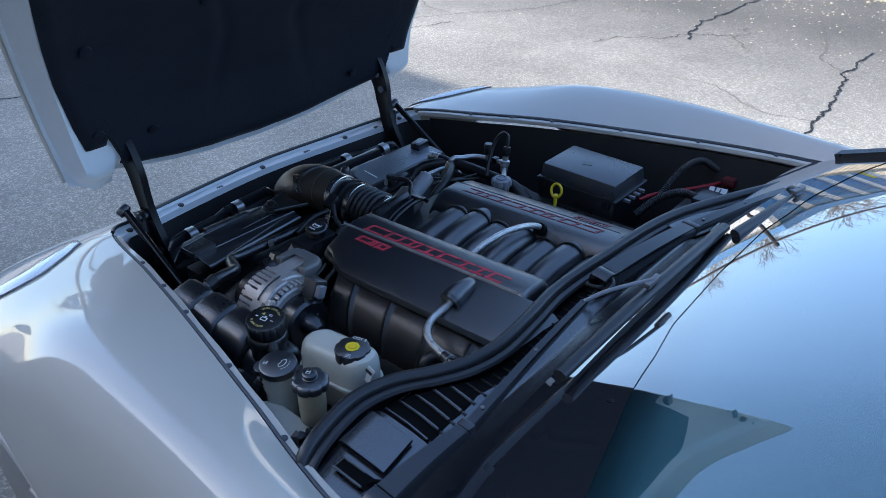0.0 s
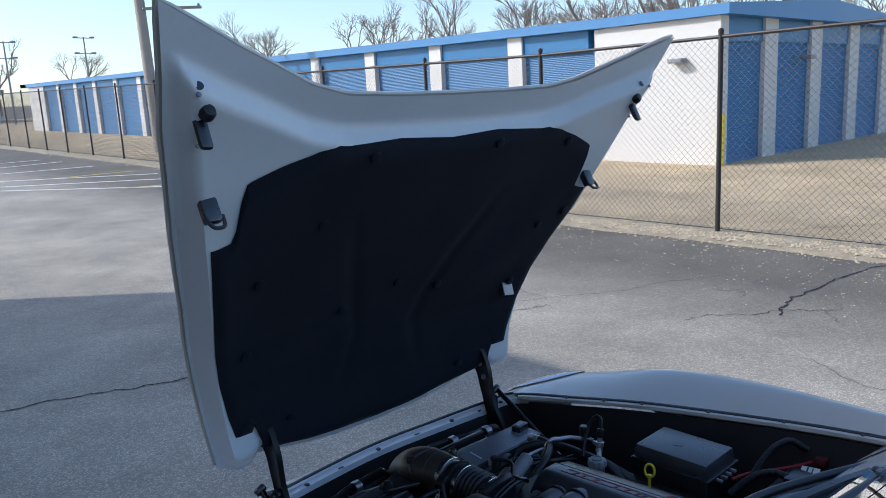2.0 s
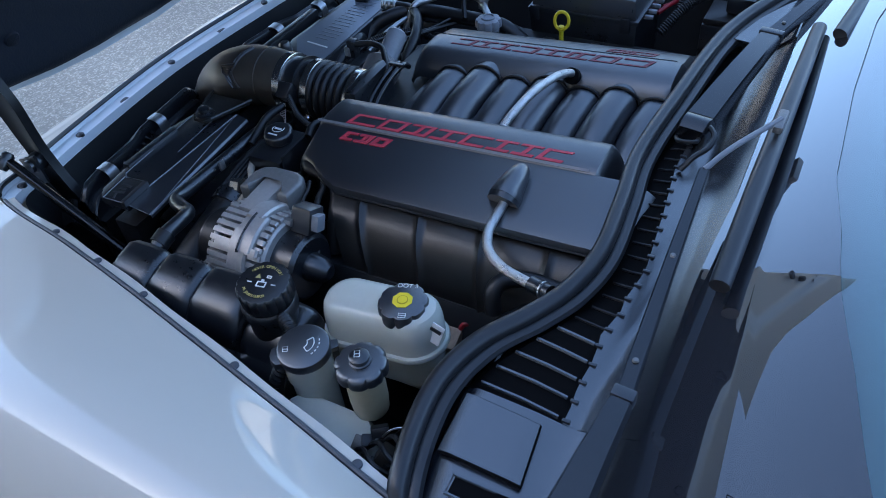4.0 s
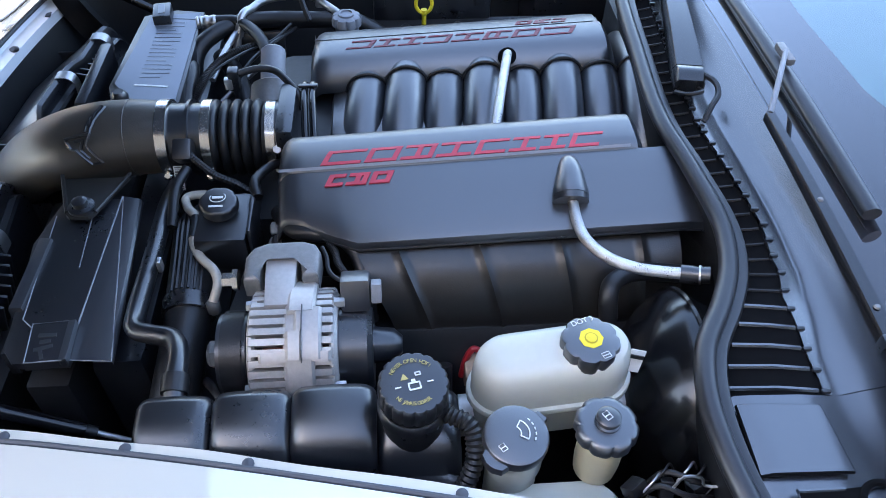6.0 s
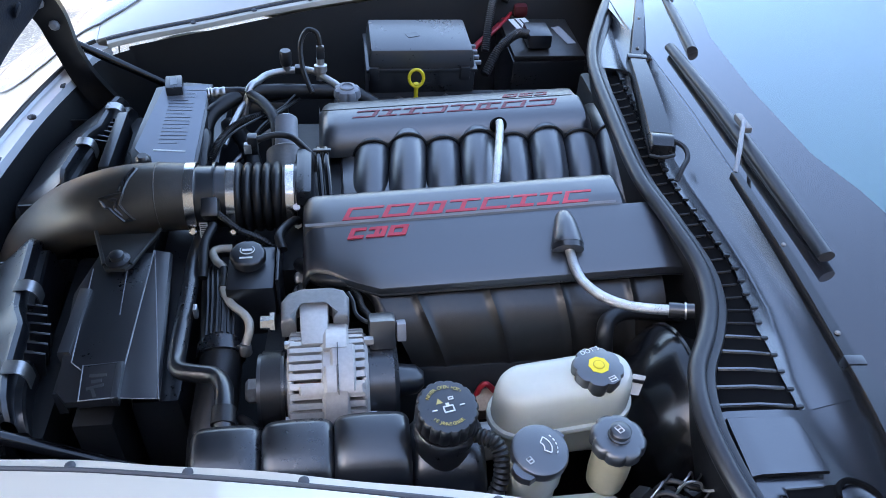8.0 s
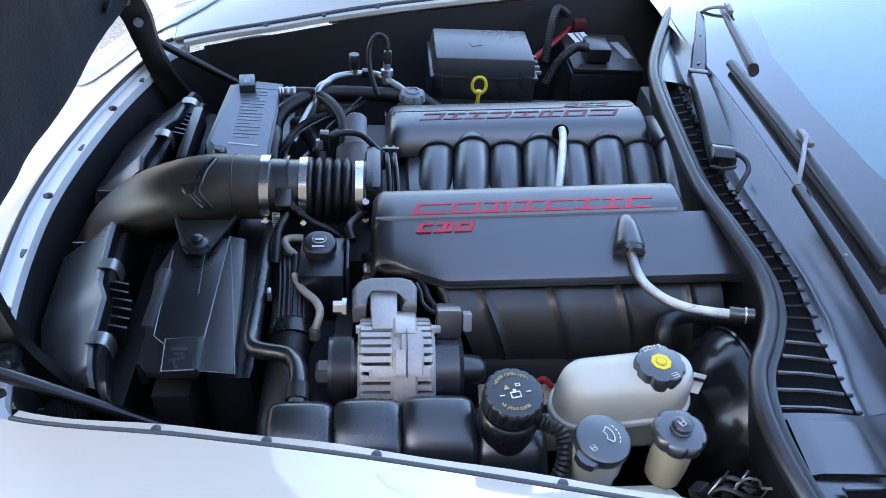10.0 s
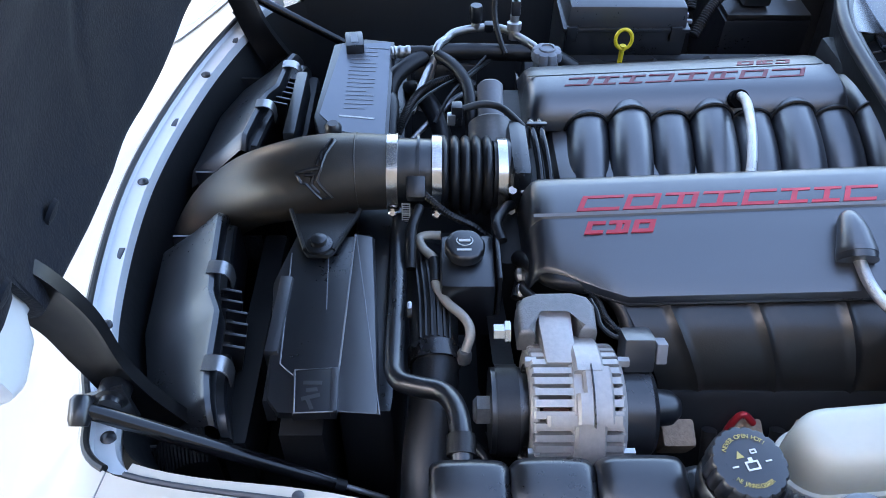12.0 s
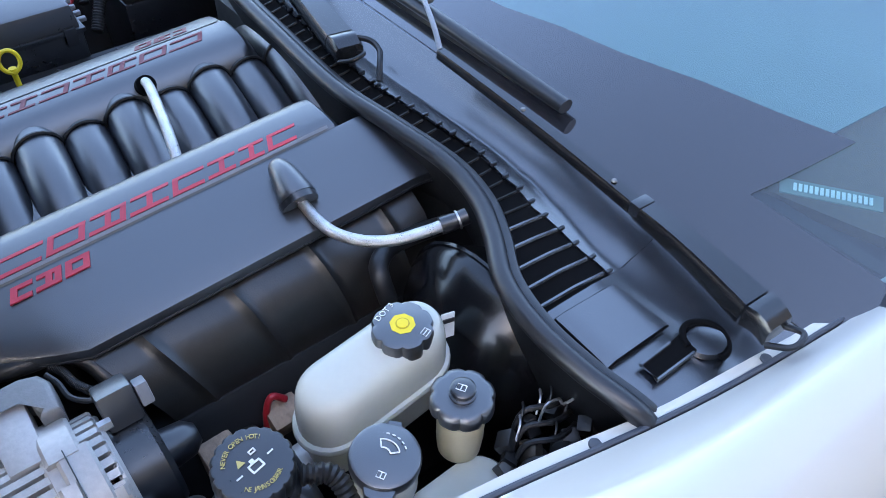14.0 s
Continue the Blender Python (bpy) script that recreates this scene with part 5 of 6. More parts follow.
part("spine_head", prism([(-.336, .008), (-.336, -.030), (-.410, -.028), (-.410, .004)], -.030, .004, .003, (0, 0, .823), (0, 0, 0)), ALU, alt)
part("spine_pad", arc_plate(.070, .0835, 22, 44, .004, -.014), ALU, alt)
part("foot", arc_plate(.060, .0780, 38, 46, .034, -.044), ALU, alt)
part("lower_band", arc_plate(.060, .0785, 44, 130, .006, -.026), ALU, alt)
part("seam", arc_plate(.060, .0842, 0, 46, -.0125, -.0135, bevel=.0002), BLACK, alt)
for y in (.046, -.052):
    for a in (75, 165, 255, 330):
        part("through_bolt", lathe([(0.006, -.006), (0.006, .006)], AC + Vector((.066 * math.cos(radians(a)), y, .066 * math.sin(radians(a)))), (90, 0, 0), seg=6), PIPE, alt)
part("nose", sweep([AC + Vector((0, .046, 0)), AC + Vector((0, .056, 0))], 0.040, 30), BLACK, alt)
pl = part("pulley", sweep([AC + Vector((0, .054, 0)), AC + Vector((0, .055, 0)), AC + Vector((0, .086, 0)), AC + Vector((0, .087, 0))], 0.0470, 40), BLACK, alt)
part("belt", loft([[AC + Vector((x, y, z)) for y in (.058, .082)] for x, z in [(.20, -.035)] + [(.050 * math.sin(radians(a)), .050 * math.cos(radians(a))) for a in range(60, -150, -10)] + [(.06, -.14)]], closed=False), RUBBER, pl)
part("shaft_nut", lathe([(0.017, 0), (0.017, .014), (0.012, .018)], AC + Vector((0, .087, 0)), (-90, 0, 0), seg=6), BRACKET, alt)
part("rear_cover", sweep([AC + Vector((0, -.048, 0)), AC + Vector((0, -.052, 0)), AC + Vector((0, -.082, 0)), AC + Vector((0, -.088, 0))], lambda s: 0.052 if s < .9 else 0.046, 30), BLACK, alt)
part("rear_boss", sweep([AC + Vector((.0, -.086, .004)), AC + Vector((0, -.112, .004)), AC + Vector((0, -.122, .004))], lambda s: 0.022 - 0.012 * s * s, 20), BLACK, alt)
part("connector", box((0.034, 0.034, 0.040), AC + Vector((.035, -.070, .062)), 0.005, (0, 25, 0)), COVER, alt)
part("connector_clip", box((0.018, 0.012, 0.024), AC + Vector((.030, -.094, .066)), 0.002, (0, 25, 0)), GREY, alt)
part("bracket", prism([(-.374, .030), (-.338, .031), (-.322, .022), (-.315, .006), (-.314, -.034), (-.320, -.050), (-.334, -.057), (-.370, -.055), (-.370, -.036), (-.342, -.034), (-.337, -.028), (-.337, .006), (-.342, .012), (-.374, .012)], -.018, .012, .007, (0, 0, .820), seg=3), BRACKET, alt, "grey cast bracket")
part("bracket_bolt", lathe([(0.009, -.016), (0.009, -.004), (0.013, -.004), (0.013, .002)], (-.362, .040, .818), (90, 0, 0), seg=6), STEEL, alt)
part("loom", hose([(-.296, -.062, .806), (-.308, -.070, .803), (-.325, -.074, .801), (-.341, -.082, .800), (-.352, -.090, .796), (-.40, -.115, .76)], 0.0050, 10, 10, ribs=44), RUBBER, alt)
part("cable", hose([(-.316, -.056, .820), (-.330, -.062, .816), (-.348, -.065, .812), (-.361, -.077, .810), (-.366, -.096, .808), (-.378, -.104, .80)], 0.0028, 8, 8), RUBBER, alt)
for k in range(4):
    part("plug_wire", hose([(-.362 - .005 * k, -.098, .815 - .004 * k), (-.364 - .005 * k, -.106, .819 - .004 * k), (-.366 - .005 * k, -.113, .812 - .004 * k)], .0022, 6, 5), GREY, alt)
fh = thing("front_hose", "thick black hose round the front of the engine cover", "hose")
part("hose", hose([(-.20, .012, .770), (-.235, .000, .792), (-.270, -.018, .805), (-.281, -.046, .808), (-.288, -.076, .808), (-.308, -.096, .800), (-.336, -.106, .78), (-.36, -.11, .73)], .0105, 16, 8), RUBBER, fh)


# ---- fluid reservoirs ----
def pictogram(at, w, h, turn, parent):
    """A small printed book sign: an outline with a middle line."""
    m_ = pose(*at, 0, 0, turn)
    for pts in (((-w, -h), (w, -h), (w, h), (-w, h), (-w, -h)), ((0, -h), (0, h))):
        part("print", sweep([m_ @ Vector((x, y, 0)) for x, y in pts], .00055, 5), WHITELET, parent)


def capped(name, label, at, r, h, lobes=8, depth=0.10, tilt=(0, 0, 0)):
    return part(name, lathe([(r * .93, 0), (r, .003), (r, h - .004), (r * .96, h - .001), (r * .90, h)], at, tilt, 64, lobes=lobes, depth=depth), COVER, None, label)


def pill(cx, cy, w, l, n=14):
    out = []
    for k in range(n + 1):
        a = math.pi * k / n
        out.append((cx + w / 2 * math.cos(a), cy + (l - w) / 2 + w / 2 * math.sin(a)))
    for k in range(n + 1):
        a = math.pi + math.pi * k / n
        out.append((cx + w / 2 * math.cos(a), cy - (l - w) / 2 + w / 2 * math.sin(a)))
    return out


br = thing("brake_fluid_reservoir", "milky white brake fluid reservoir with black cap and yellow mark", "fluid reservoir")
loops = []
for s, z in ((.55, .734), (.80, .738), (.86, .755), (.88, .786), (.90, .790), (1.09, .7905), (1.12, .793), (1.12, .797), (1.09, .7995), (.985, .8005), (.975, .818), (.95, .832), (.89, .843), (.78, .850), (.55, .854), (.2, .855)):
    loops.append([Vector((x, y, z + 0.012 * (-.285 - y) / .08)) for x, y in pill(-.507, -.302, .072 * s, .166 - .072 * (1 - s))])
part("tank", loft(loops), MILK, br, angle=38)
cap = part("cap", lathe([(.024, -.012), (.028, -.010), (.0302, -.006), (.0302, .008), (.029, .012), (.0255, .0135)], (-.509, -.338, .858), (0, 0, 8), 64, lobes=8, depth=.09), COVER, br, "black scalloped screw cap")
part("mark", lathe([(.0125, 0), (.0125, .0006)], (-.509, -.338, .8715), seg=8), YELLOW, cap)
part("mark_ring", lathe([(.0068, 0), (.0068, .0005)], (-.509, -.338, .8721), seg=24), mat("dark_yellow", (.5, .36, .01), .5), cap)
part("mark_core", lathe([(.0055, 0), (.0055, .0005)], (-.509, -.338, .8726), seg=24), YELLOW, cap)
lettering("DOT 3", .0085, pose(-.487, -.333, .8718, 0, 0, -72), WHITELET, cap)
pictogram((-.530, -.349, .8717), .0032, .0042, 20, cap)
part("tag", box((.0015, .016, .026), (-.520, -.385, .845), 0, (15, 20, 0)), WHITELET, br, "white paper tag")
part("tag_print", box((.0017, .014, .004), (-.5208, -.386, .852), 0, (15, 20, 0)), BLACK, br)
part("master_cylinder", sweep([Vector((-.50, -.21, .725)), Vector((-.50, -.42, .735))], .024, 18), ALU, br)

cl = thing("clutch_fluid_reservoir", "yellowed plastic clutch reservoir with black knobbed cap", "fluid reservoir")
part("tank", lathe([(.018, .775), (.021, .780), (.0225, .80), (.0225, .85)], (-.600, -.336, 0), seg=26), AMBER, cl)
cp = part("cap", lathe([(.0257, 0), (.030, .003), (.030, .014), (.0276, .017), (.023, .018)], (-.600, -.336, .846), seg=64, lobes=8, depth=.08), COVER, cl)
part("knob", lathe([(.0125, 0), (.0125, .003), (.0105, .004), (.0115, .006), (.0115, .010), (.009, .012)], (-.600, -.336, .863), seg=24), BLACK, cp)
pictogram((-.600, -.334, .8754), .0042, .0030, 30, cp)

ws = thing("washer_filler", "milky washer bottle neck with flip-up black cap", "fluid reservoir")
part("neck", lathe([(.026, .70), (.026, .79), (.029, .80), (.029, .834)], (-.597, -.252, 0), seg=30), MILK, ws)
cp = part("cap", lathe([(.029, 0), (.0315, .002), (.032, .010), (.0307, .014), (.028, .0155)], (-.597, -.252, .832), (2, -4, 0), seg=48), COVER, ws)
part("hinge_tab", prism([(-.012, -.020), (.012, -.020), (.009, -.004), (.006, .010), (-.006, .010), (-.009, -.004)], 0, .006, .002, (-.579, -.275, .832), (2, -4, -140)), COVER, ws)
part("thumb_tab", prism([(-.020, -.020), (.020, -.020), (.012, .010), (.004, .014), (-.004, .014), (-.012, .010)], 0, .010, .003, (-.616, -.233, .832), (2, -4, 46)), COVER, ws)
part("print", sweep([Vector((-.597 + .015 * math.cos(a), -.250 + .015 * math.sin(a), .8482)) for a in [math.radians(-120 + 10 * k) for k in range(10)]], .0007, 5), WHITELET, cp)
part("print", sweep([Vector((-.597 + .007 * math.cos(a), -.250 + .007 * math.sin(a), .8482)) for a in [math.radians(-120 + 10 * k) for k in range(10)]], .0007, 5), WHITELET, cp)
for a in (-120, -30):
    part("print", sweep([Vector((-.597 + r * math.cos(radians(a)), -.250 + r * math.sin(radians(a)), .8482)) for r in (.007, .015)], .0007, 5), WHITELET, cp)
for k in range(6):
    a = math.radians(-110 + 15 * k)
    part("print", box((.003, .0012, .0006), (-.597 + .021 * math.cos(a), -.250 + .021 * math.sin(a), .8480), 0, (0, 0, math.degrees(a) + 90)), WHITELET, cp)
pictogram((-.612, -.238, .8487), .0036, .0028, 30, cp)
part("bottle", loft([[Vector((x, y, z)) for x, y in pill(-.640, -.295, .060 * s, .13 * s)] for s, z in ((.8, .68), (1, .70), (1, .765), (.9, .775), (.6, .780))]), MILK, ws)

st = thing("coolant_tank", "black moulded coolant surge tank with ribbed lobes", "coolant tank")
for k, (y0, y1) in enumerate(((.126, .048), (.048, -.033), (-.033, -.119), (-.119, -.205))):
    h = (.816, .820, .824, .806)[k]
    rows = []
    for i in range(25):
        f = .5 - .5 * math.cos(math.pi * i / 24)
        y = y0 + (y1 - y0) * f
        e = (1 - abs(2 * f - 1) ** 9)
        top = h - .009 * (1 - e) - .003 * (2 * f - 1) ** 2 - .002
        rows.append([Vector((-.506, y, .68)), Vector((-.506 - .004 * (1 - e), y, top - .020)), Vector((-.511 - .003 * (1 - e), y, top - .006)), Vector((-.522, y, top)), Vector((-.545, y, top - .004)),
                     Vector((-.570, y, top - .014 + .003 * e)), Vector((-.583, y, top - .026)), Vector((-.590, y, top - .042)), Vector((-.592, y, .76)), Vector((-.600, y, .755)), Vector((-.615, y, .735)), Vector((-.617, y, .68))])
    part("lobe", loft(rows), BLACK, st, angle=50)
part("neck", lathe([(.032, .78), (.032, .815), (.036, .818), (.036, .828), (.033, .832)], (-.545, -.157, 0), seg=30), BLACK, st)
cp = part("cap", lathe([(.034, 0), (.035, .002), (.035, .024), (.033, .027), (.031, .0275)], (-.543, -.157, .836), (2, -5, 0), 72, lobes=18, depth=.05), BLACK, st, "black pressure cap with yellow warning print")
m0 = pose(-.5454, -.158, .8637, 2, -5, 0) @ pose(0, 0, 0, 0, 0, -78)
for text, r0, a0, step, mt in (("NEVER OPEN HOT!", .0235, 142, -7.6, YELLOWLET), ("NE JAMAIS OUVRIR", .0235, 218, 5.2, YELLOWLET)):
    for i, ch in enumerate(text):
        if ch != " ":
            a = radians(a0 + step * i)
            lettering(ch, .0058, m0 @ pose(r0 * math.cos(a), r0 * math.sin(a), .0006, 0, 0, math.degrees(a) + (-90 if step < 0 else 90)), mt, cp)
tri = bmesh.new()
tri.faces.new([tri.verts.new(m0 @ Vector(p)) for p in ((-.012, .004, .0006), (-.004, .004, .0006), (-.008, .011, .0006))])
part("warning_triangle", tri, YELLOWLET, cp, smooth=False)
for x, y, w, h in ((.006, .0095, .006, .0012), (.006, .0065, .006, .0012), (.0035, .008, .0012, .004), (.0085, .008, .0012, .004), (0, -.001, .012, .0016), (0, -.008, .012, .0016), (-.0055, -.0045, .0016, .006), (.0055, -.0045, .0016, .006), (0, .0015, .004, .003), (-.016, -.003, .006, .0014), (.016, -.003, .006, .0014)):
    b = box((w, h, .0006), (x, y, .0006))
    b.transform(m0)
    part("print", b, WHITELET, cp)
part("overflow_hose", hose([(-.560, -.190, .828), (-.575, -.212, .825), (-.597, -.215, .805), (-.612, -.205, .775), (-.615, -.195, .74)], .0100, 14, 10, ribs=22, depth=.2), RUBBER, st)

ps = thing("power_steering_reservoir", "black power steering reservoir with symbol on its cap", "fluid reservoir")
part("body", box((.092, .068, .095), (-.224, .079, .744), .008, (0, 0, 0)), BLACK, ps)
part("bracket", box((.100, .005, .11), (-.216, .041, .748), .002), BLACK, ps)
part("neck", lathe([(.021, .78), (.021, .800)], (-.215, .083, 0), seg=24), BLACK, ps)
cp = part("cap", lathe([(.023, 0), (.025, .002), (.025, .012), (.023, .015), (.020, .016)], (-.215, .083, .797), (2, -6, 0), 48, lobes=6, depth=.06), BLACK, ps)
part("print", sweep([Vector((-.213 + .010 * math.cos(a), .083 + .010 * math.sin(a), .8140 - .0010 * math.cos(a))) for a in [2 * math.pi * k / 24 for k in range(25)]], .0007, 5), WHITELET, cp)
part("print", box((.004, .014, .0006), (-.213, .083, .8140), 0, (0, -6, 0)), WHITELET, cp)
part("print", box((.003, .018, .0006), (-.228, .084, .8126), 0, (0, -6, 0)), WHITELET, cp)
pp = thing("steering_pipe", "tan coated steel fluid pipe", "pipe")
part("pipe", hose([(-.163, .112, .775), (-.162, .130, .774), (-.168, .140, .773), (-.186, .134, .772), (-.204, .121, .771), (-.244, .119, .770), (-.275, .106, .770), (-.300, .085, .770), (-.320, .078, .766), (-.338, .084, .752)], .0060, 12, 8), BEIGEPIPE, pp)
part("sleeve", hose([(-.204, .121, .771), (-.222, .119, .7705), (-.244, .119, .770)], .0072, 12, 6), RUBBER, pp)
part("fitting", lathe([(.009, -.012), (.009, .002), (.006, .006)], (-.338, .085, .748), seg=8), BRACKET, pp)


# ---- front of the bay: radiator panels, air filter boxes, hoses ----
rad = thing("radiator", "black radiator with dark core under flat cover panels", "radiator")
rp = part("cover_panel", prism([(-.440, .224), (-.168, .222), (-.165, .300), (-.25, .318), (-.420, .300), (-.438, .286)], .768, .778, .003), BLACK, rad)
part("ramp", loft([[Vector((x, y0, .7785)), Vector((x, y0 - .004, .7795)), Vector((x, y1 + .003, .7745)), Vector((x, y1, .771)), Vector((x, y1, .766))] for x, y0, y1 in ((-.166, .224, .199), (-.30, .2265, .188), (-.437, .227, .178))], closed=False), COVER, rp, angle=30)
part("ramp_edge", sweep([Vector((-.166, .2235, .7795)), Vector((-.437, .2265, .7795))], .0012, 6), GREY, rp)
pt = part("plate", prism([(-.444, .223), (-.388, .226), (-.392, .274), (-.447, .268)], .776, .7885, .003), BLACK, rp)
part("plate_lip", prism([(-.4435, .2215), (-.3875, .2245), (-.3885, .2325), (-.4445, .2295)], .780, .7905, .001), COVER, pt)
for k, (w, h) in enumerate(((.005, .020), (.005, .012), (.005, .020), (.014, .004))):
    part("plate_mark", box((w, h, .0012), (-.408 - .009 * k, .251, .7888), 0, (0, 0, 8 * k)), COVER, pt)
for q in ([(-.444, .226, .7890), (-.388, .229, .7890), (-.391, .272, .7890), (-.446, .266, .7890), (-.444, .226, .7890)], [(-.166, .2225, .7792), (-.437, .1785, .7730), (-.437, .2265, .7795)], [(-.20, .302, .7785), (-.375, .292, .7785), (-.392, .274, .7785)]):
    part("edge", sweep([Vector(v) for v in q], .0009, 6), GREY, rp)
part("side_rail", prism([(-.362, .296), (-.245, .294), (-.243, .310), (-.362, .312)], .735, .784, .004), COVER, rp)
part("rail_tab", prism([(-.420, .295), (-.366, .296), (-.366, .307), (-.420, .306)], .735, .773, .003), BLACK, rp)
part("scribe", box((.10, .0012, .0008), (-.245, .252, .7783), 0, (0, 0, 4)), GREY, rp)
rq = part("cover_panel", prism([(.040, .190), (.355, .192), (.365, .245), (.345, .300), (.120, .312), (.040, .29)], .72, .767, .004), BLACK, rad)
part("foil_label", prism([(.060, .197), (.350, .198), (.340, .285), (.125, .303), (.08, .27)], .7672, .7685, .0), STICKER, rq, "grey foil emissions label")
part("clip", box((.05, .032, .022), (.333, .262, .775), .004, (0, 0, 8)), BLACK, rq)
part("label_strip", box((.004, .056, .0006), (.115, .243, .7690), 0, (0, 0, -8)), WHITELET, rq)
for k in range(15):
    part("label_print", box((.0022, .046 if k % 4 else .034, .0005), (.140 + .0125 * k, .243 if k % 4 else .249, .7689), 0, (0, 0, -4)), GREY, rq)
part("label_edge", box((.003, .078, .0006), (.330, .240, .7689), 0, (0, 0, -6)), GREY, rq)
part("clip_print", box((.030, .012, .0008), (.333, .262, .7865), 0, (0, 0, 8)), GREY, rq)
part("rear_rail", box((.18, .02, .05), (.16, .345, .745), .006), BLACK, rq)

part("core", box((.86, .05, .36), (0, .27, .54), .004), DARK, rad)
part("fan_shroud", box((.80, .07, .34), (0, .20, .55), .02), BLACK, rad)


def edge_y(x):
    """Front edge of the filter lid, close behind the front flange."""
    return lerp(abs(x), [(0, .525), (.25, .502), (.36, .468), (.42, .440)])


LID_LIP = [(0, .415), (.35, .403), (.48, .396), (.56, .382), (.85, .374), (1, .361)]


def filter_box(x0, x1, label):
    """Half of the air filter housing: a rolled rear lip, ribs, and a smooth lid that falls to the front."""
    b_ = thing("air_filter_box", label, "air filter box", "air filter boxes")
    n = 30
    rows = []
    for i in range(n + 1):
        k = i / n
        x = x0 + (x1 - x0) * k
        lip = lerp(k, LID_LIP)
        e = .02 * max(0, abs(k - .5) * 2 - .9) / .1
        fall = edge_y(x) - lip
        rows.append([Vector((x, lip - .012, .64)), Vector((x, lip - .012, .724 - e)), Vector((x, lip - .009, .728 - e)), Vector((x, lip, .729 - e)), Vector((x, lip, .744 - e)), Vector((x, lip + .003, .7505 - e)), Vector((x, lip + .009, .7535 - e)),
                     Vector((x, lip + .013, .7515 - e)), Vector((x, lip + fall * .5, .716 - e)), Vector((x, edge_y(x), .676 - e)), Vector((x, edge_y(x) + .004, .62)), Vector((x, edge_y(x) + .004, .50))])
    part("housing", loft(rows, closed=False), BLACK, b_, angle=30)
    part("end", box((.004, .13, .18), (x0, .44, .60), .001), BLACK, b_)
    part("end", box((.004, .13, .18), (x1, .44, .60), .001), BLACK, b_)
    part("lower_half", box((abs(x1 - x0), .034, .10), ((x0 + x1) / 2, .352, .645), .008), DARK, b_)
    for k in (.36, .80):
        x = x0 + (x1 - x0) * k
        lip = lerp(k, LID_LIP)
        clip_ = spline([(x, lip + .012, .7545), (x, lip + .002, .7555), (x, lip - .008, .754), (x, lip - .015, .748), (x, lip - .018, .738), (x, lip - .018, .722)], 5)
        part("spring_clip", shell([[p + Vector((d_, 0, 0)) for d_ in (-.011, -.004, .004, .011)] for p in clip_], .0018), CLIPSTEEL, b_)
    for j in range(6):
        x = x0 + (x1 - x0) * (.44 + .052 * j)
        part("rib", box((.004, .026, .050), (x, lerp(.44 + .052 * j, LID_LIP) - .012, .716), .001, (14, 0, 0)), BLACK, b_)
    xe = x1 + (.012 if x1 > x0 else -.012)
    part("corrugated_seal", loft([[Vector((xe + (x1 - x0) * .03 * f, .372 + .10 * j / 44, .724 - .10 * (j / 44) ** 2 - .022 * f + (.003 if j % 2 else 0))) for f in (-.6, 0, .6, 1.2)] for j in range(45)], closed=False), RUBBER, b_, smooth=False)
    return b_


filter_box(-.075, -.425, "black air filter box lid with steel clips")
filter_box(.075, .355, "smaller black air filter box lid with steel clips")

hz = thing("radiator_hose", "black bent coolant pipe along the radiator", "hose")
part("pipe", hose([(-.10, .168, .745), (-.17, .168, .762), (-.27, .166, .768), (-.36, .166, .772), (-.395, .160, .778), (-.408, .138, .782), (-.418, .112, .786), (-.445, .098, .795), (-.480, .094, .798), (-.515, .094, .785)], .0115, 14, 8), BLACK, hz)
part("clamp", sweep([Vector((-.478, .094, .798)), Vector((-.498, .094, .793))], .0145, 16), RUBBER, hz)
part("clip", box((.012, .006, .018), (-.295, .150, .778), .002), PIPE, hz)
lh = thing("lower_hose", "thick black ribbed radiator hose", "hose")
part("ribbed_cover", hose([(-.14, .13, .70), (-.20, .128, .735), (-.265, .122, .738), (-.325, .120, .730)], .030, 20, 10, ribs=0), RUBBER, lh)
for k in range(6):
    a = -.6 + .25 * k
    part("rib", hose([(-.15, .13 - .03 * math.sin(a), .705 + .03 * math.cos(a)), (-.20, .128 - .03 * math.sin(a), .737 + .03 * math.cos(a)), (-.265, .122 - .03 * math.sin(a), .740 + .03 * math.cos(a)), (-.32, .12 - .03 * math.sin(a), .731 + .03 * math.cos(a))], .0022, 5, 6), RUBBER, lh)
part("clamp", sweep([Vector((-.318, .120, .731)), Vector((-.338, .119, .727))], .033, 20), BLACK, lh)
part("hose", hose([(-.33, .119, .728), (-.385, .122, .712), (-.44, .128, .69), (-.50, .13, .66)], .029, 20, 8), RUBBER, lh)
sw = thing("small_hoses", "bundle of thin black hoses beside the engine", "hose")
for pts, r in (([(-.20, .035, .80), (-.17, .04, .805), (-.12, .02, .79), (-.10, .01, .76)], .007), ([(-.26, .02, .76), (-.22, .01, .765), (-.16, .005, .76)], .006),
               ([(-.30, -.01, .79), (-.26, .01, .775), (-.22, .005, .755)], .006), ([(-.42, .09, .70), (-.45, .07, .72), (-.48, .05, .71)], .006), ([(-.22, .15, .77), (-.17, .15, .79), (-.13, .14, .795)], .007)):
    part("hose", hose(pts, r, 10, 8), RUBBER, sw)
for k in range(3):
    part("fitting", lathe([(.006, -.008), (.008, -.004), (.008, .004), (.006, .008)], (-.235 - .02 * k, .012, .775 - .008 * k), (0, 60, 0), seg=8), PIPE, sw)

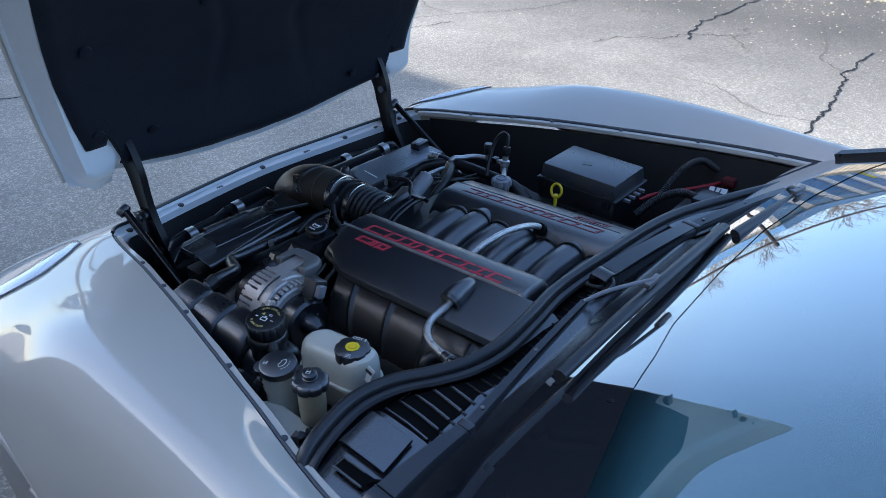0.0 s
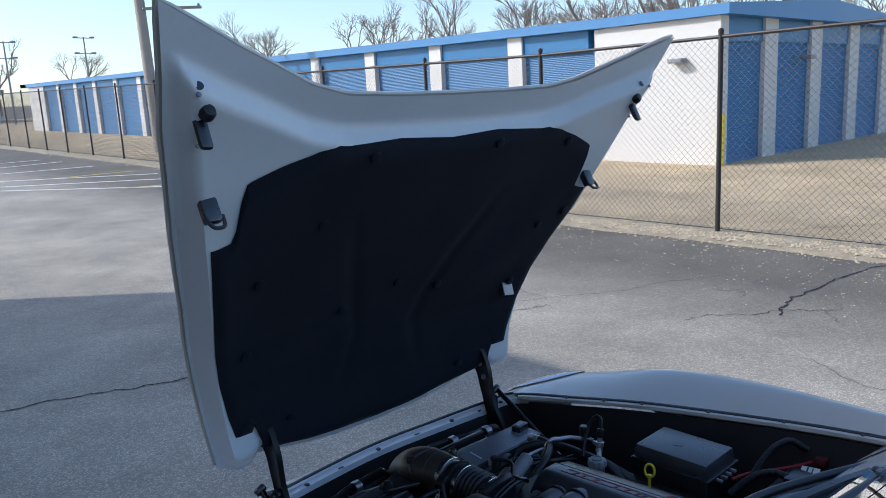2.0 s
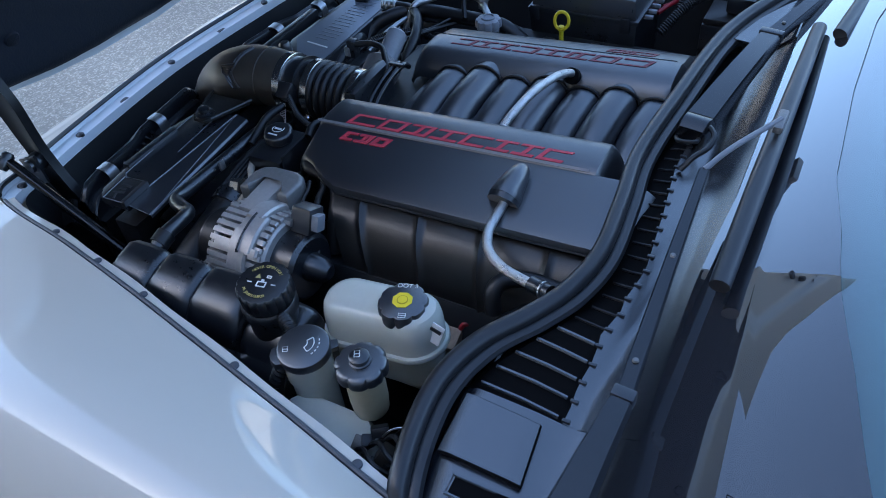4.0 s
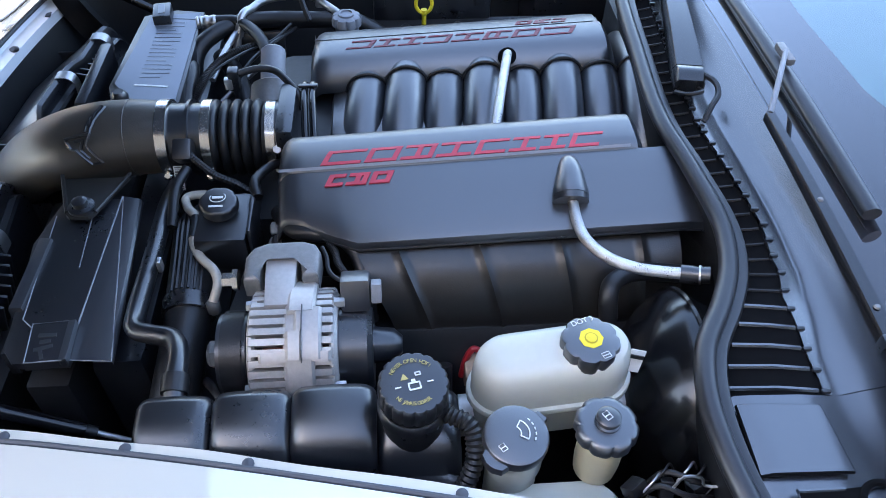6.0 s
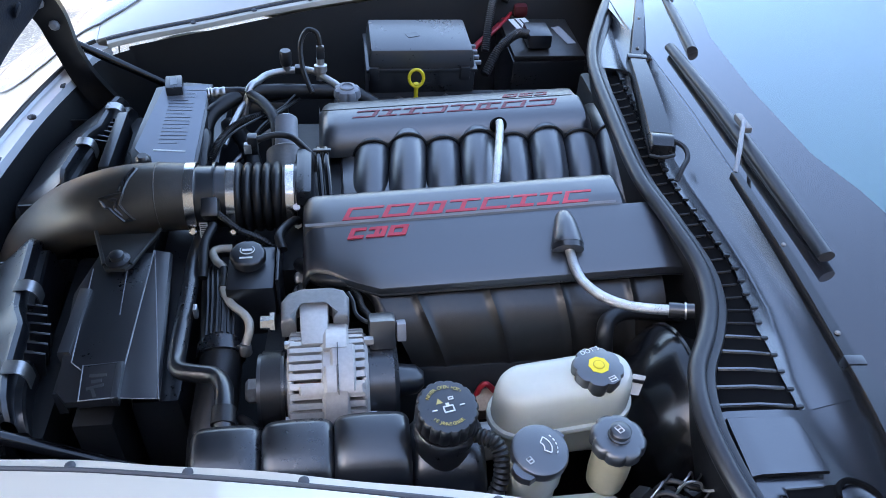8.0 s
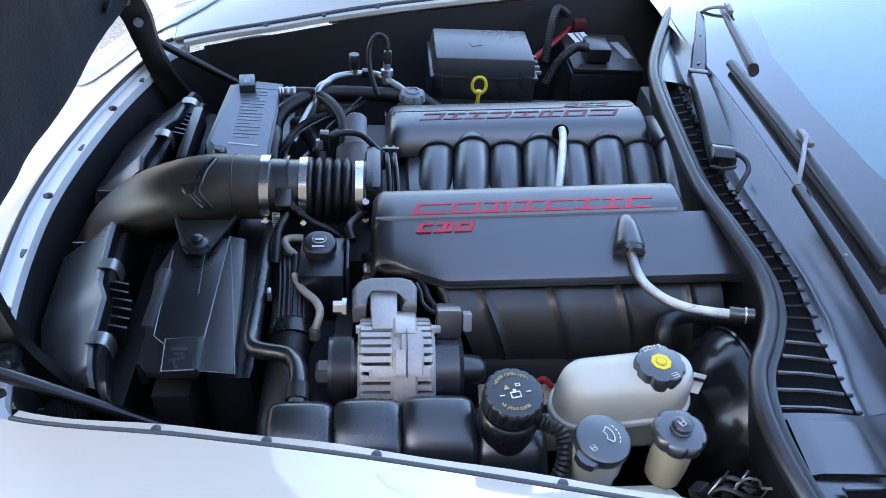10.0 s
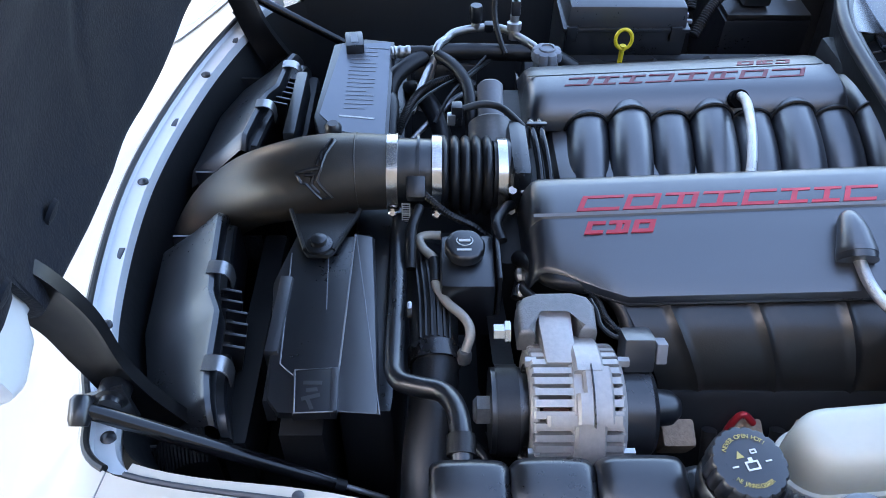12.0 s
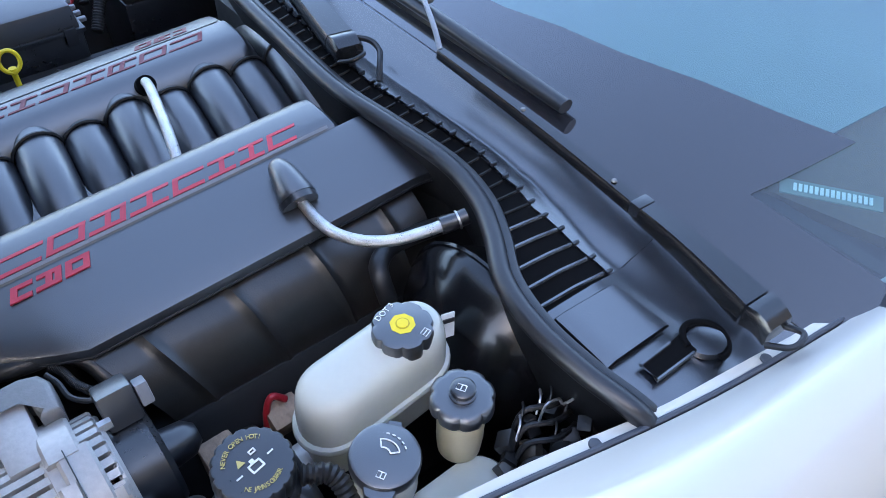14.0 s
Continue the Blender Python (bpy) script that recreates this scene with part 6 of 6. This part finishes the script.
# ---- right side of the bay ----
fb = thing("fuse_box", "black underhood fuse box with flat lid", "fuse box")
part("body", box((.165, .225, .13), (.458, -.230, .715), .008), BLACK, fb)
part("lid", box((.158, .222, .042), (.455, -.230, .803), .007, taper=.95), mat("black_satin_lid", (.040, .042, .047), .30, var=.08, scale=25, bump=.05, bump_scale=900, spec=1.0), fb)
part("lid_lip", box((.172, .232, .008), (.457, -.230, .781), .002), BLACK, fb)
part("mark", box((.020, .026, .0008), (.45, -.215, .8245), 0, (0, 0, 20)), BLACK, fb)
for k in range(4):
    part("terminal", box((.008, .02, .008), (.42 + .025 * k, -.352, .775), .002), GREY, fb)
for y in (-.13, -.32):
    part("latch", box((.008, .02, .03), (.372, y, .775), .002), BLACK, fb)
bt = thing("battery", "black car battery with label and red terminal cover", "battery")
part("case", box((.20, .17, .17), (.570, -.530, .665), .006), BLACK, bt)
part("top", box((.195, .165, .012), (.570, -.530, .756), .004), CASTBLACK, bt)
part("label", box((.09, .045, .001), (.622, -.500, .7630), 0, (0, 0, 12)), WHITELET, bt, "white paper label")
part("label_print", box((.08, .004, .001), (.622, -.493, .7638), 0, (0, 0, 12)), BLACK, bt)
part("label_print", box((.08, .003, .001), (.622, -.506, .7638), 0, (0, 0, 12)), BLACK, bt)
# terminal cover's red is darkened in colour to stand for deep bay shade
part("terminal_cover", box((.036, .034, .028), (.700, -.505, .772), .008), mat("red_plastic_with_shade", (0.085, 0.008, 0.010), 0.5, var=0.2, scale=40), bt, "red plastic terminal cover, colour darkened for shade")
part("clamp", box((.075, .055, .034), (.535, -.510, .782), .008), BLACK, bt)
part("printed_side", box((.09, .022, .001), (.575, -.585, .7630), 0, (0, 0, 12)), GREY, bt)
cb = thing("battery_cable", "red and black battery cables in ribbed loom", "cable")
part("red_cable", hose([(.700, -.485, .765), (.660, -.462, .762), (.600, -.420, .758), (.540, -.375, .755), (.49, -.352, .750)], .0050, 10, 8), RED, cb)
part("red_cable", hose([(.695, -.470, .755), (.650, -.440, .752), (.59, -.395, .748), (.53, -.352, .745)], .0040, 10, 8), RED, cb)
part("black_loom", hose([(.690, -.47, .80), (.66, -.435, .825), (.61, -.415, .82), (.56, -.40, .79), (.52, -.39, .75)], .010, 10, 10, ribs=46), RUBBER, cb)
part("black_loom", hose([(.525, -.485, .79), (.50, -.45, .80), (.47, -.41, .78), (.43, -.375, .74)], .011, 10, 10, ribs=40), RUBBER, cb)
oc = thing("oil_filler_cap", "grey scalloped oil filler cap", "filler cap")
part("cap", lathe([(.020, -.02), (.022, 0), (.0265, .002), (.0265, .012), (.024, .017), (.018, .019)], (.272, -.072, .782), seg=64, lobes=8, depth=.15), GREY, oc)
part("top_ring", lathe([(.0145, 0), (.014, .003), (.011, .0035), (.010, .001), (.002, .001)], (.272, -.072, .801), seg=28), GREY, oc)
part("neck", lathe([(.020, .70), (.020, .776)], (.272, -.072, 0), seg=20), BLACK, oc)
ds = thing("dipstick", "yellow ring-handled oil dipstick", "dipstick")
ring = [Vector((.313, -.211, .797)) + Vector((.004 * math.sin(a), .0145 * math.cos(a), .0165 * math.sin(a))) for a in [2 * math.pi * k / 28 for k in range(29)]]
part("ring", sweep(ring, .0034, 8), YELLOW, ds)
part("stem", lathe([(.0045, .70), (.0045, .776), (.007, .778), (.006, .786)], (.312, -.211, 0), seg=10), YELLOW, ds)
ac = thing("air_conditioning_lines", "bare aluminium pipes and black hoses of the air conditioning", "pipe")
part("pipe", hose([(.250, .145, .69), (.272, .130, .735), (.300, .116, .785), (.330, .100, .786), (.356, .082, .786), (.370, .048, .786), (.374, .012, .786), (.364, -.010, .786), (.342, -.028, .786), (.300, -.060, .784), (.278, -.074, .765), (.27, -.08, .72)], .0070, 12, 8), PIPE, ac)
part("pipe", hose([(.171, .158, .74), (.228, .142, .757), (.286, .126, .762), (.31, .12, .74)], .0060, 10, 8), PIPE, ac)
part("pipe_clip", box((.018, .016, .016), (.372, .022, .788), .003), BLACK, ac)
part("port_stub", lathe([(.008, 0), (.008, .016)], (.371, .046, .786), seg=14), PIPE, ac)
part("service_port", lathe([(.011, 0), (.012, .003), (.012, .026), (.010, .030)], (.371, .046, .800), seg=16), BLACK, ac)
part("sensor", lathe([(.010, -.01), (.010, .006), (.013, .008), (.013, .020), (.008, .022), (.008, .034)], (.352, -.022, .786), (0, 8, 0), seg=16), PIPE, ac)
part("sensor_plug", box((.016, .016, .026), (.358, -.023, .832), .003, (0, 8, 0)), BLACK, ac)
part("sensor_lead", hose([(.360, -.023, .846), (.368, -.018, .868), (.372, 0, .872), (.360, .014, .852), (.340, .014, .82), (.318, .006, .795), (.300, -.004, .775)], .0052, 8, 8), RUBBER, ac)
part("crimp", hose([(.300, .197, .776), (.302, .185, .776), (.304, .160, .776)], .0115, 14, 16, ribs=4, depth=.12), PIPE, ac)
part("hose", hose([(.304, .162, .776), (.303, .130, .776), (.285, .105, .775), (.252, .082, .774), (.212, .066, .768), (.165, .060, .75), (.13, .058, .71)], .0105, 14, 10), RUBBER, ac)
part("hose", hose([(.20, .200, .70), (.245, .195, .745), (.280, .165, .764), (.312, .120, .768), (.320, .070, .768), (.318, .015, .768), (.315, -.040, .768), (.313, -.085, .765), (.31, -.13, .74)], .0150, 16, 8), RUBBER, ac)
part("loom", hose([(.112, .182, .735), (.135, .170, .752), (.165, .160, .757), (.205, .143, .757), (.235, .116, .757), (.256, .082, .752), (.27, .05, .73)], .0078, 12, 14, ribs=56, depth=.22), RUBBER, ac)
part("wire", hose([(.110, .174, .74), (.16, .150, .762), (.21, .11, .765), (.26, .06, .762), (.30, .03, .77)], .0022, 6, 8), RUBBER, ac)
part("wire", hose([(.14, .12, .74), (.20, .09, .76), (.28, .04, .76), (.335, .0, .752), (.37, -.05, .72)], .0035, 6, 8), RUBBER, ac)
part("hose", hose([(.30, .17, .70), (.26, .15, .725), (.20, .12, .72), (.14, .10, .69)], .016, 14, 8), RUBBER, ac)
part("hose", hose([(.18, .20, .66), (.205, .20, .72), (.200, .195, .748), (.165, .190, .752), (.11, .192, .74), (.06, .195, .70)], .0125, 14, 8), RUBBER, ac)
part("hose", hose([(.42, .10, .70), (.40, .02, .72), (.38, -.08, .72), (.37, -.16, .70)], .012, 14, 8), RUBBER, ac)
part("bracket", box((.012, .11, .035), (.30, .10, .735), .003, (0, 20, 0)), BLACK, ac)
part("pipe", hose([(.16, .16, .69), (.20, .12, .71), (.25, .07, .725), (.28, .02, .70)], .005, 8, 8), PIPE, ac)

# ---- left rear: booster, hoses, wiring ----
bo = thing("brake_booster", "gloss black round brake booster against the firewall", "brake booster")
part("shell", lathe([(.05, 0), (.075, .012), (.105, .035), (.122, .055), (.126, .066), (.126, .074), (.120, .085), (.10, .12), (.06, .13)], (-.490, -.395, .725), (90, 0, 0), seg=44), GLOSSBLACK, bo)
part("seam", sweep([Vector((-.490 + .127 * math.cos(a), -.465, .725 + .127 * math.sin(a))) for a in [2 * math.pi * k / 40 for k in range(41)]], .0035, 6), GLOSSBLACK, bo)
part("vacuum_hose", hose([(-.400, -.398, .765), (-.393, -.395, .792), (-.378, -.402, .803), (-.362, -.430, .802), (-.362, -.47, .80), (-.37, -.51, .80)], .0115, 14, 8), RUBBER, bo)
wl = thing("wiring_bundle", "dusty wiring connectors by the fender", "wiring")
_w = random.Random(11)
for k in range(14):
    p = Vector((-.648 + _w.uniform(-.022, .018), -.352 - .008 * k, .780 + _w.uniform(-.016, .012)))
    part("connector", box((.014 + _w.uniform(0, .010), .012 + _w.uniform(0, .008), .010 + _w.uniform(0, .010)), p, .002, (_w.uniform(-40, 40), _w.uniform(-40, 40), _w.uniform(-60, 60))), RUBBER if k % 4 else DUSTY, wl)
for k in range(4):
    a = Vector((-.645 + .014 * (k - 1.5), -.345 - .012 * k, .776))
    part("loom", hose([a, a + Vector((.004, -.020, .022)), a + Vector((-.010, -.046, .026)), a + Vector((-.004, -.078, .006)), a + Vector((.010, -.105, -.03))], .0034, 8, 8, ribs=14, depth=.14), RUBBER, wl)
for k in range(6):
    a = Vector((-.655 + _w.uniform(-.015, .03), -.375 - .012 * k, .792))
    part("wire", hose([a, a + Vector((.006, -.010, .012)), a + Vector((.016, -.020, .006)), a + Vector((.020, -.030, -.016))], .0013, 6, 6), RUBBER if k % 3 else PIPE, wl)
part("bracket_wire", hose([(-.640, -.400, .800), (-.638, -.408, .822), (-.640, -.424, .822), (-.644, -.428, .814), (-.648, -.446, .816), (-.652, -.450, .802), (-.660, -.462, .800), (-.664, -.470, .786)], .0016, 6, 3), PIPE, wl)

# ---- cowl details: louvres, pocket, wipers ----
def cowl_at(x, y, dz=0.0):
    s = (y - seal_y(x)) / (foot_y(x) - seal_y(x))
    return Vector((x, y, cowl_z(x, s) + dz))


def dip(x):
    return lerp(-x, [(.38, .018), (.48, .003)])


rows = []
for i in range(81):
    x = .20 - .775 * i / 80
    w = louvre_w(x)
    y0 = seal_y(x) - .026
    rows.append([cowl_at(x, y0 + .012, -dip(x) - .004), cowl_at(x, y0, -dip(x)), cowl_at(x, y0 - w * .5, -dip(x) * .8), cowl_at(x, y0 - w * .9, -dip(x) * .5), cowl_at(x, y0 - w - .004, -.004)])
part("inlet_mesh", loft(rows, closed=False), MESH_SHADE_BLACK, cowl, "fine black mesh")
for i in range(30):
    x = .17 - .735 * (i / 29) ** .96
    w = louvre_w(x)
    y0 = seal_y(x) - .027
    part("louvre", sweep([cowl_at(x, y0, .001 - dip(x)), cowl_at(x - .003, y0 - w * .5, .002 - dip(x) * .8), cowl_at(x - .005, y0 - w * .92, .001 - dip(x) * .5)], .0026 if x < -.45 else .0018, 6), COWL if x < -.45 else DARK, cowl)
    part("tooth", box((.004, .009, .004), cowl_at(x - .006, y0 - w - .001, .0005), .001), BLACK, cowl)
def quad(c, n=8):
    """Grid inside four corners given in order."""
    A, B, C, D = (Vector(p) for p in c)
    return [[(A + (B - A) * i / n) * (1 - j / n) + (D + (C - D) * i / n) * (j / n) for i in range(n + 1)] for j in range(n + 1)]


lid = [(-.590, -.462), (-.592, -.544), (-.658, -.551), (-.658, -.463)]
part("lid", shell([[cowl_at(p.x, p.y, .0092) for p in row] for row in quad(lid)], .004), COWL, cowl)
# shade of the lid's gaps laid on as near-black strips
for a_, b_ in zip(lid, lid[1:] + lid[:1]):
    part("lid_gap", sweep([cowl_at(a_[0] + (b_[0] - a_[0]) * k / 6, a_[1] + (b_[1] - a_[1]) * k / 6, .0068) for k in range(7)], .0018, 6), MESH_SHADE_BLACK, cowl)
# no hollow here: a near-black sheet paints the pocket's inner shade
part("pocket", shell(quad([cowl_at(-.676, -.492, .0075), cowl_at(-.694, -.492, .0075), cowl_at(-.694, -.552, .0075), cowl_at(-.672, -.552, .0075)], 4), .002), MESH_SHADE_BLACK, cowl, "near-black sheet painted as the shade inside an open pocket")
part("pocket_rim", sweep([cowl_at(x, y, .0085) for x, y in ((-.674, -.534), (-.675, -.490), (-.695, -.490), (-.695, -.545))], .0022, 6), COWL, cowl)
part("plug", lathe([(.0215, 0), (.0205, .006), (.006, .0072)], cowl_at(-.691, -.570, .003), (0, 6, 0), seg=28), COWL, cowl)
# groove shade drawn as a near-black ring on the surface
part("plug_groove", sweep([cowl_at(-.691 + .0232 * math.cos(radians(a)), -.570 + .0232 * math.sin(radians(a)), .0085) for a in range(80, -200, -10)], .0034, 8), MESH_SHADE_BLACK, cowl)
part("plug_print", box((.008, .010, .0006), cowl_at(-.697, -.574, .0100), 0, (0, 6, 20)), GREY, cowl)
part("hose_loop", hose([(-.070, -.545, .880), (-.078, -.568, .895), (-.100, -.588, .896), (-.125, -.588, .892), (-.145, -.574, .886), (-.160, -.562, .872)], .004, 8, 8), RUBBER, cowl)


def wiper(pivot, knee, elbow, tip_a, tip_b, label, wide=.020, slim=.011):
    """Arm from its pivot to the blade carrier, and a blade that lies on the glass."""
    w = thing("windscreen_wiper", label, "wiper", "windscreen wipers")
    P, K, E, A, B = (Vector(v) for v in (pivot, knee, elbow, tip_a, tip_b))

    def blade(a, c, w0, w1, h0, h1, n=10):
        d = (c - a).normalized()
        n_ = Vector((-d.y, d.x, 0)).normalized()
        rows = []
        for i in range(n + 1):
            k = i / n
            p, w_, h_ = a + (c - a) * k, w0 + (w1 - w0) * k, h0 + (h1 - h0) * k
            p = p + Vector((0, 0, .004 * math.sin(math.pi * k)))
            rows.append([p - n_ * w_ + Vector((0, 0, -.006)), p - n_ * w_ + Vector((0, 0, h_ * .6)), p - n_ * w_ * .8 + Vector((0, 0, h_)), p + n_ * w_ * .8 + Vector((0, 0, h_)), p + n_ * w_ + Vector((0, 0, h_ * .6)), p + n_ * w_ + Vector((0, 0, -.006))])
        return loft(rows)

    d = (K - P).normalized()
    part("arm_cap", blade(P - d * .030, P - d * .001, wide * .92, wide, .014, .018), ARM, w)
    part("arm_base", blade(P + d * .001, K, wide, slim, .018, .012), ARM, w)
    part("arm", blade(K, E, slim * .8, slim * .55, .009, .006), ARM, w)
    kb = box((.014, slim * 2.1, .016), (0, 0, 0), .002)
    kb.transform(Matrix.Translation(K + Vector((0, 0, .006))) @ pose(0, 0, 0, 0, 0, math.degrees(math.atan2(d.y, d.x))))
    part("knuckle", kb, BLACK, w)
    for f in (.12, .55):
        part("rivet", lathe([(.0035, 0), (.0025, .002)], K + (E - K) * f + Vector((0, 0, .011)), seg=10), BRACKET, w)
    M = A.lerp(B, .47) + Vector((0, 0, .014))
    part("carrier", sweep(spline([E + Vector((0, 0, .004)), E + (M - E) * .35 + Vector((0, 0, .014)), M + Vector((0, 0, .016))], 5), .0036, 8), GREY, w)
    part("carrier_clip", box((.044, .012, .010), M + Vector((0, 0, .012)), .003, (0, 0, math.degrees(math.atan2((B - A).y, (B - A).x)))), BRACKET, w)
    part("blade", sweep(spline([A, A + (B - A) * .02, A + (B - A) * .33 + Vector((0, 0, .006)), A + (B - A) * .66 + Vector((0, 0, .006)), B], 6), lambda s: (.0065 if s < .01 else .0100) - .003 * abs(s - .5), 12, squash=1.25), SEAL, w)
    part("squeegee", loft([[A + (B - A) * k / 10 + Vector((0, 0, -.014)), A + (B - A) * k / 10 + Vector((.002, 0, 0)), A + (B - A) * k / 10 + Vector((-.002, 0, 0))] for k in range(11)]), RUBBER, w)
    part("washer_tube", hose([P - d * .028 + Vector((0, -.012, .0)), P - d * .048 + Vector((0, -.014, .008)), P - d * .050 + Vector((0, .006, .006)), P - d * .030 + Vector((0, .018, -.004))], .0032, 8, 8), RUBBER, w)
    return w


ARM = mat("satin_wiper_paint", (.010, .0105, .012), .20, var=.1, scale=20, rvar=.02, spec=.8)
wiper((-.708, -.604, .884), (-.557, -.614, .898), (-.235, -.603, .935), (-.392, -.662, .921), (.195, -.669, .918), "black windscreen wiper with a grey arm")
wiper((-.070, -.562, .884), (.185, -.605, .893), (.46, -.700, .905), (.17, -.700, .925), (.68, -.775, .900), "black passenger-side windscreen wiper", .022, .017)

# ---- plate seen behind the glass ----
vp = thing("identification_plate", "small pale plate with a row of printed bars", "plate")
c0 = Vector((-.671, -.787, .908))
part("plate", box((.105, .020, .002), c0, .0005, (-14, 0, 34)), mat("dull_pale_plate", (.20, .22, .19), .6, var=.08, scale=40), vp)
for k in range(15):
    b = box((.0035, .010, .0008), (-.040 + .0055 * k, 0, .0016))
    b.transform(Matrix.Translation(c0) @ pose(0, 0, 0, -14, 0, 34))
    part("print_bar", b, WHITELET, vp)
